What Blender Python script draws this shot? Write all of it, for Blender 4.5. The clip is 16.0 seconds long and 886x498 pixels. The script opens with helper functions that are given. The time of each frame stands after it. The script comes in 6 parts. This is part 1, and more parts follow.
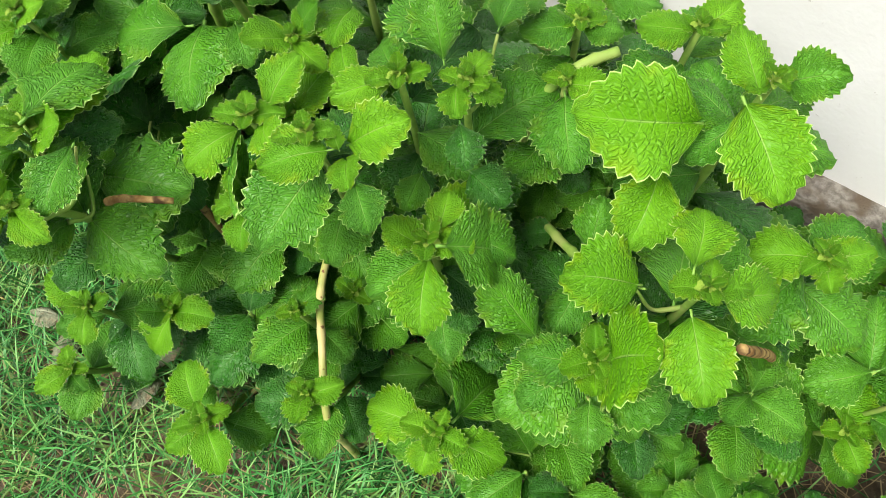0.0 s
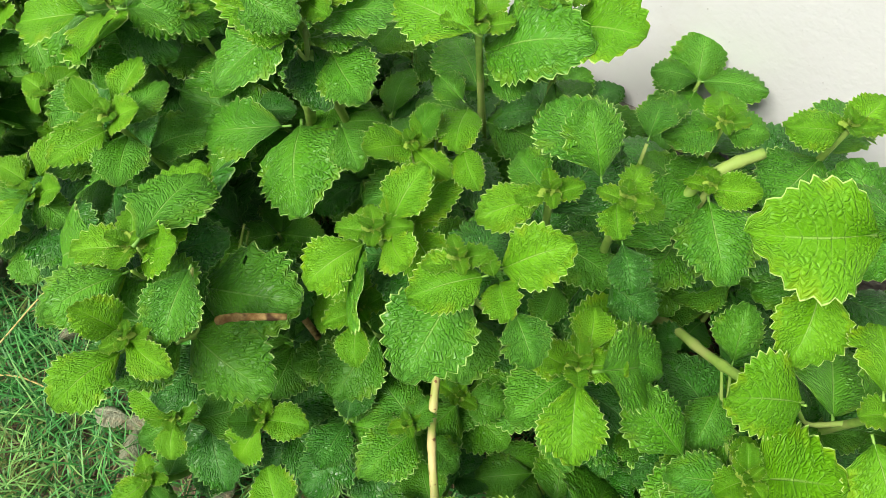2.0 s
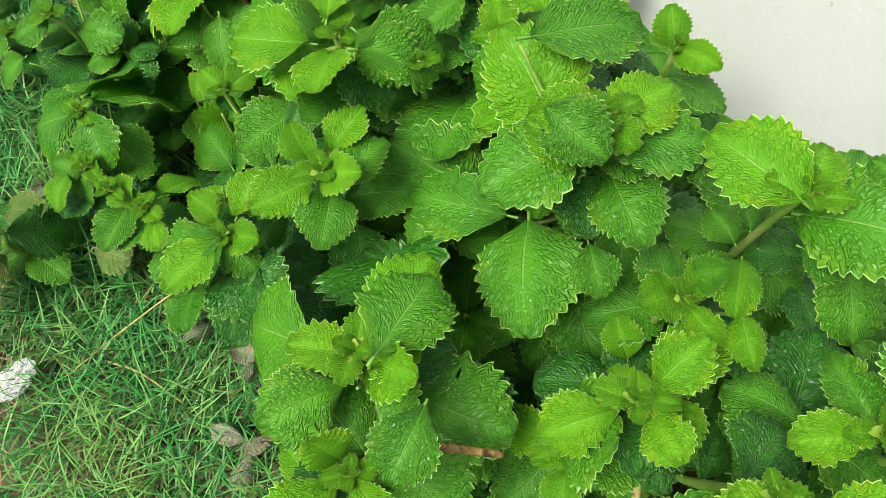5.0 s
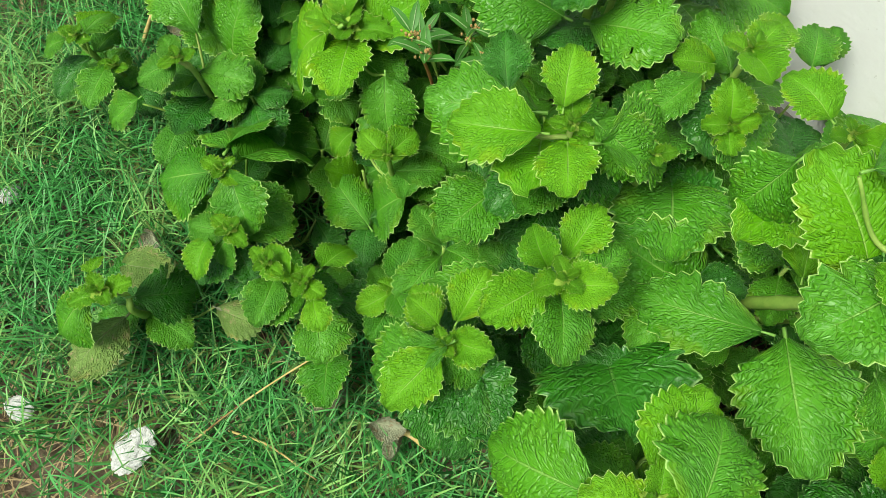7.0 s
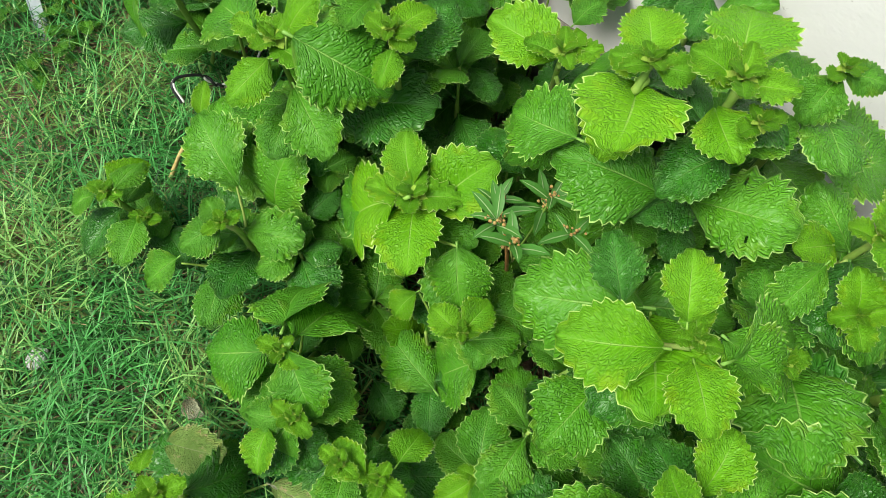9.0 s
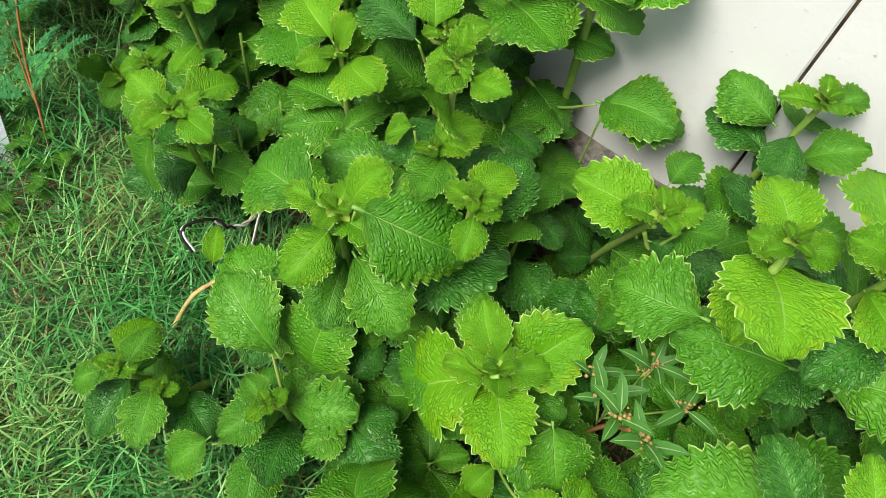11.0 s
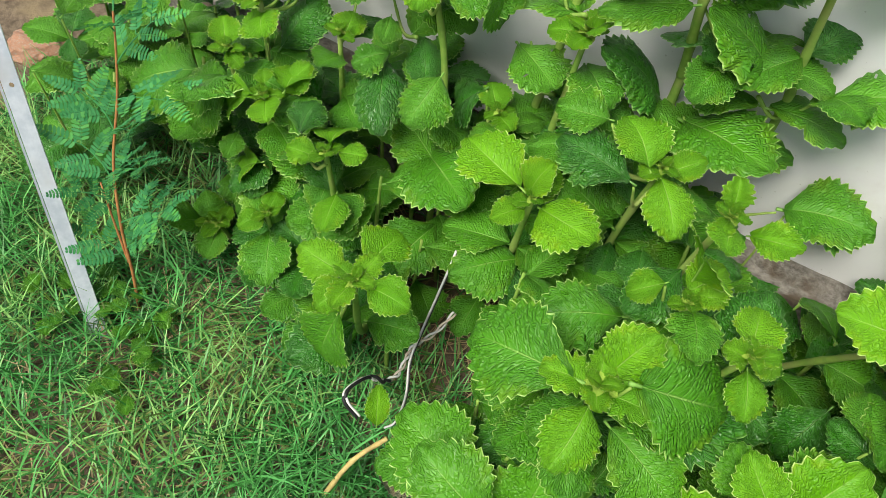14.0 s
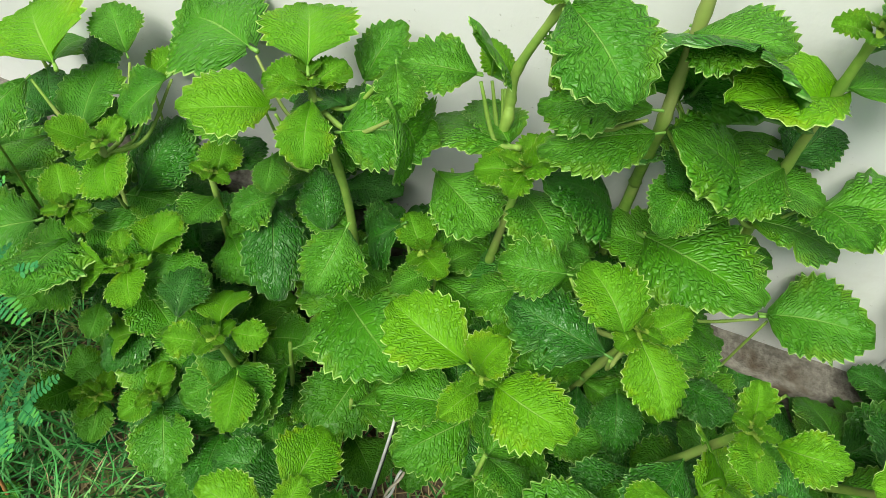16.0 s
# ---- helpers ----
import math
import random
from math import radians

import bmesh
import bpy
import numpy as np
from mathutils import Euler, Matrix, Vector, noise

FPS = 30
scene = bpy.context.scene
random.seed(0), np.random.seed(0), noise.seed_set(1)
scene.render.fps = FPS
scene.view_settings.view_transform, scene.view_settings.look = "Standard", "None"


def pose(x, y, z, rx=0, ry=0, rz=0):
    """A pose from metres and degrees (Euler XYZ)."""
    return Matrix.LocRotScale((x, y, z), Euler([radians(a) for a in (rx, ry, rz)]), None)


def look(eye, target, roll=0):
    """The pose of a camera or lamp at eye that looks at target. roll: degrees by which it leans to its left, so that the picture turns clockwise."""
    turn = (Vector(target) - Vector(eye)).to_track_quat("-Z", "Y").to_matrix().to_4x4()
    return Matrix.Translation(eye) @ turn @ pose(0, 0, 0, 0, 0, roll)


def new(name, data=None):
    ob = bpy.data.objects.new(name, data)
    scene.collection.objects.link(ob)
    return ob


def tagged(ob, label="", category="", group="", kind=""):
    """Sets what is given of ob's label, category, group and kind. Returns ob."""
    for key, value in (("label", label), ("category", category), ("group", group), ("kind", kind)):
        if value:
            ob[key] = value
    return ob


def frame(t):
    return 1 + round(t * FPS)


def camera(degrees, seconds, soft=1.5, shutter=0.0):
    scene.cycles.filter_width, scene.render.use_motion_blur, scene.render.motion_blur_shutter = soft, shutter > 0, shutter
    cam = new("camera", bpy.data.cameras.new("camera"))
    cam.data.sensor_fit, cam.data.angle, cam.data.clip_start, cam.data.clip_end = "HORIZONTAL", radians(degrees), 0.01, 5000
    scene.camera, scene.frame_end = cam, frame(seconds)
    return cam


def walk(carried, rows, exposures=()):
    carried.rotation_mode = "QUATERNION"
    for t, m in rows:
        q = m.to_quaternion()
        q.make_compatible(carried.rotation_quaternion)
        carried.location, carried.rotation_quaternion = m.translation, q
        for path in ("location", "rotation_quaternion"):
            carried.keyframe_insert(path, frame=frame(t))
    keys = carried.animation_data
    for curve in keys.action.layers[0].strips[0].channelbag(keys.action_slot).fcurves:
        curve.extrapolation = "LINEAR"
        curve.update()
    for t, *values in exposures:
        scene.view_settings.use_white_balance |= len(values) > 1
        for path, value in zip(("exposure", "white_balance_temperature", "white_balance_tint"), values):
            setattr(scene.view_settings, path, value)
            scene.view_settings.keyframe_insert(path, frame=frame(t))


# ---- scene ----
cam = camera(63.6, 16.0, soft=0.6)
PATH = [
    (0, (0.013, 0.074, 0.884), (-0.544, 0.699, -0.933), -4.6),
    (0.5, (-0.01, 0.064, 0.883), (-0.538, 0.749, -0.92), -1.5),
    (1, (-0.04, 0.051, 0.881), (-0.539, 0.748, -0.926), -1.8),
    (1.5, (-0.065, 0.049, 0.893), (-0.663, 0.785, -0.868), -4.6),
    (2, (-0.103, 0.065, 0.883), (-0.72, 0.774, -0.883), -5.5),
    (2.5, (-0.142, 0.074, 0.876), (-0.771, 0.767, -0.891), -5.3),
    (3, (-0.167, 0.088, 0.867), (-0.775, 0.77, -0.912), -5.3),
    (3.2, (-0.182, 0.094, 0.863), (-0.809, 0.765, -0.914), -6.2),
    (5.3, (-0.342, 0.06, 0.89), (-0.935, 0.604, -0.941), 0.6),
    (5.5, (-0.361, 0.053, 0.884), (-0.957, 0.583, -0.95), 0.3),
    (6, (-0.405, 0.029, 0.873), (-0.974, 0.58, -0.964), 4.5),
    (6.5, (-0.467, 0.005, 0.872), (-0.977, 0.58, -0.975), 8.3),
    (7, (-0.529, -0.008, 0.876), (-1.06, 0.591, -0.957), 6.4),
    (7.5, (-0.573, 0.004, 0.886), (-1.13, 0.661, -0.919), 4.3),
    (8, (-0.598, 0.013, 0.892), (-1.175, 0.696, -0.897), 3.6),
    (8.5, (-0.629, 0.027, 0.885), (-1.178, 0.73, -0.905), 6.6),
    (9, (-0.695, 0.037, 0.879), (-1.265, 0.708, -0.917), 4.8),
    (9.5, (-0.777, 0.046, 0.891), (-1.381, 0.773, -0.872), 4.9),
    (9.7, (-0.789, 0.052, 0.889), (-1.375, 0.801, -0.87), 6.5),
    (11.8, (-0.955, 0.04, 0.853), (-1.419, 0.97, -0.855), 8.8),
    (12, (-0.974, 0.039, 0.852), (-1.43, 0.976, -0.855), 8.2),
    (12.5, (-1.03, 0.032, 0.854), (-1.484, 1.017, -0.827), 7.6),
    (13, (-1.078, 0.007, 0.862), (-1.526, 1.047, -0.787), 8.8),
    (13.5, (-1.106, -0.009, 0.863), (-1.57, 1.046, -0.772), 8.2),
    (14, (-1.136, 0.004, 0.855), (-1.581, 1.045, -0.794), 8.7),
    (14.5, (-1.18, 0.036, 0.849), (-1.607, 1.086, -0.799), 8.2),
    (15, (-1.208, 0.087, 0.836), (-1.569, 1.124, -0.835), 8.6),
    (15.5, (-1.218, 0.143, 0.829), (-1.483, 1.201, -0.848), 9.9),
    (16, (-1.228, 0.184, 0.832), (-1.456, 1.28, -0.826), 9.7),
]
walk(cam, [(t, look(eye, target, roll)) for t, eye, target, roll in PATH],
     exposures=[(0, 0.42, 6600, 8), (2, 0.34, 6600, 8), (4, 0.22, 6600, 4), (7, 0.23, 6600, -2), (9, 0.26, 6600, 4), (13, 0.18, 6600, 8), (15, 0.25, 6600, 5), (16, 0.09, 6600, -1)])

# ---- world and sun: bright overcast ----
SUN_UP, SUN_ROUND = 58.0, 195.0
world = bpy.data.worlds.new("sky")
world.use_nodes = True
scene.world = world
wn, wl = world.node_tree.nodes, world.node_tree.links
sky = wn.new("ShaderNodeTexSky")
sky.sky_type, sky.sun_disc = "NISHITA", False
sky.sun_elevation, sky.sun_rotation = radians(SUN_UP), radians(SUN_ROUND)
sky.air_density, sky.dust_density, sky.ozone_density = 1.0, 4.0, 0.6
wl.new(sky.outputs[0], wn["Background"].inputs[0])
wn["Background"].inputs[1].default_value = 0.10
sun = new("sun", bpy.data.lights.new("sun", "SUN"))
sun.data.energy, sun.data.angle, sun.data.color = 4.1, radians(30), (1.0, 0.97, 0.9)
sun_dir = Vector((math.sin(radians(SUN_ROUND)) * math.cos(radians(SUN_UP)), math.cos(radians(SUN_ROUND)) * math.cos(radians(SUN_UP)), math.sin(radians(SUN_UP))))
sun.matrix_world = look(sun_dir * 5, (0, 0, 0))


# ---- materials ----
def material(name):
    m = bpy.data.materials.new(name)
    m.use_nodes = True
    nt = m.node_tree
    return m, nt.nodes, nt.links, nt.nodes["Principled BSDF"]


def math_node(n, l, op, a, b=None, c=None, clamp=False):
    node = n.new("ShaderNodeMath")
    node.operation, node.use_clamp = op, clamp
    for i, v in enumerate((a, b, c)):
        if v is None:
            continue
        if isinstance(v, (int, float)):
            node.inputs[i].default_value = v
        else:
            l.new(v, node.inputs[i])
    return node.outputs[0]


def mix_colour(n, l, fac, a, b):
    node = n.new("ShaderNodeMix")
    node.data_type = "RGBA"
    for i, v in ((0, fac), (6, a), (7, b)):
        if isinstance(v, (int, float)):
            node.inputs[i].default_value = v
        elif isinstance(v, tuple):
            node.inputs[i].default_value = (*v, 1)
        else:
            l.new(v, node.inputs[i])
    return node.outputs[2]


def ramp(n, l, value, lo, hi, to_lo=0.0, to_hi=1.0):
    node = n.new("ShaderNodeMapRange")
    node.interpolation_type = "SMOOTHSTEP"
    l.new(value, node.inputs[0])
    for i, v in ((1, lo), (2, hi), (3, to_lo), (4, to_hi)):
        node.inputs[i].default_value = v
    return node.outputs[0]


def noise_tex(n, l, vec, scale, detail=3.0, rough=0.55):
    node = n.new("ShaderNodeTexNoise")
    node.inputs["Scale"].default_value, node.inputs["Detail"].default_value, node.inputs["Roughness"].default_value = scale, detail, rough
    l.new(vec, node.inputs["Vector"])
    return node.outputs[0]


def bump(n, l, height, strength, distance, under=None):
    node = n.new("ShaderNodeBump")
    node.inputs["Strength"].default_value, node.inputs["Distance"].default_value = strength, distance
    l.new(height, node.inputs["Height"])
    if under is not None:
        l.new(under, node.inputs["Normal"])
    return node.outputs[0]


def leaf_material(name, light, dark, margin, vein, rough, glow, gloss, relief, blotch=None):
    """A bullate, toothed leaf: puffed cells between sunken veins with shade put in their colour, pale midrib and rim,
    felted gloss, light through the blade.
    """
    m, n, l, p = material(name)
    uv = n.new("ShaderNodeUVMap")
    uv.uv_map = "leaf"
    sep = n.new("ShaderNodeSeparateXYZ")
    l.new(uv.outputs[0], sep.inputs[0])
    info = n.new("ShaderNodeObjectInfo")
    chance = info.outputs["Random"]
    off = n.new("ShaderNodeVectorMath")
    off.operation = "SCALE"
    off.inputs[0].default_value = (37.0, 19.0, 11.0)
    l.new(chance, off.inputs["Scale"])
    add = n.new("ShaderNodeVectorMath")
    add.operation = "ADD"
    l.new(uv.outputs[0], add.inputs[0])
    l.new(off.outputs[0], add.inputs[1])
    place = add.outputs[0]
    cross = math_node(n, l, "ABSOLUTE", math_node(n, l, "MULTIPLY_ADD", sep.outputs[0], 2.0, -1.0))
    wob = noise_tex(n, l, place, 6.0, 2.0)
    # side veins leave the midrib forward, bowing towards the tip
    run = math_node(n, l, "MULTIPLY_ADD", sep.outputs[1], 8.0, math_node(n, l, "MULTIPLY", math_node(n, l, "POWER", cross, 0.85), -2.1))
    run = math_node(n, l, "MULTIPLY_ADD", wob, 0.4, run)
    saw = math_node(n, l, "ABSOLUTE", math_node(n, l, "MULTIPLY_ADD", math_node(n, l, "FRACT", run), 2.0, -1.0))
    side = ramp(n, l, saw, 0.80, 1.0)
    fade = ramp(n, l, sep.outputs[1], 0.35, 0.95, 1.0, 0.1)
    mid = math_node(n, l, "MULTIPLY", ramp(n, l, cross, 0.008, 0.030, 1.0, 0.0), fade)
    # the net of small veins, stretched along the side veins
    bend = n.new("ShaderNodeCombineXYZ")
    l.new(math_node(n, l, "MULTIPLY_ADD", cross, 9.0, math_node(n, l, "MULTIPLY", wob, 2.0)), bend.inputs[0])
    l.new(math_node(n, l, "MULTIPLY", run, 2.7), bend.inputs[1])
    l.new(math_node(n, l, "MULTIPLY", chance, 50.0), bend.inputs[2])
    vor = n.new("ShaderNodeTexVoronoi")
    vor.feature = "DISTANCE_TO_EDGE"
    vor.inputs["Scale"].default_value = 1.0
    l.new(bend.outputs[0], vor.inputs["Vector"])
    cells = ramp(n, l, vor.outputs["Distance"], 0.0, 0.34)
    furrow_shade = math_node(n, l, "SUBTRACT", 1.0, ramp(n, l, vor.outputs["Distance"], 0.0, 0.13))
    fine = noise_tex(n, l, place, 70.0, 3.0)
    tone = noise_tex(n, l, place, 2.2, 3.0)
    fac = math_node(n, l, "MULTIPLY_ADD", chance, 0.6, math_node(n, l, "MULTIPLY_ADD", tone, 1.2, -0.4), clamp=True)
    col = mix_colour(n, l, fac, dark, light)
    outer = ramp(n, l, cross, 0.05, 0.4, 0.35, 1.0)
    # creases between the puffed cells darkened in the colour, as painted shading
    col = mix_colour(n, l, math_node(n, l, "MULTIPLY", math_node(n, l, "MULTIPLY", furrow_shade, outer), 0.42), col, tuple(0.60 * v for v in dark))
    col = mix_colour(n, l, math_node(n, l, "MULTIPLY", ramp(n, l, fine, 0.52, 0.72), 0.12), col, tuple(min(1.0, 1.35 * v) for v in light))
    col = mix_colour(n, l, math_node(n, l, "MULTIPLY", math_node(n, l, "MULTIPLY", side, math_node(n, l, "SUBTRACT", 1.0, cross)), 0.16), col, vein)
    col = mix_colour(n, l, math_node(n, l, "MULTIPLY", mid, 0.65), col, vein)
    # some blades yellow in patches towards the rim
    sere = math_node(n, l, "MULTIPLY", ramp(n, l, cross, 0.40, 0.95), ramp(n, l, noise_tex(n, l, place, 3.5, 4.0), 0.48, 0.64))
    col = mix_colour(n, l, math_node(n, l, "MULTIPLY", sere, 0.4), col, (light[0] * 1.9, light[1] * 1.06, light[2]))
    col = mix_colour(n, l, math_node(n, l, "MULTIPLY", ramp(n, l, cross, 0.958, 0.984), ramp(n, l, sep.outputs[1], 0.1, 0.25)), col, margin)
    if blotch:
        spots = noise_tex(n, l, place, 7.0, 4.0)
        col = mix_colour(n, l, ramp(n, l, spots, 0.56, 0.72), col, blotch)
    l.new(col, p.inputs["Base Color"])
    wet = ramp(n, l, noise_tex(n, l, place, 5.0, 3.0), 0.40, 0.66, rough + 0.12, rough - 0.10)
    l.new(wet, p.inputs["Roughness"])
    p.inputs["Specular IOR Level"].default_value = gloss
    height = math_node(n, l, "MULTIPLY_ADD", side, -0.45, math_node(n, l, "MULTIPLY_ADD", math_node(n, l, "MULTIPLY", cells, outer), 1.0, math_node(n, l, "MULTIPLY", mid, -0.7)))
    height = math_node(n, l, "MULTIPLY_ADD", fine, 0.10, height)
    nrm = bump(n, l, height, 1.0, relief)
    l.new(nrm, p.inputs["Normal"])
    trans = n.new("ShaderNodeBsdfTranslucent")
    l.new(mix_colour(n, l, 0.5, col, light), trans.inputs[0])
    l.new(nrm, trans.inputs["Normal"])
    both = n.new("ShaderNodeMixShader")
    both.inputs[0].default_value = glow
    l.new(p.outputs[0], both.inputs[1])
    l.new(trans.outputs[0], both.inputs[2])
    l.new(both.outputs[0], n["Material Output"].inputs[0])
    return m


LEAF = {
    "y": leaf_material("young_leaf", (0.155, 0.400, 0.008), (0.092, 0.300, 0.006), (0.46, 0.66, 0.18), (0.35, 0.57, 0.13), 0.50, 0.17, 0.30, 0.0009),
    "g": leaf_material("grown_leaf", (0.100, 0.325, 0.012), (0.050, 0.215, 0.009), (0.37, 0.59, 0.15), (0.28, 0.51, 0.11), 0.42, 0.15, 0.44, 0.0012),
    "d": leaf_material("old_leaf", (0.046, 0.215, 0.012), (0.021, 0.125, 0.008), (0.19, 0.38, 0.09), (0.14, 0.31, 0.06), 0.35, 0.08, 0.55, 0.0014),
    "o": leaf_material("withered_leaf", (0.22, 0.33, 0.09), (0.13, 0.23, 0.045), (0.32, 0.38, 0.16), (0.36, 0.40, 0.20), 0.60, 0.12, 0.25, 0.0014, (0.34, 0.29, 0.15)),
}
DRIED = leaf_material("dried_leaf", (0.40, 0.43, 0.29), (0.27, 0.29, 0.17), (0.46, 0.46, 0.32), (0.46, 0.45, 0.32), 0.65, 0.08, 0.2, 0.0014, (0.30, 0.23, 0.13))


def rough_material(name, a, b, scale, rough=0.85, relief=0.002, c=None, big=0.25, coords="Object", spec=0.3):
    m, n, l, p = material(name)
    tc = n.new("ShaderNodeTexCoord").outputs[coords]
    small, large = noise_tex(n, l, tc, scale, 5.0, 0.65), noise_tex(n, l, tc, scale * big, 3.0)
    col = mix_colour(n, l, ramp(n, l, small, 0.32, 0.68), a, b)
    if c:
        col = mix_colour(n, l, ramp(n, l, large, 0.50, 0.66), col, c)
    l.new(col, p.inputs["Base Color"])
    l.new(ramp(n, l, large, 0.3, 0.7, rough - 0.08, min(1.0, rough + 0.08)), p.inputs["Roughness"])
    p.inputs["Specular IOR Level"].default_value = spec
    l.new(bump(n, l, math_node(n, l, "MULTIPLY_ADD", large, 1.2, small), 0.8, relief), p.inputs["Normal"])
    return m


STEM = rough_material("stem_skin", (0.25, 0.39, 0.07), (0.16, 0.30, 0.045), 60, 0.6, 0.0005, (0.29, 0.36, 0.10))
WOODY = rough_material("dry_stem_skin", (0.44, 0.33, 0.11), (0.58, 0.48, 0.20), 90, 0.75, 0.0010, (0.20, 0.12, 0.045))
BUD = rough_material("bud_skin", (0.40, 0.56, 0.09), (0.22, 0.42, 0.03), 260, 0.6, 0.0006)
SOIL = rough_material("soil", (0.075, 0.055, 0.036), (0.18, 0.138, 0.092), 55, 0.95, 0.006, (0.20, 0.155, 0.09), 0.12)
FOOTING = rough_material("footing_stone", (0.13, 0.115, 0.10), (0.29, 0.27, 0.235), 110, 0.95, 0.006, (0.11, 0.085, 0.06), 0.2)
STEEL = rough_material("dull_steel", (0.42, 0.47, 0.53), (0.58, 0.62, 0.67), 40, 0.42, 0.0004, (0.40, 0.42, 0.44))
STEEL.node_tree.nodes["Principled BSDF"].inputs["Metallic"].default_value = 0.35


def wall_material():
    """Smooth pale plaster with grey smears, scuffs and fine grit."""
    m, n, l, p = material("pale_plaster")
    tc = n.new("ShaderNodeTexCoord").outputs["Object"]
    big, mid, fine = noise_tex(n, l, tc, 3.0, 4.0), noise_tex(n, l, tc, 14.0, 5.0, 0.65), noise_tex(n, l, tc, 150.0, 3.0)
    col = mix_colour(n, l, ramp(n, l, big, 0.35, 0.7), (0.78, 0.785, 0.785), (0.71, 0.715, 0.71))
    col = mix_colour(n, l, ramp(n, l, mid, 0.56, 0.74, 0.0, 0.45), col, (0.66, 0.645, 0.62))
    col = mix_colour(n, l, ramp(n, l, fine, 0.70, 0.76, 0.0, 0.6), col, (0.36, 0.34, 0.31))
    l.new(col, p.inputs["Base Color"])
    l.new(ramp(n, l, mid, 0.3, 0.7, 0.42, 0.66), p.inputs["Roughness"])
    l.new(bump(n, l, math_node(n, l, "MULTIPLY_ADD", mid, 2.0, fine), 0.35, 0.0012), p.inputs["Normal"])
    return m


PLASTER = wall_material()


def blade_material(name, a, b, c, rough):
    m, n, l, p = material(name)
    island = n.new("ShaderNodeNewGeometry").outputs["Random Per Island"]
    tc = n.new("ShaderNodeTexCoord").outputs["Object"]
    col = mix_colour(n, l, island, a, b)
    col = mix_colour(n, l, ramp(n, l, math_node(n, l, "MULTIPLY_ADD", island, 0.35, math_node(n, l, "MULTIPLY", noise_tex(n, l, tc, 7.0, 3.0), 0.9)), 0.62, 0.78), col, c)
    l.new(col, p.inputs["Base Color"])
    p.inputs["Roughness"].default_value, p.inputs["Specular IOR Level"].default_value = rough, 0.35
    trans = n.new("ShaderNodeBsdfTranslucent")
    l.new(col, trans.inputs[0])
    both = n.new("ShaderNodeMixShader")
    both.inputs[0].default_value = 0.2
    l.new(p.outputs[0], both.inputs[1])
    l.new(trans.outputs[0], both.inputs[2])
    l.new(both.outputs[0], n["Material Output"].inputs[0])
    return m


GRASS = blade_material("grass_blade", (0.046, 0.220, 0.036), (0.128, 0.460, 0.124), (0.260, 0.500, 0.135), 0.42)
# lower layer: the lawn's green darkened so the gaps between blades look shaded
SHADED_GRASS = blade_material("shaded_grass_blade", (0.016, 0.085, 0.016), (0.046, 0.200, 0.036), (0.165, 0.220, 0.054), 0.55)
BARK = rough_material("brown_twig_skin", (0.19, 0.090, 0.022), (0.46, 0.32, 0.12), 70, 0.75, 0.0012, (0.06, 0.030, 0.012), 0.9)


def speckled_material(name, low, high, speck, scale):
    """Drying stem skin, straw-coloured with small brown scars along it."""
    m, n, l, p = material(name)
    tc = n.new("ShaderNodeTexCoord").outputs["Object"]
    col = mix_colour(n, l, ramp(n, l, noise_tex(n, l, tc, scale * 0.16, 2.0), 0.38, 0.62), low, high)
    scars = noise_tex(n, l, tc, scale, 3.0, 0.6)
    col = mix_colour(n, l, ramp(n, l, scars, 0.60, 0.66), col, speck)
    l.new(col, p.inputs["Base Color"])
    p.inputs["Roughness"].default_value = 0.6
    l.new(bump(n, l, scars, 0.7, 0.0008), p.inputs["Normal"])
    return m


YELLOW_SKIN = speckled_material("yellowing_stem_skin", (0.27, 0.34, 0.06), (0.56, 0.47, 0.20), (0.15, 0.06, 0.02), 130)
STRAW = blade_material("straw_blade", (0.40, 0.30, 0.15), (0.58, 0.46, 0.26), (0.30, 0.20, 0.10), 0.7)


# ---- mesh helpers ----
def mesh_of(name, verts, faces, mat, smooth=True):
    me = bpy.data.meshes.new(name)
    me.from_pydata(verts, [], faces)
    me.materials.append(mat)
    if smooth:
        me.polygons.foreach_set("use_smooth", [True] * len(me.polygons))
    me.update()
    return me


def from_bm(name, bm, mat, smooth=True):
    me = bpy.data.meshes.new(name)
    bm.to_mesh(me)
    bm.free()
    me.materials.append(mat)
    if smooth:
        me.polygons.foreach_set("use_smooth", [True] * len(me.polygons))
    return me


def spline(points, steps):
    """Points along a smooth line through the given ones."""
    pts = [Vector(p) for p in points]
    ext = [2 * pts[0] - pts[1]] + pts + [2 * pts[-1] - pts[-2]]
    out = []
    for i in range(1, len(ext) - 2):
        a, b, c, d = ext[i - 1:i + 3]
        for k in range(steps):
            s = k / steps
            out.append(0.5 * ((2 * b) + (c - a) * s + (2 * a - 5 * b + 4 * c - d) * s * s + (3 * b - a - 3 * c + d) * s ** 3))
    return out + [pts[-1]]


def tube(points, radii, sides=8, close=True):
    """Verts and faces of a round tube along points, with a radius for each."""
    verts, faces = [], []
    side = None
    for i, p in enumerate(points):
        way = (points[min(i + 1, len(points) - 1)] - points[max(i - 1, 0)]).normalized()
        side = way.orthogonal().normalized() if side is None else (side - way * side.dot(way)).normalized()
        other = way.cross(side)
        for k in range(sides):
            a = 2 * math.pi * k / sides
            verts.append(p + (side * math.cos(a) + other * math.sin(a)) * radii[i])
        if i:
            o = (i - 1) * sides
            faces += [(o + k, o + (k + 1) % sides, o + sides + (k + 1) % sides, o + sides + k) for k in range(sides)]
    if close:
        faces += [tuple(reversed(range(sides))), tuple(range(len(verts) - sides, len(verts)))]
    return verts, faces


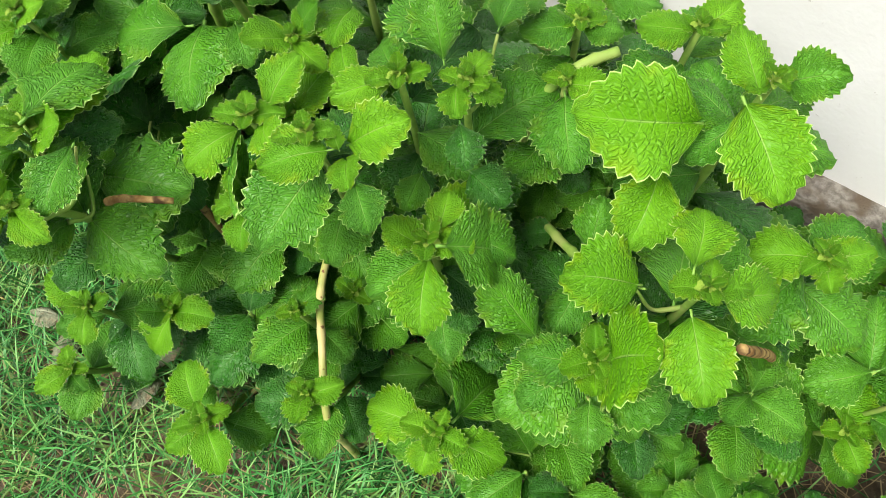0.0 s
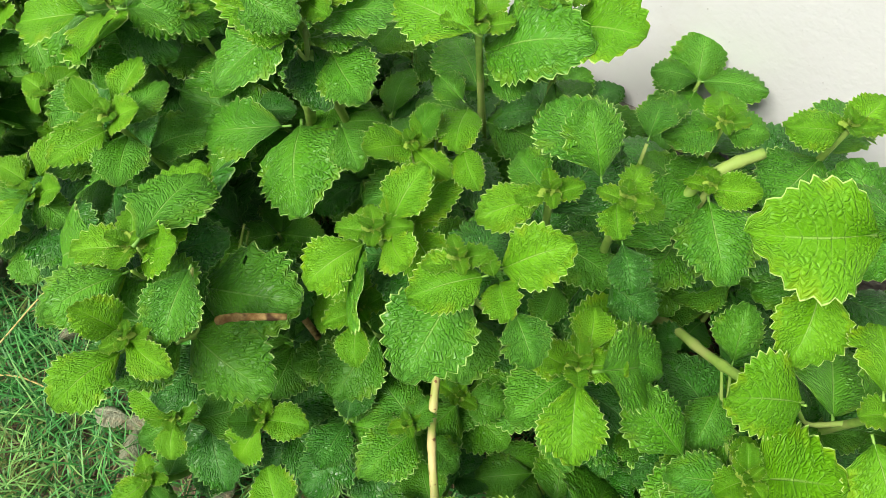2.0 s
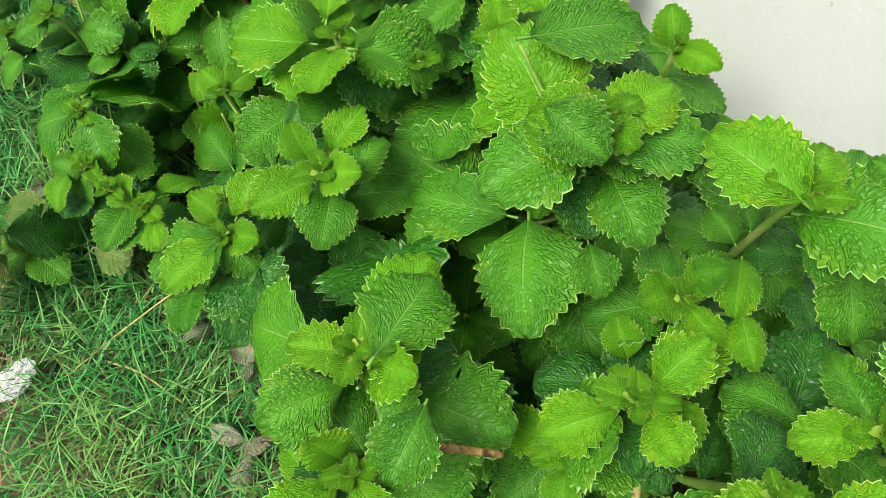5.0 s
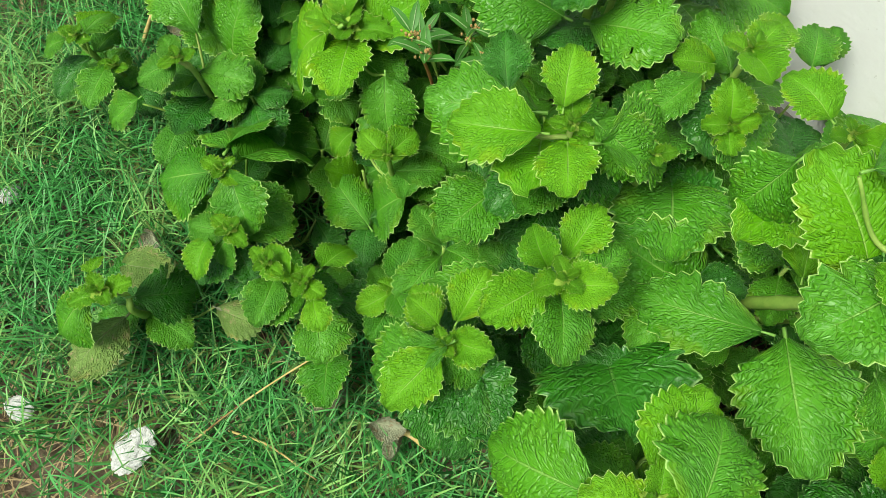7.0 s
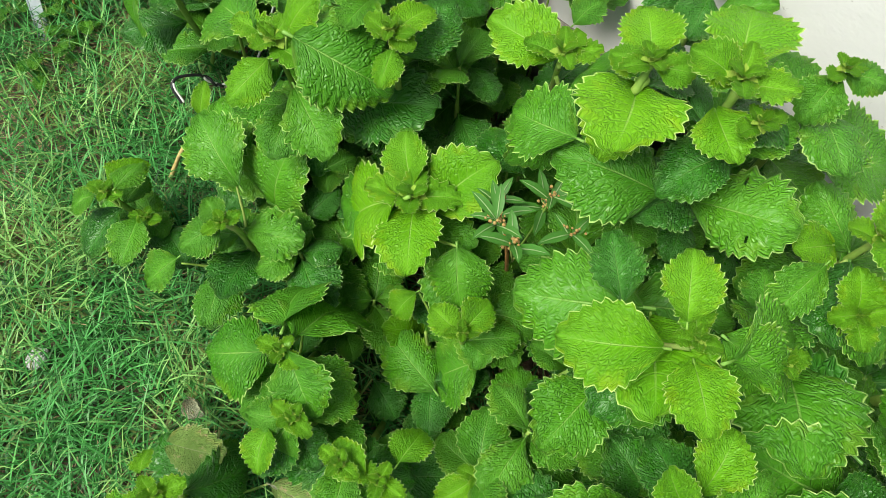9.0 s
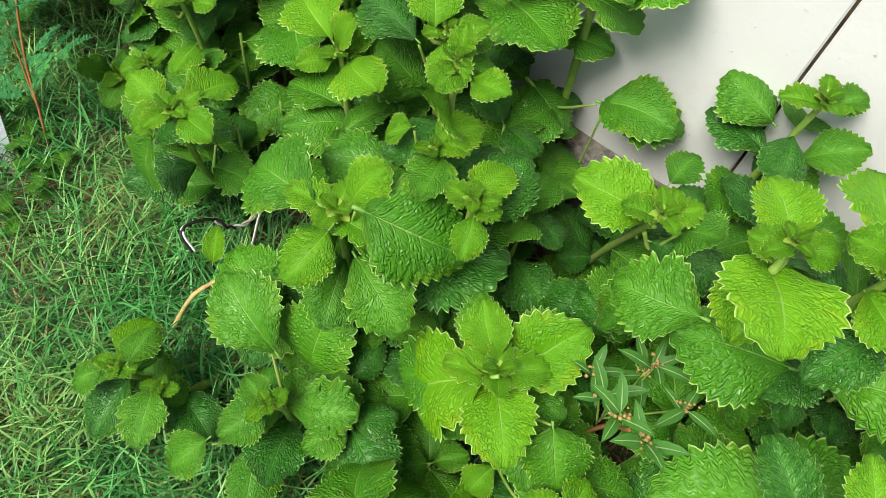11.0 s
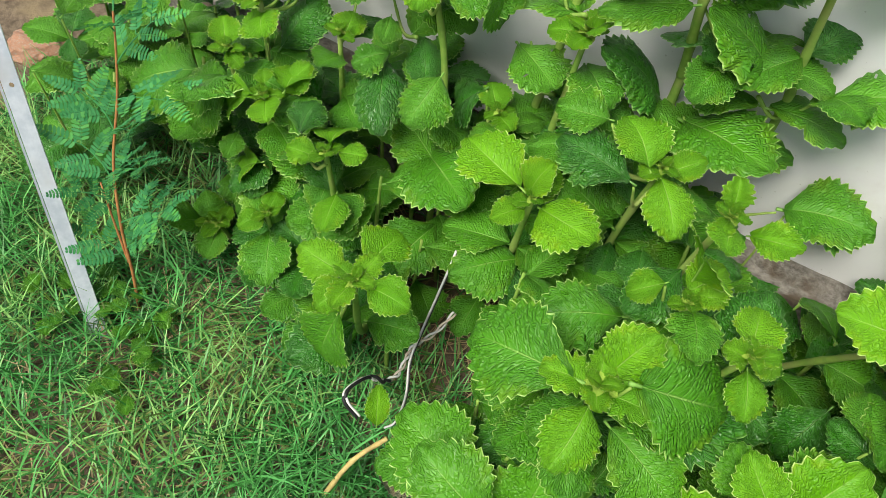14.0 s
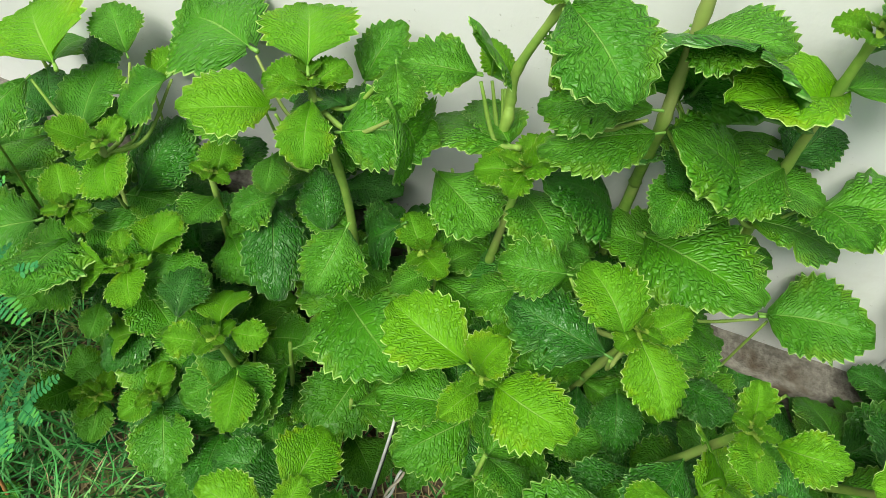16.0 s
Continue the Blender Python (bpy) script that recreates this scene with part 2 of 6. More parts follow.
def part(name, me, parent, place=None, label=""):
    """A mesh as ONE part under a thing or a part; place is in the parent's own space."""
    ob = new(name, me)
    ob.parent = parent
    if place is not None:
        ob.matrix_basis = place
    return tagged(ob, label)


# ---- leaves ----
FINE = (0.0, 0.07, 0.2, 0.36, 0.53, 0.70, 0.85, 0.94, 1.0)
PLAIN = (0.0, 0.14, 0.42, 0.72, 0.93, 1.0)


def leaf_mesh(seed, mat, teeth=11, rows=4, spread=FINE, cup=0.10, droop=0.10, base=0.6, fold=0.10, quilt=0.010, holes=(), bite_depth=0.062):
    """A leaf one long and one wide: blade along +y from the petiole's foot at the origin, toothed rim, puffed between the veins.
    cup bends the rim down, fold lifts both halves from the midrib, base goes from wedge-shaped (0) to broad (1)."""
    rnd = random.Random(seed)
    stalk = 0.07
    count = teeth * rows
    ph1, ph2, lean = rnd.uniform(0, 6), rnd.uniform(0, 6), rnd.uniform(-0.035, 0.035)
    skew, twist = rnd.uniform(-0.09, 0.09), rnd.uniform(-0.10, 0.10)
    first = 0.27 - 0.15 * base
    amps = [[rnd.uniform(0.75, 1.25) for _ in range(teeth + 1)] for _ in range(2)]
    slips = [[rnd.uniform(-0.010, 0.010) for _ in range(teeth + 1)] for _ in range(2)]
    bite = (rnd.uniform(0.45, 0.75), rnd.choice((-1, 1))) if rnd.random() < 0.25 else None

    def half(s):
        s = min(1.0, max(0.0, s))
        wedge = np.interp(s, (0, 0.10, 0.20, 0.30, 0.42, 0.54, 0.66, 0.77, 0.87, 0.94, 1.0),
                          (0.035, 0.10, 0.20, 0.315, 0.425, 0.475, 0.455, 0.38, 0.26, 0.145, 0.015))
        broad = np.interp(s, (0, 0.04, 0.10, 0.20, 0.32, 0.45, 0.58, 0.70, 0.80, 0.90, 0.96, 1.0),
                          (0.05, 0.13, 0.27, 0.395, 0.46, 0.47, 0.435, 0.37, 0.29, 0.18, 0.095, 0.015))
        return float(wedge + (broad - wedge) * base)

    def margin(k, sign):
        s = k / count
        j, q = divmod(k, rows)
        which = 0 if sign < 0 else 1
        e = 0.012
        nx, ny = 2 * e, -(half(s + e) - half(s - e))
        size = math.hypot(nx, ny)
        tooth = ((0.0, 0.62, 1.0, 0.42) if rows == 4 else (0.0, 0.9, 0.55))[q]
        grow = min(1.0, max(0.0, (s - first) / 0.12))
        d = bite_depth * grow * tooth * amps[which][j] * (1 - 0.35 * s ** 3)
        d += 0.016 * math.sin(8 * s + (ph1 if sign > 0 else ph2)) * math.sin(math.pi * s)
        if bite and bite[1] == sign:
            d -= 0.13 * math.exp(-((s - bite[0]) / 0.035) ** 2)
        x = (half(s) * (1 + sign * skew) + nx / size * d) * sign + lean * math.sin(math.pi * s)
        return x, s + ny / size * d + (0.016 * tooth * grow + slips[which][j]) * math.sin(math.pi * min(1, s * 1.04))

    def lift(s, c):
        a = abs(c)
        body = math.sin(math.pi * min(1.0, 0.12 + 0.88 * s)) ** 0.5 if s < 0.99 else 0.2
        z = fold * a * body * (1.1 - 0.6 * s) - cup * a ** 2.6 * body - droop * s * s + 0.05 * math.sin(math.pi * s)
        run = s * 8.0 - 2.1 * a ** 0.85 + 0.25
        z += quilt * (abs(math.sin(math.pi * run)) ** 0.7 - 0.5) * (1 - a ** 6) * min(1.0, 4 * a) * min(1.0, 5 * s)
        z += 0.7 * quilt * noise.noise((9 * c + seed, 11 * s, ph1)) * min(1.0, 3 * a)
        z -= 0.014 * math.exp(-(c / 0.06) ** 2) * (1 - s)
        z += 0.036 * a ** 2.4 * math.sin(12 * s + (ph1 if c > 0 else ph2)) * body + twist * s * c * 0.5
        return z

    verts, uvs, faces = [], [], []
    across = [-c for c in reversed(spread)] + list(spread[1:])
    n = len(across)
    for k in range(count + 1):
        left, right = margin(k, -1), margin(k, 1)
        s = k / count
        for c in across:
            rim = right if c >= 0 else left
            a = abs(c)
            x = rim[0] * a + lean * math.sin(math.pi * s) * (1 - a)
            y = s * (1 - a * a) + rim[1] * a * a
            verts.append((x, stalk + (1 - stalk) * y, lift(s, c)))
            uvs.append((0.5 + 0.5 * c, s))
    for k in range(count):
        for j in range(n - 1):
            o = k * n + j
            if (k, j) not in holes:
                faces.append((o, o + 1, o + n + 1, o + n))
    # the petiole, running on below as the midrib
    line = [Vector((0, -0.02, -0.014)), Vector((0, stalk * 0.7, lift(0, 0) - 0.006))]
    line += [Vector((lean * math.sin(math.pi * s), stalk + (1 - stalk) * s, lift(s, 0) - 0.012)) for s in (0.08, 0.3, 0.55)]
    tv, tf = tube(line, (0.021, 0.018, 0.014, 0.010, 0.005), 6)
    o = len(verts)
    verts += [tuple(v) for v in tv]
    uvs += [(0.5, 0.02)] * len(tv)
    faces += [tuple(i + o for i in f) for f in tf]
    me = mesh_of("leaf", verts, faces, mat)
    layer = me.uv_layers.new(name="leaf")
    flat = [0.0] * (2 * len(me.loops))
    for loop in me.loops:
        flat[2 * loop.index], flat[2 * loop.index + 1] = uvs[loop.vertex_index]
    layer.data.foreach_set("uv", flat)
    return me


SHAPES = ((11, 0.06, 0.08, 0.60, 0.14), (12, 0.14, 0.12, 0.95, 0.10), (13, 0.10, 0.20, 0.35, 0.20), (11, -0.02, 0.04, 0.75, 0.06),
          (12, 0.18, 0.16, 0.20, 0.16), (10, 0.12, 0.10, 0.50, 0.22), (12, 0.05, 0.24, 0.85, 0.12), (11, 0.20, 0.06, 0.65, 0.08))
EATEN = {4: {(31, 12), (22, 3)}}


def leaf_set(age, rows, spread):
    return [leaf_mesh(10 * i + 3 + ord(age), LEAF[age], teeth, rows, spread, cup, droop, base, fold * (1.3 if age == "y" else 0.8), 0.014 if age == "d" else 0.011,
                      EATEN.get(i, ()) if rows == 4 and age != "y" else ()) for i, (teeth, cup, droop, base, fold) in enumerate(SHAPES)]


LEAVES = {k: leaf_set(k, 4, FINE) for k in LEAF}
UNDER = {k: leaf_set(k, 3, PLAIN) for k in LEAF}
SMALL = {k: [leaf_mesh(100 + i, LEAF[k], (7, 8, 7)[i], 3, (0.0, 0.2, 0.5, 0.8, 0.95, 1.0), 0.10, (0.12, 0.0, 0.25)[i], (0.6, 0.8, 0.95)[i], 0.24, 0.03, (), 0.13) for i in range(3)] for k in LEAF}


def leaf_pose(x, y, z, az, el, roll, length, width):
    """The foot at x, y, z; the blade runs to compass az, rises by el, and is turned by roll about itself."""
    a, e = radians(az), radians(el)
    way = Vector((math.cos(a) * math.cos(e), math.sin(a) * math.cos(e), math.sin(e)))
    side = Vector((math.sin(a), -math.cos(a), 0))
    up = side.cross(way)
    turn = Matrix((side, way, up)).transposed()
    return Matrix.Translation((x, y, z)) @ turn.to_4x4() @ Matrix.Rotation(radians(roll), 4, "Y") @ Matrix.Diagonal((width, length, 0.5 * (width + length), 1))


PLANTS = []
PICK = random.Random(5)
TIPS, LATER = [], []
# the wire lies in a gap that the leaves leave open
MIDS = [Vector(p) for p in ((-1.31, 0.235, 0.165), (-1.295, 0.273, 0.14), (-1.29, 0.31, 0.13), (-1.28, 0.35, 0.14), (-1.27, 0.38, 0.15))]
LIGHT = Vector((0.2, -0.3, 0.93))


def middle(x, y, z, az, el, length):
    a, e = radians(az), radians(el)
    return Vector((x, y, z)) + Vector((math.cos(a) * math.cos(e), math.sin(a) * math.cos(e), math.sin(e))) * length * 0.55


def shades(p):
    """Whether a leaf here would take the light from one of the young leaves."""
    for q in MIDS:
        w = p - q
        along = w.dot(LIGHT)
        if along > -0.004 and (w - LIGHT * along).length < 0.042:
            return True
    return (p - Vector((-1.29, 0.30, 0.14))).length < 0.085


def older_pairs():
    """Older leaves in pairs further down the stems, kept where they leave the young ones free."""
    for stem, back, p, turn, ages in LATER:
        for k in range(2):
            size, az, el = PICK.uniform(0.048, 0.080), turn + 180 * k + PICK.uniform(-25, 25), PICK.uniform(-14, 22)
            age, roll, wide = PICK.choice(ages), PICK.uniform(-14, 14), PICK.uniform(0.75, 0.92)
            if shades(middle(*p, az, el, size)):
                continue
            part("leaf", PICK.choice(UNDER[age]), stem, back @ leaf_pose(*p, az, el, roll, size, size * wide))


def plant(x, y, label):
    ob = new("borage_plant")
    ob.location = (x, y, 0)
    PLANTS.append(ob)
    return tagged(ob, label, "herb plant", "borage plants along the wall")


def shoot(herb, line, thick, leaves, bud=0.03, buds=True, main=True):
    """One stem along line (foot to tip), its leaves (foot x, y, z, compass, rise, roll, length, width, age) and the tuft at its tip."""
    foot = Vector(line[0])
    pts = [p - foot for p in spline(line, 6)]
    last = len(pts) - 1
    radii = [thick * (1.15 - 0.55 * i / last) * (1.22 if i % 5 == 4 else 1.0) for i in range(last + 1)]
    stem = part("stem", mesh_of("stem", *tube(pts, radii, 8), STEM), herb, Matrix.Translation(foot - herb.location))
    back = Matrix.Translation(-foot)
    for x, y, z, az, el, roll, length, width, age in leaves:
        pool = (LEAVES if main else UNDER)[age] if length > 0.03 else SMALL[age]
        width = min(width, 0.89 * length)
        part("leaf", PICK.choice(pool), stem, back @ leaf_pose(x, y, z, az, el, roll, length, width))
    # older pairs further down the stem
    tip = Vector(line[-1])
    TIPS.append(tip)
    MIDS.extend(middle(*row[:5], row[6]) for row in leaves if main)
    turn = leaves[0][3] + 90 if leaves else 0
    for ring in range(1, 6 if buds else 3):
        at = last - round(ring * 0.043 * last / max(0.05, (tip - foot).length))
        if at < 1 or foot.z + pts[at].z < 0.05:
            break
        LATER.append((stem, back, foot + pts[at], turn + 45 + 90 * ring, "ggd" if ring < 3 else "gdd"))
    if buds:
        tip, turn = Vector(line[-1]), PICK.uniform(0, 90)
        for ring, (size, rise) in enumerate(((1.0, 16), (0.66, 28), (0.40, 48))):
            for k in range(2):
                part("leaf", PICK.choice(SMALL["y"]), stem,
                     back @ leaf_pose(*(tip + Vector((0, 0, 0.004 * ring))), turn + 90 * ring + 180 * k + PICK.uniform(-12, 12), rise, 0, bud * size, bud * size * 0.75))
        part("bud", BUDS[PICK.randrange(2)], stem, back @ Matrix.Translation(tip + Vector((0, 0, 0.004))) @ Matrix.Rotation(turn, 4, "Z") @ Matrix.Scale(bud * 0.28, 4))
    return stem


def bud_mesh(seed):
    """A knot of tiny folded leaflets with crimped rims round a few yellowish grains."""
    rnd = random.Random(seed)
    verts, faces = [], []
    for k in range(8):
        turn, tilt, size = radians(137 * k), radians(78 - 8 * k), 1.15 - 0.08 * k
        m = Matrix.Rotation(turn, 4, "Z") @ Matrix.Translation((0, 0.12, 0.05 * k)) @ Matrix.Rotation(radians(90) - tilt, 4, "X")
        o = len(verts)
        for i in range(9):
            s = i / 8
            w = 0.42 * math.sin(math.pi * min(0.97, 0.12 + 0.85 * s)) ** 0.7 + 0.06 * (i % 2)
            for c in (-1, -0.5, 0, 0.5, 1):
                p = Vector((w * c, s, 0.45 * abs(c) * w - 0.35 * s * s + rnd.uniform(-0.02, 0.02)))
                verts.append(m @ (p * size))
        faces += [(o + 5 * i + j, o + 5 * i + j + 1, o + 5 * i + j + 6, o + 5 * i + j + 5) for i in range(8) for j in range(4)]
    return mesh_of("bud", verts, faces, BUD)


BUDS = [bud_mesh(1), bud_mesh(2)]

# ---- ground, wall ----
WALL_Y, FOOT_TOP = 0.61, 0.215


def ground_mesh():
    """One sheet of uneven soil that runs out to the horizon."""
    xs = [-400, -60, -12, -5, -3] + [-2.4 + 0.03 * i for i in range(107)] + [1.4, 3, 8, 60, 400]
    ys = [-400, -60, -12, -5, -2.5] + [-1.2 + 0.03 * i for i in range(67)] + [1.5, 3, 8, 60, 400]
    verts, faces = [], []
    for y in ys:
        for x in xs:
            near = abs(x) < 3 and abs(y) < 2
            z = 0.016 * noise.noise((x * 3, y * 3, 0)) + 0.008 * noise.noise((x * 14, y * 14, 3)) if near else 0
            verts.append((x, y, z))
    w = len(xs)
    for j in range(len(ys) - 1):
        faces += [(j * w + i, j * w + i + 1, (j + 1) * w + i + 1, (j + 1) * w + i) for i in range(w - 1)]
    return mesh_of("ground", verts, faces, SOIL)


tagged(new("ground", ground_mesh()), "brown soil with dry litter under lawn and plants", "ground", kind="structure")


def box(bm, lo, hi):
    m = Matrix.Translation([(a + b) / 2 for a, b in zip(lo, hi)]) @ Matrix.Diagonal([b - a for a, b in zip(lo, hi)] + [1])
    return bmesh.ops.create_cube(bm, size=1, matrix=m)["verts"]


def build_wall():
    """Pale slabs butted at an open dark joint, on a rough stone footing."""
    wall = tagged(new("wall_north"), "pale smooth plastered wall slabs with a dark joint", "wall", kind="structure")
    for x0, x1 in ((-1.98, -0.8815), (-0.8785, 3.2)):
        bm = bmesh.new()
        box(bm, (x0, WALL_Y, FOOT_TOP), (x1, WALL_Y + 0.12, 2.6))
        bmesh.ops.bevel(bm, geom=[e for e in bm.edges], offset=0.002, segments=1, affect="EDGES")
        part("wall_slab", from_bm("wall_slab", bm, PLASTER, False), wall)
    bm = bmesh.new()
    box(bm, (-1.97, WALL_Y + 0.012, FOOT_TOP), (3.19, WALL_Y + 0.11, 2.59))
    part("joint_filling", from_bm("joint_filling", bm, SOIL, False), wall, label="dark joint between the slabs")
    bm = bmesh.new()
    bmesh.ops.create_grid(bm, x_segments=170, y_segments=14, size=0.5)
    for v in bm.verts:
        u, s = (v.co.x + 0.5), (v.co.y + 0.5)
        x = -2.0 + 5.2 * u
        a = s * 1.75
        r = 0.012 * noise.noise((x * 9, a * 4, 1)) + 0.006 * noise.noise((x * 40, a * 14, 5))
        # a ledge: face up to the edge, then the top back to the wall
        face = min(1.0, a)
        back = max(0.0, a - 1.0)
        v.co = Vector((x, WALL_Y - 0.03 + 0.08 * back + r * (1 if back < 0.4 else 0.3), (FOOT_TOP + 0.004) * face - 0.02 * (1 - face) + (r * 0.5 if back else 0)))
    part("footing", from_bm("footing", bm, FOOTING), wall, label="rough grey-brown stone footing")
    return wall


build_wall()

# ---- the borage plants: stems (foot to tip) and leaves (foot, compass, rise, roll, length, width, age) ----
herb = plant(-1.788, 0.438, "sprawling green borage plant with quilted scalloped leaves")
shoot(herb, [(-1.827, 0.383, 0.140), (-1.816, 0.344, 0.103), (-1.812, 0.332, 0.255)], 0.0019, [
    (-1.812, 0.332, 0.259, 31, -11, 24, 0.045, 0.041, "g")], 0.020, False)
shoot(herb, [(-1.809, 0.427, 0.188), (-1.799, 0.392, 0.129), (-1.796, 0.381, 0.305)], 0.0019, [
    (-1.796, 0.381, 0.309, 96, 12, 6, 0.048, 0.044, "g")], 0.021, False)
shoot(herb, [(-1.728, 0.505, 0.199), (-1.719, 0.485, 0.138), (-1.715, 0.478, 0.323)], 0.0019, [
    (-1.715, 0.478, 0.327, -110, -7, -15, 0.060, 0.055, "g")], 0.027, False)
herb = plant(-1.621, 0.501, "bushy bright green borage plant growing from the soil by the wall")
shoot(herb, [(-1.684, 0.543, 0.214), (-1.666, 0.539, 0.146), (-1.660, 0.537, 0.339)], 0.0019, [
    (-1.648, 0.545, 0.359, 85, 39, -2, 0.054, 0.043, "d")], 0.039, False)
shoot(herb, [(-1.675, 0.554, 0.223), (-1.663, 0.553, 0.151), (-1.660, 0.553, 0.350)], 0.0019, [
    (-1.634, 0.505, 0.407, 140, -5, -15, 0.102, 0.092, "y")], 0.026, False)
shoot(herb, [(-1.652, 0.555, 0.000), (-1.600, 0.493, 0.186), (-1.582, 0.472, 0.371)], 0.0044, [
    (-1.601, 0.483, 0.355, -145, 43, -32, 0.040, 0.032, "y"),
    (-1.582, 0.472, 0.371, 79, 27, 14, 0.029, 0.022, "y"),
    (-1.585, 0.478, 0.353, -53, 19, 24, 0.059, 0.047, "y"),
    (-1.567, 0.482, 0.316, 90, 11, 8, 0.078, 0.064, "d"),
    (-1.569, 0.475, 0.311, 72, 40, 3, 0.079, 0.063, "d")], 0.022, True)
shoot(herb, [(-1.582, 0.472, 0.359), (-1.591, 0.511, 0.350), (-1.601, 0.550, 0.389)], 0.0019, [
    (-1.601, 0.550, 0.395, 136, 28, -3, 0.054, 0.046, "g")], 0.020, False)
shoot(herb, [(-1.695, 0.555, 0.000), (-1.698, 0.552, 0.206), (-1.702, 0.550, 0.371)], 0.0026, [
    (-1.702, 0.550, 0.373, 65, 45, 8, 0.050, 0.042, "g")], 0.020, False)
shoot(herb, [(-1.582, 0.472, 0.359), (-1.565, 0.504, 0.357), (-1.548, 0.535, 0.404)], 0.0019, [
    (-1.548, 0.535, 0.410, -142, -37, -7, 0.065, 0.055, "g")], 0.020, False)
shoot(herb, [(-1.582, 0.472, 0.359), (-1.587, 0.515, 0.337), (-1.592, 0.558, 0.364)], 0.0019, [
    (-1.592, 0.558, 0.370, 51, 26, 8, 0.038, 0.032, "y")], 0.020, False)
shoot(herb, [(-1.649, 0.555, 0.000), (-1.611, 0.460, 0.165), (-1.598, 0.428, 0.329)], 0.0044, [
    (-1.598, 0.428, 0.329, 133, 16, -4, 0.045, 0.036, "y"),
    (-1.598, 0.428, 0.329, -14, -17, 15, 0.024, 0.022, "y"),
    (-1.597, 0.396, 0.247, 156, 6, -12, 0.087, 0.065, "g"),
    (-1.588, 0.418, 0.306, -124, -39, -19, 0.081, 0.065, "g"),
    (-1.600, 0.427, 0.291, -79, 35, 12, 0.095, 0.076, "g")], 0.020, True)
shoot(herb, [(-1.609, 0.456, 0.173), (-1.666, 0.459, 0.162), (-1.723, 0.462, 0.198)], 0.0019, [
    (-1.723, 0.462, 0.204, -114, 15, -17, 0.064, 0.054, "g")], 0.020, False)
shoot(herb, [(-1.601, 0.436, 0.276), (-1.594, 0.426, 0.262), (-1.588, 0.417, 0.297)], 0.0019, [
    (-1.588, 0.417, 0.303, -156, -25, -20, 0.076, 0.064, "g")], 0.020, False)
shoot(herb, [(-1.646, 0.435, 0.000), (-1.622, 0.375, 0.043), (-1.614, 0.355, 0.087)], 0.0044, [
    (-1.614, 0.355, 0.087, -68, -41, -3, 0.046, 0.042, "g")], 0.020, True)
shoot(herb, [(-1.618, 0.365, 0.053), (-1.628, 0.365, 0.033), (-1.638, 0.366, 0.060)], 0.0019, [
    (-1.638, 0.366, 0.066, -94, 48, -21, 0.065, 0.055, "g")], 0.020, False)
shoot(herb, [(-1.619, 0.566, 0.227), (-1.609, 0.570, 0.153), (-1.605, 0.571, 0.354)], 0.0019, [
    (-1.605, 0.571, 0.358, 76, 21, 14, 0.027, 0.025, "y")], 0.018, False)
shoot(herb, [(-1.610, 0.431, 0.000), (-1.596, 0.371, 0.053), (-1.592, 0.351, 0.107)], 0.0044, [
    (-1.592, 0.351, 0.107, -73, -12, -5, 0.046, 0.041, "g")], 0.028, True)
shoot(herb, [(-1.606, 0.448, 0.214), (-1.651, 0.446, 0.198), (-1.695, 0.445, 0.229)], 0.0019, [
    (-1.669, 0.447, 0.254, -157, -22, -25, 0.110, 0.091, "g")], 0.032, False)
shoot(herb, [(-1.596, 0.529, 0.000), (-1.548, 0.435, 0.158), (-1.533, 0.404, 0.316)], 0.0044, [
    (-1.529, 0.402, 0.318, -50, 11, 15, 0.041, 0.037, "y"),
    (-1.529, 0.430, 0.303, 50, 50, 11, 0.047, 0.038, "y"),
    (-1.567, 0.393, 0.255, -80, -13, -1, 0.034, 0.031, "g")], 0.022, True)
shoot(herb, [(-1.540, 0.419, 0.225), (-1.536, 0.403, 0.202), (-1.532, 0.387, 0.227)], 0.0019, [
    (-1.532, 0.387, 0.233, -162, -35, -19, 0.050, 0.042, "y")], 0.020, False)
shoot(herb, [(-1.586, 0.477, 0.313), (-1.574, 0.464, 0.302), (-1.562, 0.450, 0.340)], 0.0019, [
    (-1.562, 0.450, 0.344, 140, 25, -7, 0.039, 0.034, "y")], 0.018, False)
shoot(herb, [(-1.582, 0.472, 0.359), (-1.620, 0.485, 0.351), (-1.658, 0.498, 0.391)], 0.0019, [
    (-1.658, 0.498, 0.395, -101, -10, -9, 0.063, 0.046, "g")], 0.028, False)
herb = plant(-1.475, 0.474, "sprawling green borage plant with quilted scalloped leaves")
shoot(herb, [(-1.539, 0.448, 0.000), (-1.513, 0.373, 0.098), (-1.504, 0.349, 0.196)], 0.0044, [
    (-1.504, 0.349, 0.196, -122, -3, -15, 0.034, 0.031, "y"),
    (-1.504, 0.349, 0.196, 104, 13, -2, 0.033, 0.030, "y")], 0.018, True)
shoot(herb, [(-1.535, 0.408, 0.284), (-1.528, 0.419, 0.266), (-1.521, 0.430, 0.297)], 0.0019, [
    (-1.516, 0.416, 0.324, 104, -7, -9, 0.056, 0.050, "y")], 0.018, False)
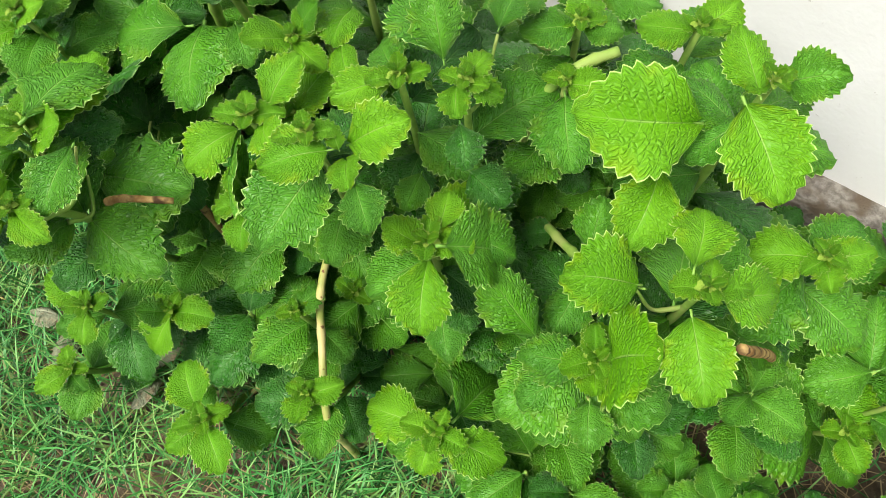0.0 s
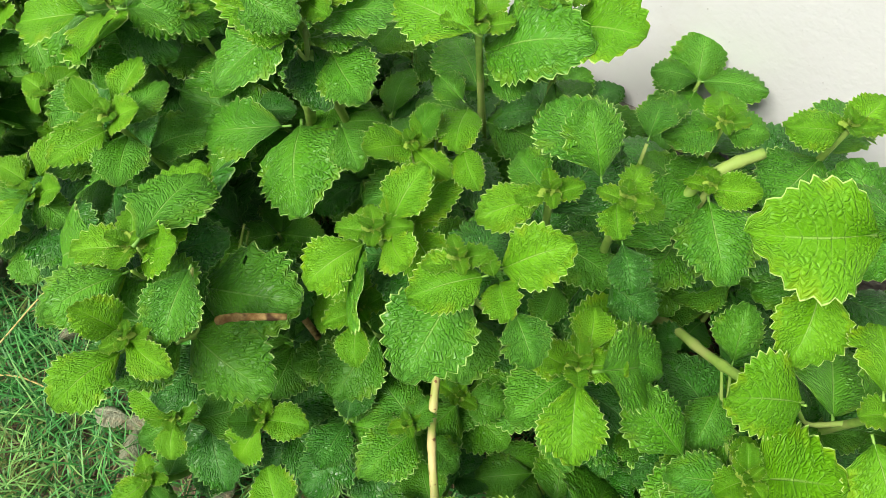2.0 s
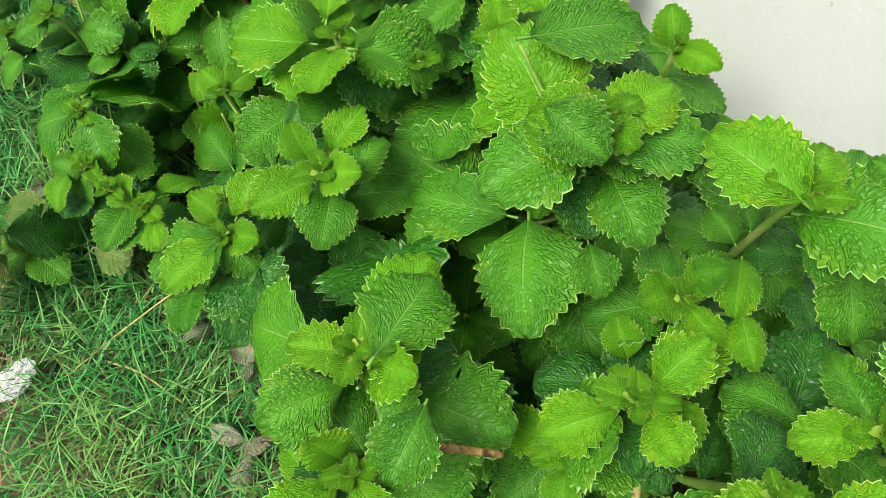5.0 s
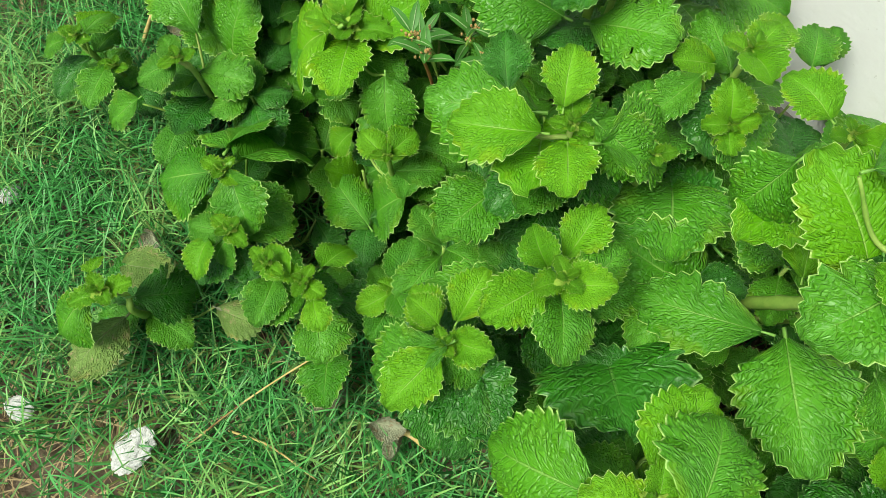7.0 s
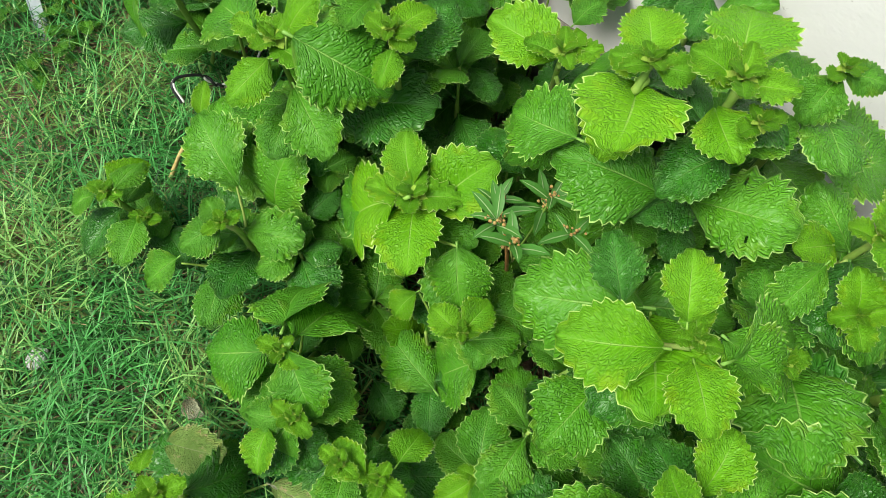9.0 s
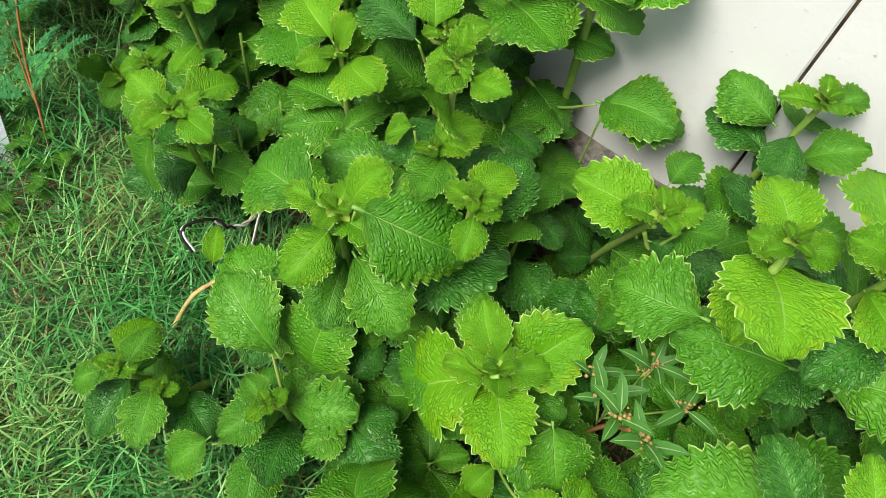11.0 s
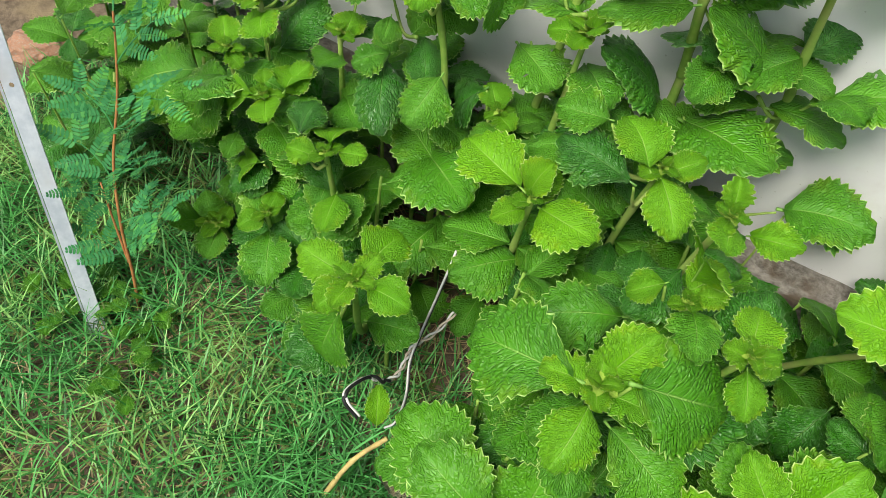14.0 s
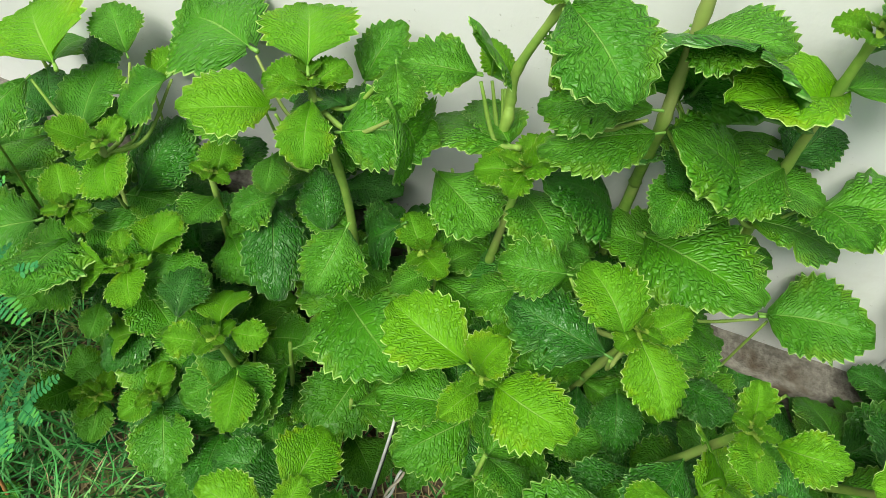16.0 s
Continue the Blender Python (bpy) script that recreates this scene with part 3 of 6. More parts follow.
shoot(herb, [(-1.533, 0.555, 0.000), (-1.505, 0.506, 0.180), (-1.495, 0.489, 0.359)], 0.0044, [
    (-1.490, 0.483, 0.339, -88, 23, -8, 0.046, 0.039, "g"),
    (-1.489, 0.483, 0.264, -47, -19, 9, 0.032, 0.029, "g"),
    (-1.495, 0.481, 0.263, 36, 53, 26, 0.042, 0.036, "g"),
    (-1.501, 0.461, 0.281, -176, 46, -24, 0.054, 0.050, "d"),
    (-1.494, 0.492, 0.349, 108, 19, 4, 0.043, 0.040, "y"),
    (-1.492, 0.491, 0.273, -45, 20, 24, 0.066, 0.053, "g")], 0.019, True)
shoot(herb, [(-1.495, 0.489, 0.347), (-1.506, 0.527, 0.345), (-1.517, 0.565, 0.392)], 0.0019, [
    (-1.517, 0.565, 0.398, 146, 47, -17, 0.065, 0.055, "g")], 0.020, False)
shoot(herb, [(-1.533, 0.404, 0.304), (-1.532, 0.406, 0.290), (-1.532, 0.408, 0.325)], 0.0019, [
    (-1.536, 0.399, 0.324, -171, -35, -30, 0.060, 0.048, "y"),
    (-1.532, 0.408, 0.329, 134, 4, -10, 0.027, 0.021, "y")], 0.028, False)
shoot(herb, [(-1.400, 0.555, 0.000), (-1.374, 0.505, 0.250), (-1.374, 0.495, 0.378), (-1.407, 0.507, 0.481)], 0.0044, [
    (-1.406, 0.505, 0.493, 117, 7, -5, 0.079, 0.071, "y"),
    (-1.401, 0.498, 0.477, -71, -8, -1, 0.051, 0.041, "y"),
    (-1.375, 0.479, 0.263, -45, 29, 25, 0.117, 0.093, "g"),
    (-1.361, 0.467, 0.394, -100, -29, -8, 0.060, 0.054, "g"),
    (-1.402, 0.502, 0.485, -167, 5, -21, 0.035, 0.029, "y"),
    (-1.402, 0.502, 0.485, 63, 12, 15, 0.031, 0.028, "y"),
    (-1.436, 0.494, 0.409, -75, -15, -4, 0.032, 0.030, "g"),
    (-1.363, 0.503, 0.324, 68, 10, 11, 0.045, 0.041, "d"),
    (-1.440, 0.493, 0.361, -63, -19, 1, 0.090, 0.054, "d"),
    (-1.446, 0.525, 0.379, -87, -17, -2, 0.044, 0.032, "g"),
    (-1.427, 0.485, 0.374, -132, -5, -16, 0.043, 0.038, "g")], 0.031, True)
shoot(herb, [(-1.410, 0.508, 0.439), (-1.440, 0.527, 0.421), (-1.471, 0.545, 0.451)], 0.0019, [
    (-1.471, 0.545, 0.457, 155, -14, -17, 0.113, 0.095, "g")], 0.020, False)
shoot(herb, [(-1.416, 0.512, 0.379), (-1.438, 0.521, 0.370), (-1.460, 0.530, 0.409)], 0.0019, [
    (-1.460, 0.530, 0.415, -151, -6, -18, 0.063, 0.053, "g")], 0.020, False)
shoot(herb, [(-1.410, 0.508, 0.439), (-1.397, 0.527, 0.421), (-1.384, 0.545, 0.451)], 0.0019, [
    (-1.384, 0.545, 0.457, 66, 43, -1, 0.055, 0.047, "g")], 0.020, False)
shoot(herb, [(-1.486, 0.537, 0.000), (-1.445, 0.414, 0.160), (-1.432, 0.373, 0.320)], 0.0044, [
    (-1.436, 0.369, 0.316, -161, 15, -29, 0.035, 0.031, "y"),
    (-1.431, 0.378, 0.328, 110, -21, -13, 0.053, 0.048, "y"),
    (-1.425, 0.383, 0.321, 1, 26, 23, 0.034, 0.027, "y"),
    (-1.420, 0.372, 0.273, -73, 2, 9, 0.051, 0.041, "y"),
    (-1.406, 0.365, 0.260, -43, -31, 12, 0.028, 0.026, "g")], 0.020, True)
shoot(herb, [(-1.442, 0.404, 0.188), (-1.443, 0.417, 0.172), (-1.444, 0.429, 0.203)], 0.0019, [
    (-1.438, 0.442, 0.191, -4, 38, 27, 0.063, 0.050, "g")], 0.030, False)
shoot(herb, [(-1.432, 0.373, 0.308), (-1.447, 0.373, 0.293), (-1.463, 0.372, 0.327)], 0.0019, [
    (-1.463, 0.372, 0.331, 103, 11, 2, 0.047, 0.044, "d")], 0.021, False)
shoot(herb, [(-1.410, 0.509, 0.439), (-1.417, 0.497, 0.427), (-1.423, 0.486, 0.464)], 0.0019, [
    (-1.436, 0.506, 0.446, -137, 21, -7, 0.069, 0.062, "y")], 0.034, False)
shoot(herb, [(-1.410, 0.509, 0.439), (-1.394, 0.498, 0.426), (-1.378, 0.487, 0.462)], 0.0019, [
    (-1.378, 0.487, 0.466, 7, 21, 27, 0.070, 0.062, "g")], 0.031, False)
herb = plant(-1.353, 0.488, "bushy bright green borage plant growing from the soil by the wall")
shoot(herb, [(-1.407, 0.507, 0.469), (-1.376, 0.506, 0.472), (-1.344, 0.505, 0.524)], 0.0019, [
    (-1.344, 0.505, 0.528, -64, -33, 5, 0.039, 0.036, "g")], 0.018, False)
shoot(herb, [(-1.407, 0.507, 0.469), (-1.370, 0.493, 0.463), (-1.333, 0.479, 0.506)], 0.0019, [
    (-1.338, 0.480, 0.519, 26, -64, 34, 0.071, 0.063, "g")], 0.018, False)
shoot(herb, [(-1.393, 0.394, 0.000), (-1.345, 0.301, 0.158), (-1.329, 0.270, 0.316)], 0.0044, [
    (-1.335, 0.270, 0.323, -180, 6, -23, 0.053, 0.042, "y"),
    (-1.328, 0.283, 0.318, 86, -9, 4, 0.064, 0.051, "y"),
    (-1.317, 0.272, 0.319, -5, 10, 24, 0.046, 0.037, "y"),
    (-1.329, 0.270, 0.316, -112, -4, -15, 0.040, 0.036, "y"),
    (-1.323, 0.244, 0.317, -116, -64, -17, 0.079, 0.063, "g"),
    (-1.276, 0.228, 0.132, 119, 43, -3, 0.046, 0.027, "y"),
    (-1.338, 0.300, 0.191, 5, 21, 20, 0.064, 0.054, "g")], 0.034, True)
shoot(herb, [(-1.368, 0.555, 0.000), (-1.322, 0.507, 0.176), (-1.306, 0.490, 0.352)], 0.0044, [
    (-1.306, 0.490, 0.352, 132, 17, -10, 0.039, 0.036, "y"),
    (-1.306, 0.490, 0.352, -40, 19, 17, 0.030, 0.027, "y"),
    (-1.340, 0.451, 0.189, -99, 5, -14, 0.082, 0.076, "g")], 0.018, True)
shoot(herb, [(-1.335, 0.555, 0.000), (-1.290, 0.535, 0.300), (-1.273, 0.532, 0.465), (-1.273, 0.538, 0.491), (-1.274, 0.545, 0.517), (-1.256, 0.545, 0.575)], 0.0044, [
    (-1.248, 0.532, 0.540, -44, -29, 7, 0.019, 0.018, "y"),
    (-1.248, 0.532, 0.540, 115, 18, -5, 0.025, 0.019, "g")], 0.018, True)
shoot(herb, [(-1.248, 0.532, 0.528), (-1.216, 0.538, 0.525), (-1.185, 0.545, 0.571)], 0.0019, [
    (-1.185, 0.545, 0.577, -37, 34, 21, 0.066, 0.055, "g")], 0.020, False)
shoot(herb, [(-1.248, 0.532, 0.528), (-1.250, 0.521, 0.537), (-1.253, 0.510, 0.595)], 0.0019, [
    (-1.253, 0.510, 0.601, -49, -1, 12, 0.073, 0.061, "g")], 0.020, False)
shoot(herb, [(-1.257, 0.513, 0.480), (-1.275, 0.519, 0.473), (-1.293, 0.525, 0.514)], 0.0019, [
    (-1.293, 0.525, 0.520, -164, 7, -12, 0.053, 0.045, "g")], 0.020, False)
shoot(herb, [(-1.257, 0.513, 0.480), (-1.273, 0.528, 0.466), (-1.289, 0.543, 0.501)], 0.0019, [
    (-1.289, 0.543, 0.507, -89, 66, -42, 0.059, 0.050, "g")], 0.020, False)
shoot(herb, [(-1.327, 0.555, 0.000), (-1.268, 0.519, 0.232), (-1.249, 0.507, 0.465)], 0.0044, [
    (-1.249, 0.507, 0.465, -156, 8, -17, 0.034, 0.031, "y"),
    (-1.252, 0.509, 0.464, 83, 17, 2, 0.032, 0.019, "y"),
    (-1.249, 0.509, 0.464, -22, 58, 34, 0.051, 0.033, "y")], 0.030, True)
shoot(herb, [(-1.254, 0.510, 0.395), (-1.252, 0.523, 0.378), (-1.250, 0.535, 0.409)], 0.0019, [
    (-1.250, 0.535, 0.415, -50, 14, 5, 0.065, 0.055, "g")], 0.020, False)
shoot(herb, [(-1.307, 0.555, 0.000), (-1.248, 0.438, 0.184), (-1.228, 0.399, 0.367)], 0.0044, [
    (-1.224, 0.415, 0.260, -129, 8, -21, 0.079, 0.067, "g"),
    (-1.237, 0.402, 0.372, 160, 3, -16, 0.079, 0.063, "y"),
    (-1.231, 0.396, 0.367, 82, 15, 6, 0.047, 0.034, "y"),
    (-1.231, 0.390, 0.365, -115, 18, -22, 0.035, 0.028, "y"),
    (-1.221, 0.401, 0.362, -27, 28, 21, 0.071, 0.057, "y"),
    (-1.234, 0.405, 0.368, 31, 74, 33, 0.043, 0.036, "y")], 0.022, True)
shoot(herb, [(-1.306, 0.490, 0.340), (-1.318, 0.497, 0.327), (-1.329, 0.504, 0.362)], 0.0019, [
    (-1.329, 0.504, 0.366, -177, -51, -29, 0.066, 0.056, "d")], 0.029, False)
herb = plant(-1.210, 0.442, "sprawling green borage plant with quilted scalloped leaves")
shoot(herb, [(-1.264, 0.517, 0.382), (-1.284, 0.522, 0.377), (-1.303, 0.527, 0.420)], 0.0019, [
    (-1.317, 0.528, 0.412, -36, 10, 12, 0.070, 0.063, "g")], 0.025, False)
shoot(herb, [(-1.257, 0.513, 0.480), (-1.268, 0.528, 0.465), (-1.279, 0.543, 0.498)], 0.0019, [
    (-1.279, 0.543, 0.502, 125, 17, -5, 0.037, 0.025, "y")], 0.018, False)
shoot(herb, [(-1.257, 0.513, 0.480), (-1.269, 0.528, 0.464), (-1.281, 0.544, 0.496)], 0.0019, [
    (-1.295, 0.531, 0.516, -180, -6, -9, 0.057, 0.045, "g")], 0.033, False)
shoot(herb, [(-1.255, 0.161, 0.000), (-1.250, 0.101, 0.075), (-1.249, 0.081, 0.150)], 0.0044, [
    (-1.260, 0.074, 0.146, -121, -20, -9, 0.045, 0.036, "g"),
    (-1.252, 0.086, 0.148, 116, -19, -2, 0.068, 0.051, "y")], 0.024, True)
shoot(herb, [(-1.249, 0.081, 0.138), (-1.243, 0.085, 0.124), (-1.238, 0.089, 0.158)], 0.0019, [
    (-1.238, 0.089, 0.164, 112, -14, -4, 0.053, 0.044, "g")], 0.020, False)
shoot(herb, [(-1.249, 0.530, 0.526), (-1.219, 0.518, 0.510), (-1.189, 0.507, 0.542)], 0.0019, [
    (-1.184, 0.510, 0.550, 180, -15, -16, 0.074, 0.043, "g")], 0.032, False)
shoot(herb, [(-1.248, 0.532, 0.528), (-1.246, 0.549, 0.519), (-1.245, 0.566, 0.558)], 0.0019, [
    (-1.245, 0.566, 0.562, -50, -17, 11, 0.076, 0.070, "g")], 0.033, False)
shoot(herb, [(-1.248, 0.532, 0.528), (-1.215, 0.554, 0.519), (-1.181, 0.575, 0.559)], 0.0019, [
    (-1.181, 0.575, 0.563, -8, 0, 17, 0.068, 0.051, "g")], 0.030, False)
shoot(herb, [(-1.217, 0.178, 0.000), (-1.217, 0.118, 0.055), (-1.217, 0.098, 0.110)], 0.0044, [
    (-1.224, 0.096, 0.116, -59, -4, 8, 0.067, 0.054, "g")], 0.022, True)
shoot(herb, [(-1.062, 0.575, 0.000), (-1.068, 0.583, 0.250), (-1.074, 0.582, 0.416), (-1.081, 0.577, 0.467), (-1.093, 0.553, 0.567), (-1.096, 0.548, 0.606)], 0.0044, [
    (-1.094, 0.557, 0.601, 171, -5, -16, 0.022, 0.020, "y"),
    (-1.088, 0.575, 0.440, -153, 47, -23, 0.112, 0.065, "g"),
    (-1.085, 0.561, 0.554, -140, 17, -5, 0.093, 0.054, "y"),
    (-1.056, 0.567, 0.447, -5, 42, 12, 0.088, 0.070, "g")], 0.018, True)
shoot(herb, [(-1.113, 0.566, 0.295), (-1.070, 0.563, 0.285), (-1.027, 0.560, 0.323)], 0.0019, [
    (-1.027, 0.560, 0.329, 20, 0, 13, 0.093, 0.079, "g")], 0.020, False)
shoot(herb, [(-1.099, 0.568, 0.432), (-1.075, 0.573, 0.414), (-1.052, 0.578, 0.444)], 0.0019, [
    (-1.052, 0.578, 0.450, -61, 37, 15, 0.063, 0.053, "g")], 0.020, False)
shoot(herb, [(-1.191, 0.555, 0.000), (-1.162, 0.481, 0.159), (-1.153, 0.457, 0.317), (-1.142, 0.445, 0.419)], 0.0044, [
    (-1.149, 0.436, 0.424, 135, 18, -8, 0.057, 0.051, "y"),
    (-1.142, 0.445, 0.419, -51, -16, 10, 0.058, 0.044, "y"),
    (-1.138, 0.445, 0.421, 37, 32, 21, 0.034, 0.028, "y"),
    (-1.155, 0.448, 0.325, -163, 44, -28, 0.077, 0.068, "g"),
    (-1.124, 0.462, 0.302, -76, -10, 3, 0.050, 0.046, "d")], 0.026, True)
shoot(herb, [(-1.183, 0.276, 0.041), (-1.163, 0.233, 0.072), (-1.156, 0.219, 0.143)], 0.0024, [
    (-1.150, 0.212, 0.157, 165, 12, -23, 0.113, 0.090, "g")], 0.046, False)
shoot(herb, [(-1.181, 0.427, 0.000), (-1.126, 0.305, 0.186), (-1.108, 0.264, 0.372)], 0.0044, [
    (-1.120, 0.259, 0.380, 176, -15, -25, 0.103, 0.082, "g"),
    (-1.107, 0.274, 0.372, 54, 58, 21, 0.058, 0.048, "y"),
    (-1.107, 0.257, 0.364, -95, -22, -8, 0.060, 0.048, "y"),
    (-1.089, 0.262, 0.336, -18, -14, 23, 0.080, 0.064, "g"),
    (-1.084, 0.297, 0.271, 28, 29, 17, 0.118, 0.106, "d"),
    (-1.106, 0.209, 0.134, 89, 75, 3, 0.105, 0.095, "g"),
    (-1.065, 0.263, 0.212, 74, -1, 12, 0.037, 0.034, "g")], 0.046, True)
shoot(herb, [(-1.108, 0.264, 0.360), (-1.098, 0.265, 0.353), (-1.089, 0.266, 0.395)], 0.0019, [
    (-1.089, 0.266, 0.401, 31, -26, 28, 0.110, 0.092, "g")], 0.020, False)
shoot(herb, [(-1.175, 0.555, 0.000), (-1.107, 0.419, 0.237), (-1.085, 0.374, 0.475)], 0.0044, [
    (-1.086, 0.378, 0.480, 116, 57, -10, 0.025, 0.023, "y"),
    (-1.081, 0.373, 0.471, -87, 24, -7, 0.034, 0.031, "y"),
    (-1.069, 0.375, 0.469, -12, 33, 23, 0.038, 0.030, "y")], 0.022, True)
shoot(herb, [(-1.143, 0.447, 0.394), (-1.149, 0.434, 0.380), (-1.155, 0.421, 0.415)], 0.0019, [
    (-1.155, 0.421, 0.419, 169, 5, -17, 0.076, 0.057, "d")], 0.034, False)
shoot(herb, [(-1.142, 0.445, 0.407), (-1.169, 0.454, 0.394), (-1.196, 0.462, 0.430)], 0.0019, [
    (-1.196, 0.462, 0.434, -172, -3, -23, 0.050, 0.046, "g")], 0.022, False)
shoot(herb, [(-1.140, 0.335, 0.128), (-1.136, 0.299, 0.121), (-1.132, 0.263, 0.162)], 0.0019, [
    (-1.132, 0.263, 0.166, -66, -13, -4, 0.063, 0.058, "g")], 0.028, False)
herb = plant(-1.088, 0.409, "bushy bright green borage plant growing from the soil by the wall")
shoot(herb, [(-1.130, 0.533, 0.000), (-1.091, 0.394, 0.201), (-1.078, 0.348, 0.401)], 0.0044, [
    (-1.076, 0.355, 0.406, 20, 18, 18, 0.025, 0.021, "y"),
    (-1.084, 0.353, 0.405, 61, 14, 12, 0.045, 0.040, "y"),
    (-1.082, 0.366, 0.402, -92, 79, -36, 0.067, 0.060, "y"),
    (-1.073, 0.355, 0.394, -73, 14, 3, 0.054, 0.043, "g")], 0.018, True)
shoot(herb, [(-1.078, 0.348, 0.389), (-1.089, 0.348, 0.376), (-1.099, 0.348, 0.411)], 0.0019, [
    (-1.099, 0.348, 0.417, -158, -42, -19, 0.034, 0.029, "y")], 0.020, False)
shoot(herb, [(-1.083, 0.365, 0.314), (-1.097, 0.360, 0.301), (-1.110, 0.354, 0.337)], 0.0019, [
    (-1.110, 0.354, 0.343, -149, 4, -19, 0.076, 0.064, "g")], 0.020, False)
shoot(herb, [(-1.114, 0.220, 0.000), (-1.089, 0.169, 0.096), (-1.081, 0.152, 0.192), (-1.087, 0.141, 0.214)], 0.0044, [
    (-1.087, 0.141, 0.214, -110, -13, -13, 0.053, 0.044, "g"),
    (-1.087, 0.141, 0.214, 172, 14, -15, 0.034, 0.031, "g"),
    (-1.088, 0.158, 0.181, 25, 17, 26, 0.075, 0.060, "g")], 0.023, True)
shoot(herb, [(-1.110, 0.567, 0.330), (-1.142, 0.571, 0.329), (-1.174, 0.575, 0.375)], 0.0019, [
    (-1.174, 0.575, 0.379, -132, 48, -26, 0.116, 0.067, "d")], 0.046, False)
shoot(herb, [(-1.106, 0.567, 0.364), (-1.127, 0.562, 0.352), (-1.148, 0.556, 0.388)], 0.0019, [
    (-1.151, 0.559, 0.382, -35, 25, 14, 0.111, 0.089, "g")], 0.046, False)
shoot(herb, [(-1.101, 0.502, 0.000), (-1.044, 0.373, 0.201), (-1.024, 0.329, 0.403)], 0.0044, [
    (-1.024, 0.329, 0.403, -155, 37, -30, 0.025, 0.023, "y"),
    (-1.024, 0.329, 0.403, 13, 2, 23, 0.025, 0.023, "y"),
    (-1.020, 0.330, 0.392, -67, -24, 9, 0.040, 0.032, "y"),
    (-1.024, 0.329, 0.403, 92, -7, -2, 0.055, 0.040, "y")], 0.024, True)
shoot(herb, [(-1.095, 0.568, 0.466), (-1.136, 0.561, 0.461), (-1.176, 0.554, 0.504)], 0.0019, [
    (-1.175, 0.526, 0.520, -154, -8, -7, 0.078, 0.046, "g")], 0.043, False)
shoot(herb, [(-1.095, 0.568, 0.466), (-1.131, 0.572, 0.459), (-1.167, 0.575, 0.501)], 0.0019, [
    (-1.167, 0.575, 0.505, 29, 26, 13, 0.045, 0.036, "d")], 0.020, False)
shoot(herb, [(-1.095, 0.568, 0.466), (-1.131, 0.571, 0.462), (-1.168, 0.574, 0.506)], 0.0019, [
    (-1.161, 0.590, 0.498, -86, 55, -8, 0.148, 0.118, "d")], 0.024, False)
shoot(herb, [(-1.086, 0.163, 0.120), (-1.104, 0.126, 0.106), (-1.123, 0.090, 0.139)], 0.0019, [
    (-1.127, 0.093, 0.148, -114, -37, -10, 0.063, 0.050, "g")], 0.034, False)
shoot(herb, [(-1.082, 0.154, 0.168), (-1.109, 0.172, 0.151), (-1.136, 0.189, 0.183)], 0.0019, [
    (-1.124, 0.188, 0.182, 172, 26, -26, 0.101, 0.081, "g")], 0.046, False)
shoot(herb, [(-1.043, 0.560, 0.193), (-1.024, 0.563, 0.135), (-1.018, 0.564, 0.319)], 0.0019, [
    (-1.027, 0.566, 0.324, -6, 29, 13, 0.085, 0.076, "g")], 0.035, False)
herb = plant(-0.933, 0.266, "sprawling green borage plant with quilted scalloped leaves")
shoot(herb, [(-0.998, 0.394, 0.000), (-0.951, 0.301, 0.150), (-0.935, 0.270, 0.300)], 0.0044, [
    (-0.941, 0.276, 0.302, 145, 29, -21, 0.056, 0.045, "y"),
    (-0.936, 0.272, 0.288, -49, 9, 13, 0.081, 0.065, "y"),
    (-0.933, 0.260, 0.318, -154, -51, -26, 0.124, 0.099, "y"),
    (-0.926, 0.288, 0.269, 59, 51, 20, 0.087, 0.070, "y"),
    (-0.907, 0.301, 0.214, -51, -10, 4, 0.083, 0.063, "g"),
    (-0.939, 0.289, 0.290, 55, 15, 16, 0.075, 0.063, "g")], 0.046, True)
shoot(herb, [(-0.935, 0.270, 0.288), (-0.905, 0.269, 0.266), (-0.875, 0.267, 0.292)], 0.0019, [
    (-0.875, 0.267, 0.298, -39, -42, 14, 0.070, 0.059, "g")], 0.020, False)
shoot(herb, [(-0.937, 0.274, 0.269), (-0.946, 0.281, 0.247), (-0.955, 0.288, 0.273)], 0.0019, [
    (-0.955, 0.288, 0.279, 145, 46, -20, 0.056, 0.047, "g")], 0.020, False)
shoot(herb, [(-0.937, 0.274, 0.269), (-0.948, 0.270, 0.250), (-0.959, 0.266, 0.280)], 0.0019, [
    (-0.959, 0.266, 0.286, -154, -47, -23, 0.094, 0.079, "g")], 0.020, False)
shoot(herb, [(-0.984, 0.555, 0.000), (-0.952, 0.499, 0.106), (-0.942, 0.480, 0.212), (-0.903, 0.417, 0.405)], 0.0044, [
    (-0.905, 0.428, 0.390, -161, 14, -24, 0.077, 0.062, "y"),
    (-0.903, 0.417, 0.405, 93, 30, 1, 0.028, 0.026, "y"),
    (-0.942, 0.480, 0.212, -140, -11, -18, 0.041, 0.037, "d"),
    (-0.875, 0.429, 0.303, -100, 20, -6, 0.091, 0.053, "g"),
    (-0.919, 0.404, 0.293, -111, -44, -5, 0.067, 0.051, "d")], 0.036, True)
shoot(herb, [(-0.908, 0.425, 0.369), (-0.896, 0.427, 0.352), (-0.885, 0.429, 0.384)], 0.0019, [
    (-0.885, 0.429, 0.390, -40, 57, 40, 0.055, 0.047, "g")], 0.020, False)
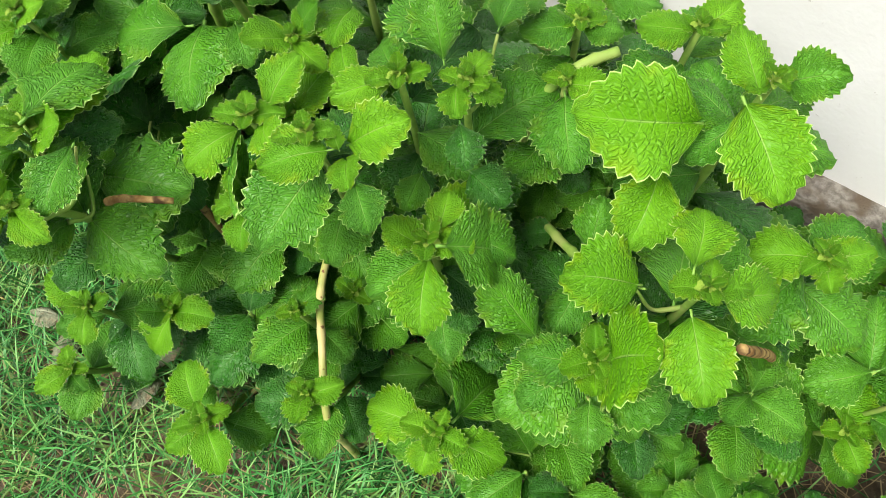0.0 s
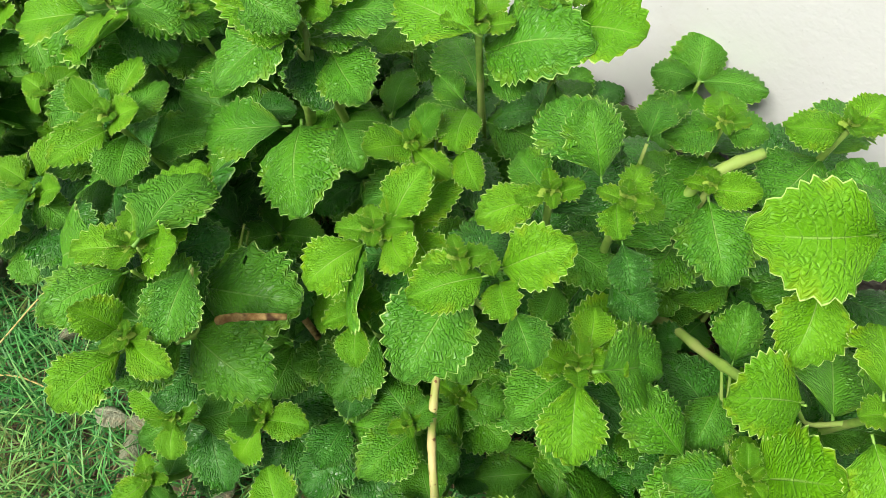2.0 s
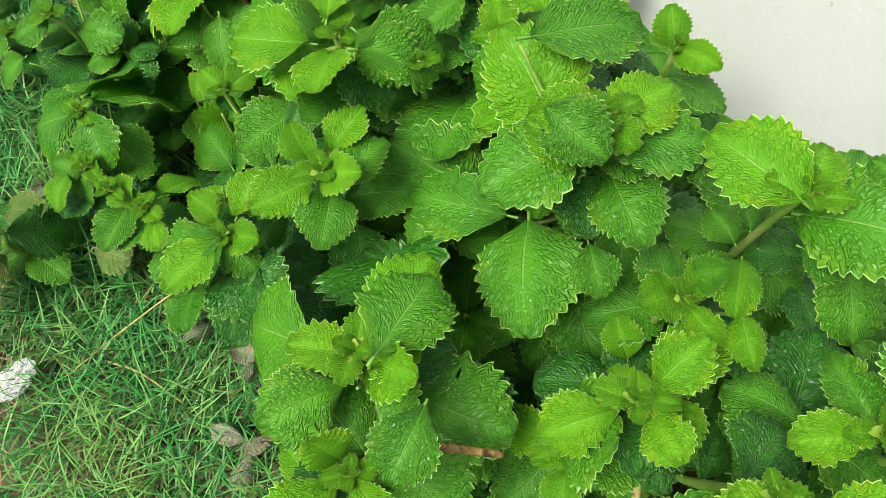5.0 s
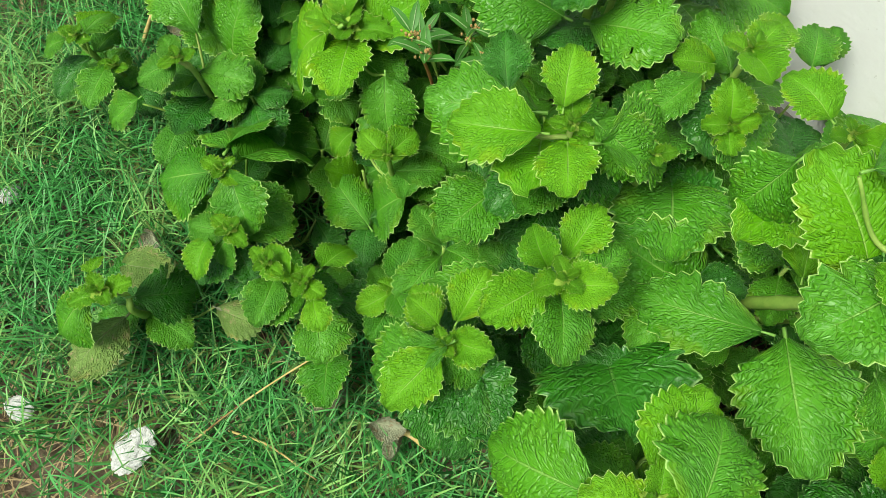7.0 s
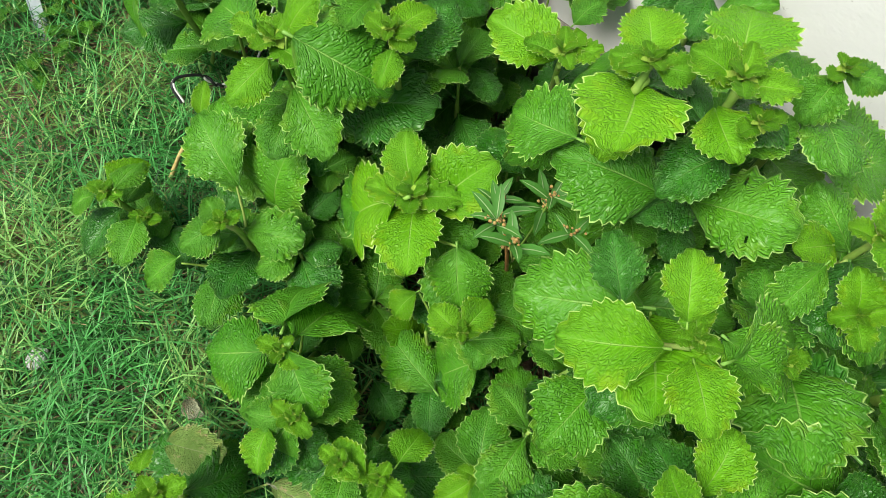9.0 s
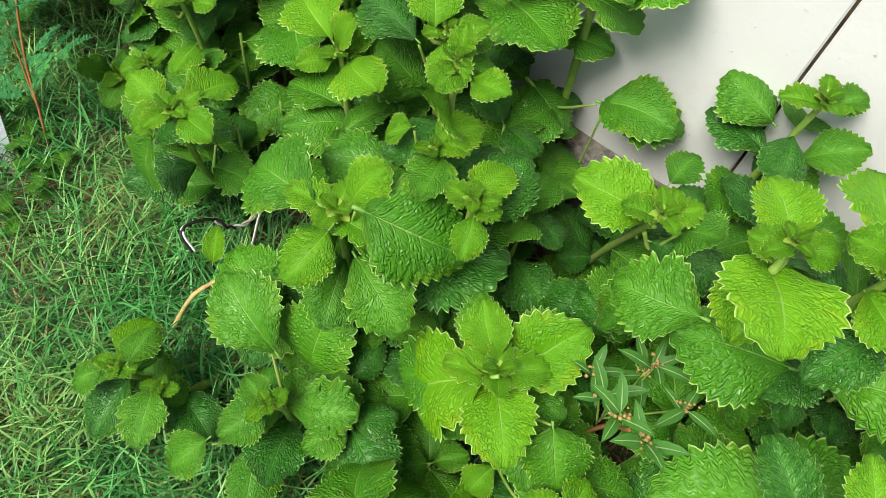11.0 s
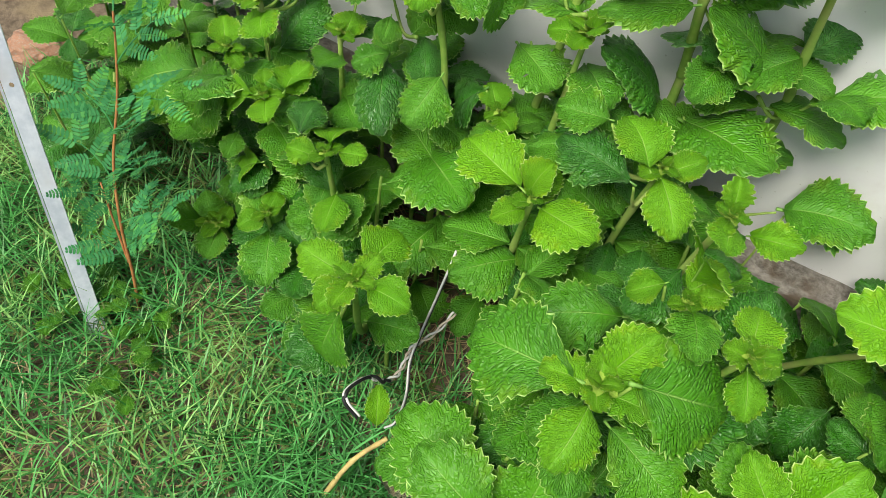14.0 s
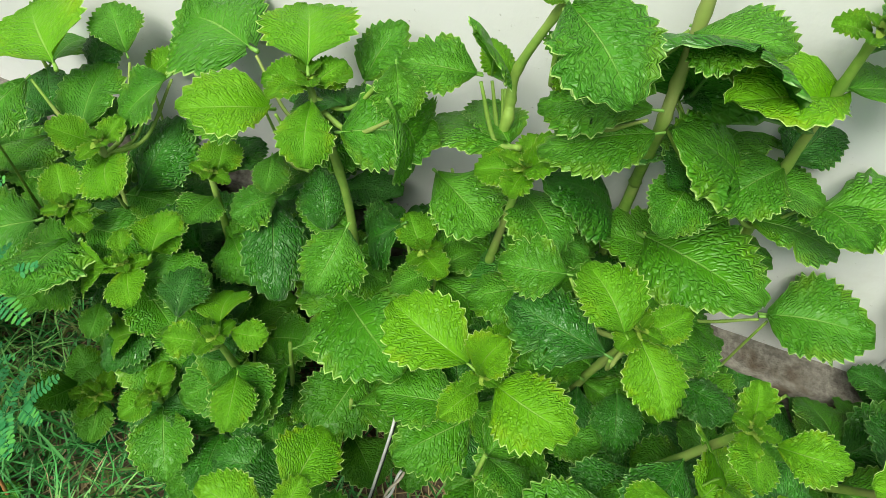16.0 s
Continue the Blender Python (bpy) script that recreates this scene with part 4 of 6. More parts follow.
shoot(herb, [(-0.982, 0.175, 0.000), (-0.948, 0.116, 0.108), (-0.936, 0.096, 0.215)], 0.0044, [
    (-0.937, 0.102, 0.223, -23, -24, 25, 0.077, 0.069, "g"),
    (-0.950, 0.108, 0.224, 131, -32, -22, 0.106, 0.085, "g"),
    (-0.947, 0.088, 0.212, -147, -35, -15, 0.102, 0.086, "g")], 0.027, True)
shoot(herb, [(-0.958, -0.012, 0.000), (-0.928, -0.051, 0.061), (-0.917, -0.064, 0.123), (-0.928, -0.058, 0.139), (-0.927, -0.073, 0.175)], 0.0044, [
    (-0.951, -0.072, 0.174, 138, -12, -15, 0.029, 0.023, "y"),
    (-0.919, -0.057, 0.149, 77, -44, 23, 0.085, 0.068, "d"),
    (-0.933, -0.090, 0.179, -108, -50, -11, 0.083, 0.066, "g"),
    (-0.925, -0.070, 0.108, -79, -1, 9, 0.088, 0.071, "o")], 0.033, True)
shoot(herb, [(-0.946, 0.487, 0.160), (-0.966, 0.520, 0.151), (-0.987, 0.553, 0.190)], 0.0019, [
    (-0.987, 0.553, 0.194, 107, 21, -8, 0.051, 0.046, "d")], 0.022, False)
shoot(herb, [(-0.939, 0.101, 0.176), (-0.942, 0.114, 0.164), (-0.945, 0.127, 0.199)], 0.0019, [
    (-0.935, 0.107, 0.225, 104, -43, -8, 0.127, 0.102, "g")], 0.039, False)
shoot(herb, [(-0.934, 0.555, 0.000), (-0.874, 0.570, 0.222), (-0.854, 0.575, 0.445)], 0.0044, [
    (-0.854, 0.575, 0.445, 39, 28, 16, 0.036, 0.033, "g"),
    (-0.842, 0.560, 0.396, 24, 43, 18, 0.056, 0.044, "g"),
    (-0.873, 0.581, 0.399, 162, 9, -12, 0.066, 0.060, "g")], 0.037, True)
shoot(herb, [(-0.928, -0.051, 0.049), (-0.907, -0.024, 0.035), (-0.886, 0.004, 0.068)], 0.0019, [
    (-0.886, 0.004, 0.072, 21, 25, 12, 0.077, 0.049, "o")], 0.034, False)
shoot(herb, [(-0.925, -0.055, 0.065), (-0.959, -0.050, 0.051), (-0.993, -0.046, 0.084)], 0.0019, [
    (-0.993, -0.046, 0.088, 28, 31, 13, 0.090, 0.052, "o")], 0.039, False)
shoot(herb, [(-0.912, 0.161, 0.000), (-0.891, 0.087, 0.099), (-0.885, 0.062, 0.198)], 0.0044, [
    (-0.885, 0.062, 0.198, -144, 0, -14, 0.046, 0.042, "g"),
    (-0.885, 0.062, 0.198, -90, -43, -12, 0.056, 0.052, "g"),
    (-0.905, 0.063, 0.189, 110, 4, 5, 0.046, 0.042, "g"),
    (-0.897, 0.059, 0.188, 25, 34, 24, 0.033, 0.028, "y")], 0.025, True)
shoot(herb, [(-0.886, 0.065, 0.174), (-0.892, 0.054, 0.157), (-0.898, 0.044, 0.187)], 0.0019, [
    (-0.898, 0.044, 0.193, -60, -6, 16, 0.046, 0.039, "y")], 0.020, False)
shoot(herb, [(-0.912, 0.411, 0.207), (-0.900, 0.372, 0.137), (-0.896, 0.359, 0.322)], 0.0019, [
    (-0.896, 0.359, 0.326, 99, -1, -1, 0.057, 0.053, "g")], 0.025, False)
shoot(herb, [(-0.903, 0.417, 0.393), (-0.908, 0.427, 0.380), (-0.913, 0.438, 0.415)], 0.0019, [
    (-0.913, 0.438, 0.419, 84, 17, 2, 0.037, 0.034, "g")], 0.018, False)
shoot(herb, [(-0.899, 0.115, 0.050), (-0.893, 0.137, 0.047), (-0.886, 0.159, 0.092)], 0.0019, [
    (-0.886, 0.159, 0.096, -15, -9, 15, 0.052, 0.048, "d")], 0.023, False)
shoot(herb, [(-0.887, 0.555, 0.000), (-0.838, 0.442, 0.223), (-0.821, 0.404, 0.446), (-0.820, 0.388, 0.459), (-0.821, 0.399, 0.479)], 0.0044, [
    (-0.821, 0.399, 0.479, 134, 13, -12, 0.055, 0.050, "y"),
    (-0.821, 0.399, 0.479, -148, 10, -23, 0.031, 0.028, "y"),
    (-0.821, 0.399, 0.479, 27, 11, 23, 0.033, 0.030, "y"),
    (-0.824, 0.401, 0.450, -69, 24, 4, 0.096, 0.082, "y"),
    (-0.832, 0.356, 0.416, -180, -20, -28, 0.078, 0.070, "g"),
    (-0.876, 0.360, 0.307, 159, 2, -20, 0.053, 0.049, "d"),
    (-0.821, 0.404, 0.446, -81, -17, 2, 0.061, 0.056, "y")], 0.024, True)
shoot(herb, [(-0.873, 0.332, 0.000), (-0.833, 0.249, 0.127), (-0.820, 0.221, 0.254)], 0.0044, [
    (-0.820, 0.221, 0.254, -173, 18, -19, 0.038, 0.035, "y"),
    (-0.820, 0.221, 0.254, 92, 5, 13, 0.042, 0.038, "y"),
    (-0.816, 0.190, 0.132, 172, -3, -13, 0.094, 0.064, "g"),
    (-0.799, 0.234, 0.193, -132, -48, -13, 0.087, 0.079, "g"),
    (-0.886, 0.235, 0.088, -106, 61, -43, 0.070, 0.056, "y")], 0.018, True)
shoot(herb, [(-0.827, 0.235, 0.179), (-0.860, 0.236, 0.165), (-0.893, 0.238, 0.199)], 0.0019, [
    (-0.893, 0.238, 0.205, -99, -32, -4, 0.041, 0.035, "y")], 0.020, False)
herb = plant(-0.806, 0.369, "bushy bright green borage plant growing from the soil by the wall")
shoot(herb, [(-0.863, 0.169, 0.000), (-0.828, 0.090, 0.116), (-0.817, 0.064, 0.232)], 0.0044, [
    ], 0.022, True)
shoot(herb, [(-0.828, 0.555, 0.000), (-0.758, 0.442, 0.242), (-0.735, 0.404, 0.485)], 0.0044, [
    (-0.748, 0.393, 0.385, 2, 36, 27, 0.092, 0.074, "g")], 0.022, True)
shoot(herb, [(-0.825, 0.555, 0.000), (-0.778, 0.450, 0.232), (-0.762, 0.415, 0.464), (-0.764, 0.416, 0.495)], 0.0044, [
    (-0.764, 0.416, 0.495, 113, -6, -9, 0.093, 0.069, "y"),
    (-0.764, 0.416, 0.495, -153, 32, -30, 0.042, 0.035, "y"),
    (-0.764, 0.416, 0.495, 35, 16, 20, 0.038, 0.035, "g"),
    (-0.758, 0.385, 0.386, -153, 12, -21, 0.098, 0.078, "g"),
    (-0.762, 0.415, 0.464, -50, -17, 9, 0.032, 0.030, "y"),
    (-0.767, 0.408, 0.471, -42, 14, 20, 0.049, 0.045, "y")], 0.041, True)
shoot(herb, [(-0.813, 0.171, 0.000), (-0.790, 0.103, 0.110), (-0.783, 0.080, 0.219)], 0.0044, [
    (-0.789, 0.074, 0.219, 177, 7, -27, 0.048, 0.038, "y"),
    (-0.781, 0.098, 0.225, 104, -19, -11, 0.051, 0.041, "y"),
    (-0.771, 0.081, 0.216, -27, 12, 18, 0.042, 0.034, "y"),
    (-0.761, 0.076, 0.069, -44, 23, 26, 0.083, 0.067, "g")], 0.029, True)
shoot(herb, [(-0.779, 0.555, 0.000), (-0.734, 0.511, 0.240), (-0.719, 0.496, 0.479)], 0.0044, [
    (-0.719, 0.496, 0.479, -88, -19, -6, 0.045, 0.041, "g"),
    (-0.719, 0.496, 0.479, 24, 5, 19, 0.034, 0.031, "g"),
    (-0.704, 0.492, 0.398, 43, -6, 13, 0.097, 0.087, "g")], 0.020, True)
shoot(herb, [(-0.746, 0.247, 0.000), (-0.730, 0.173, 0.097), (-0.725, 0.148, 0.195)], 0.0044, [
    (-0.725, 0.148, 0.195, -107, -15, -12, 0.046, 0.032, "y"),
    (-0.729, 0.149, 0.194, -27, 44, 27, 0.062, 0.036, "g")], 0.020, True)
herb = plant(-0.650, 0.385, "sprawling green borage plant with quilted scalloped leaves")
shoot(herb, [(-0.727, 0.465, 0.000), (-0.684, 0.327, 0.211), (-0.670, 0.281, 0.421)], 0.0044, [
    (-0.670, 0.281, 0.421, 137, 20, -7, 0.033, 0.030, "y"),
    (-0.680, 0.267, 0.416, -144, -4, -16, 0.078, 0.063, "y"),
    (-0.664, 0.272, 0.417, -51, 20, 14, 0.061, 0.049, "y"),
    (-0.648, 0.279, 0.428, 65, -25, 24, 0.094, 0.075, "g"),
    (-0.704, 0.301, 0.359, -60, 31, 23, 0.099, 0.089, "y"),
    (-0.700, 0.252, 0.325, -90, 1, -2, 0.077, 0.064, "g"),
    (-0.681, 0.281, 0.429, 127, 20, -7, 0.055, 0.044, "y"),
    (-0.660, 0.292, 0.432, 17, -28, 31, 0.066, 0.055, "g")], 0.018, True)
shoot(herb, [(-0.677, 0.304, 0.304), (-0.705, 0.310, 0.285), (-0.733, 0.316, 0.315)], 0.0019, [
    (-0.733, 0.316, 0.321, 28, 15, 14, 0.094, 0.079, "g")], 0.020, False)
shoot(herb, [(-0.673, 0.293, 0.356), (-0.690, 0.297, 0.341), (-0.707, 0.301, 0.375)], 0.0019, [
    (-0.707, 0.301, 0.381, -146, -9, -25, 0.107, 0.090, "g")], 0.020, False)
shoot(herb, [(-0.676, 0.262, 0.000), (-0.635, 0.147, 0.178), (-0.621, 0.109, 0.355)], 0.0044, [
    (-0.633, 0.116, 0.361, -168, 28, -22, 0.033, 0.027, "y"),
    (-0.619, 0.105, 0.359, -87, -4, 4, 0.059, 0.047, "y"),
    (-0.621, 0.118, 0.350, 11, 48, 26, 0.042, 0.033, "y"),
    (-0.621, 0.109, 0.355, 3, -17, 16, 0.040, 0.036, "g"),
    (-0.632, 0.111, 0.359, 167, -9, -28, 0.045, 0.038, "y"),
    (-0.617, 0.114, 0.366, -113, -24, -8, 0.074, 0.062, "g")], 0.022, True)
shoot(herb, [(-0.621, 0.109, 0.343), (-0.624, 0.118, 0.323), (-0.627, 0.126, 0.351)], 0.0019, [
    (-0.627, 0.126, 0.357, 109, 26, -11, 0.049, 0.041, "y")], 0.020, False)
shoot(herb, [(-0.675, 0.555, 0.000), (-0.635, 0.468, 0.212), (-0.622, 0.439, 0.425)], 0.0044, [
    (-0.622, 0.439, 0.425, 93, 17, -3, 0.040, 0.037, "y"),
    (-0.622, 0.439, 0.425, -51, 35, 24, 0.061, 0.035, "y"),
    (-0.622, 0.439, 0.425, 91, -6, 6, 0.065, 0.038, "y"),
    (-0.622, 0.439, 0.425, -17, -9, 17, 0.022, 0.021, "y"),
    (-0.640, 0.433, 0.400, -119, 21, -16, 0.047, 0.038, "y")], 0.027, True)
shoot(herb, [(-0.670, 0.281, 0.409), (-0.696, 0.272, 0.391), (-0.721, 0.263, 0.422)], 0.0019, [
    (-0.721, 0.263, 0.426, 139, 10, -10, 0.057, 0.041, "d")], 0.025, False)
shoot(herb, [(-0.668, 0.518, 0.000), (-0.629, 0.370, 0.200), (-0.616, 0.321, 0.401)], 0.0044, [
    ], 0.022, True)
shoot(herb, [(-0.663, 0.381, 0.000), (-0.609, 0.244, 0.197), (-0.591, 0.198, 0.395)], 0.0044, [
    (-0.603, 0.212, 0.387, 103, 28, -9, 0.051, 0.040, "y"),
    (-0.602, 0.195, 0.376, -101, 5, -13, 0.059, 0.047, "y"),
    (-0.607, 0.199, 0.389, 176, 51, -30, 0.039, 0.031, "y"),
    (-0.594, 0.197, 0.386, 24, 48, 20, 0.047, 0.038, "y"),
    (-0.621, 0.198, 0.330, -126, 7, -20, 0.080, 0.047, "g"),
    (-0.580, 0.196, 0.396, 88, 5, 9, 0.060, 0.037, "g")], 0.028, True)
shoot(herb, [(-0.639, 0.555, 0.000), (-0.606, 0.440, 0.193), (-0.595, 0.402, 0.387)], 0.0044, [
    (-0.595, 0.402, 0.387, 152, 54, -26, 0.040, 0.037, "y"),
    (-0.595, 0.402, 0.387, -51, 8, 10, 0.028, 0.026, "y"),
    (-0.595, 0.402, 0.387, 42, 47, 22, 0.025, 0.023, "y"),
    (-0.593, 0.404, 0.391, -126, 9, -12, 0.029, 0.020, "y")], 0.018, True)
shoot(herb, [(-0.599, 0.416, 0.302), (-0.602, 0.398, 0.281), (-0.605, 0.379, 0.308)], 0.0019, [
    (-0.605, 0.379, 0.314, -63, 35, 16, 0.118, 0.099, "g")], 0.020, False)
shoot(herb, [(-0.627, 0.450, 0.333), (-0.606, 0.483, 0.327), (-0.585, 0.517, 0.369)], 0.0019, [
    (-0.585, 0.517, 0.373, 120, 14, -5, 0.052, 0.044, "g")], 0.023, False)
shoot(herb, [(-0.623, 0.443, 0.386), (-0.630, 0.424, 0.374), (-0.637, 0.406, 0.411)], 0.0019, [
    (-0.637, 0.406, 0.415, -97, -15, -2, 0.063, 0.037, "g")], 0.028, False)
shoot(herb, [(-0.623, 0.114, 0.321), (-0.607, 0.118, 0.304), (-0.591, 0.122, 0.336)], 0.0019, [
    (-0.591, 0.122, 0.340, -65, -6, 9, 0.071, 0.041, "d")], 0.031, False)
shoot(herb, [(-0.617, 0.327, 0.364), (-0.632, 0.337, 0.355), (-0.648, 0.348, 0.394)], 0.0019, [
    (-0.648, 0.348, 0.398, 124, 7, -12, 0.036, 0.033, "g")], 0.018, False)
shoot(herb, [(-0.604, 0.553, 0.218), (-0.588, 0.552, 0.148), (-0.583, 0.552, 0.344)], 0.0019, [
    (-0.583, 0.552, 0.348, 118, 41, -7, 0.040, 0.037, "g")], 0.018, False)
shoot(herb, [(-0.601, 0.555, 0.000), (-0.542, 0.432, 0.203), (-0.523, 0.392, 0.405), (-0.523, 0.382, 0.478)], 0.0044, [
    (-0.523, 0.382, 0.478, 5, 27, 28, 0.041, 0.038, "y"),
    (-0.537, 0.388, 0.474, 174, 11, -17, 0.047, 0.042, "y"),
    (-0.527, 0.330, 0.352, 159, -22, -16, 0.125, 0.075, "d"),
    (-0.523, 0.392, 0.405, -92, 14, 3, 0.089, 0.064, "y")], 0.018, True)
shoot(herb, [(-0.523, 0.382, 0.466), (-0.529, 0.362, 0.446), (-0.535, 0.342, 0.474)], 0.0019, [
    (-0.535, 0.342, 0.480, -121, -73, -24, 0.071, 0.059, "g")], 0.020, False)
herb = plant(-0.521, 0.301, "bushy bright green borage plant growing from the soil by the wall")
shoot(herb, [(-0.533, 0.555, 0.000), (-0.462, 0.373, 0.249), (-0.438, 0.313, 0.498), (-0.434, 0.317, 0.519)], 0.0044, [
    (-0.434, 0.317, 0.519, 79, -2, 9, 0.062, 0.046, "y"),
    (-0.434, 0.317, 0.519, -94, -14, -3, 0.031, 0.029, "g"),
    (-0.432, 0.319, 0.517, -14, 14, 23, 0.029, 0.026, "y"),
    (-0.432, 0.319, 0.517, -115, 33, -18, 0.060, 0.035, "y"),
    (-0.419, 0.319, 0.474, -28, 9, 20, 0.062, 0.050, "g"),
    (-0.458, 0.298, 0.382, -50, 12, 23, 0.107, 0.086, "g"),
    (-0.462, 0.287, 0.384, -159, -20, -22, 0.107, 0.062, "g"),
    (-0.403, 0.298, 0.416, -34, -6, 14, 0.042, 0.039, "g"),
    (-0.471, 0.296, 0.319, -126, 9, -11, 0.039, 0.036, "g"),
    (-0.453, 0.311, 0.473, 173, 33, -24, 0.090, 0.072, "y"),
    (-0.472, 0.334, 0.388, 118, 11, -7, 0.065, 0.043, "y")], 0.027, True)
shoot(herb, [(-0.434, 0.317, 0.507), (-0.446, 0.300, 0.498), (-0.458, 0.283, 0.537)], 0.0019, [
    (-0.458, 0.283, 0.543, 5, -9, 28, 0.051, 0.043, "g")], 0.020, False)
shoot(herb, [(-0.434, 0.317, 0.507), (-0.469, 0.316, 0.494), (-0.505, 0.315, 0.528)], 0.0019, [
    (-0.505, 0.315, 0.534, 69, -15, 14, 0.099, 0.057, "g")], 0.020, False)
shoot(herb, [(-0.436, 0.315, 0.494), (-0.429, 0.303, 0.473), (-0.422, 0.291, 0.501)], 0.0019, [
    (-0.422, 0.291, 0.507, -161, 27, -23, 0.045, 0.038, "y")], 0.020, False)
shoot(herb, [(-0.517, 0.555, 0.000), (-0.475, 0.482, 0.222), (-0.462, 0.457, 0.444)], 0.0044, [
    (-0.462, 0.457, 0.444, 149, 39, -21, 0.035, 0.033, "y"),
    (-0.462, 0.457, 0.444, -12, 35, 27, 0.045, 0.029, "y"),
    (-0.462, 0.457, 0.444, 13, 0, 23, 0.032, 0.029, "y")], 0.020, True)
shoot(herb, [(-0.506, 0.323, 0.000), (-0.464, 0.169, 0.214), (-0.450, 0.118, 0.427)], 0.0044, [
    (-0.476, 0.098, 0.429, -164, -41, -32, 0.104, 0.083, "g"),
    (-0.458, 0.134, 0.411, 100, 10, -1, 0.073, 0.058, "y"),
    (-0.447, 0.104, 0.410, -109, 10, -5, 0.060, 0.048, "y"),
    (-0.444, 0.120, 0.421, 18, 43, 26, 0.056, 0.045, "y"),
    (-0.450, 0.118, 0.427, -153, 5, -12, 0.043, 0.025, "y")], 0.046, True)
shoot(herb, [(-0.450, 0.118, 0.415), (-0.441, 0.117, 0.408), (-0.432, 0.117, 0.449)], 0.0019, [
    (-0.432, 0.117, 0.455, 108, -10, -1, 0.083, 0.069, "g")], 0.020, False)
shoot(herb, [(-0.474, 0.253, 0.000), (-0.420, 0.137, 0.182), (-0.402, 0.098, 0.364), (-0.392, 0.066, 0.438)], 0.0044, [
    (-0.403, 0.067, 0.435, -142, 73, -41, 0.042, 0.034, "y"),
    (-0.392, 0.066, 0.438, -2, 8, 17, 0.042, 0.026, "y"),
    (-0.395, 0.059, 0.429, -88, 24, -7, 0.055, 0.046, "y"),
    (-0.411, 0.100, 0.361, -1, -6, 29, 0.086, 0.069, "g")], 0.019, True)
shoot(herb, [(-0.473, 0.160, 0.000), (-0.443, 0.069, 0.113), (-0.433, 0.039, 0.226)], 0.0044, [
    (-0.433, 0.039, 0.226, -178, 12, -15, 0.057, 0.036, "y"),
    (-0.433, 0.039, 0.226, -56, -6, 1, 0.037, 0.034, "y")], 0.025, True)
shoot(herb, [(-0.469, 0.056, 0.000), (-0.457, -0.004, 0.068), (-0.453, -0.024, 0.136)], 0.0044, [
    (-0.453, -0.024, 0.136, -106, 5, -8, 0.043, 0.033, "y"),
    (-0.453, -0.024, 0.136, 156, 9, -11, 0.028, 0.025, "y"),
    (-0.452, -0.029, 0.133, -8, -12, 10, 0.026, 0.023, "g")], 0.019, True)
herb = plant(-0.417, 0.258, "sprawling green borage plant with quilted scalloped leaves")
shoot(herb, [(-0.460, 0.156, 0.255), (-0.475, 0.174, 0.244), (-0.490, 0.192, 0.282)], 0.0019, [
    (-0.490, 0.192, 0.286, 136, 3, -16, 0.091, 0.074, "d")], 0.040, False)
shoot(herb, [(-0.458, 0.150, 0.282), (-0.464, 0.179, 0.267), (-0.470, 0.209, 0.300)], 0.0019, [
    (-0.470, 0.209, 0.304, -168, 14, -21, 0.082, 0.061, "d")], 0.036, False)
shoot(herb, [(-0.457, 0.143, 0.308), (-0.457, 0.174, 0.296), (-0.458, 0.204, 0.332)], 0.0019, [
    (-0.544, 0.239, 0.257, -64, 58, 38, 0.153, 0.138, "d")], 0.024, False)
shoot(herb, [(-0.456, 0.358, 0.299), (-0.480, 0.335, 0.281), (-0.504, 0.312, 0.312)], 0.0019, [
    (-0.504, 0.314, 0.315, -154, 25, -28, 0.111, 0.089, "g")], 0.042, False)
shoot(herb, [(-0.455, 0.137, 0.335), (-0.437, 0.158, 0.328), (-0.419, 0.180, 0.369)], 0.0019, [
    (-0.419, 0.180, 0.373, -15, -19, 16, 0.079, 0.053, "d")], 0.035, False)
shoot(herb, [(-0.450, 0.118, 0.415), (-0.439, 0.110, 0.403), (-0.429, 0.103, 0.439)], 0.0019, [
    (-0.438, 0.102, 0.430, -103, 18, -12, 0.062, 0.054, "g")], 0.027, False)
shoot(herb, [(-0.405, 0.555, 0.000), (-0.339, 0.417, 0.255), (-0.317, 0.371, 0.510)], 0.0044, [
    (-0.309, 0.362, 0.516, 178, -4, -17, 0.076, 0.061, "y"),
    (-0.317, 0.371, 0.510, 108, 17, -4, 0.038, 0.035, "y"),
    (-0.318, 0.358, 0.435, -65, 21, 3, 0.056, 0.037, "y"),
    (-0.326, 0.365, 0.430, 166, 11, -14, 0.034, 0.032, "g"),
    (-0.299, 0.354, 0.490, 19, -3, 25, 0.035, 0.033, "g"),
    (-0.314, 0.377, 0.482, 3, 42, 25, 0.090, 0.072, "g")], 0.028, True)
shoot(herb, [(-0.400, 0.509, 0.000), (-0.344, 0.373, 0.212), (-0.326, 0.328, 0.424)], 0.0044, [
    (-0.326, 0.328, 0.424, 80, 12, 7, 0.031, 0.028, "g"),
    (-0.327, 0.326, 0.425, -104, -14, -4, 0.032, 0.025, "y")], 0.018, True)
shoot(herb, [(-0.398, 0.086, 0.380), (-0.399, 0.104, 0.367), (-0.401, 0.122, 0.402)], 0.0019, [
    (-0.436, 0.129, 0.362, 21, 14, 15, 0.099, 0.081, "g")], 0.032, False)
shoot(herb, [(-0.394, 0.074, 0.407), (-0.393, 0.102, 0.401), (-0.392, 0.129, 0.443)], 0.0019, [
    (-0.392, 0.129, 0.447, -68, 0, -3, 0.057, 0.046, "g")], 0.025, False)
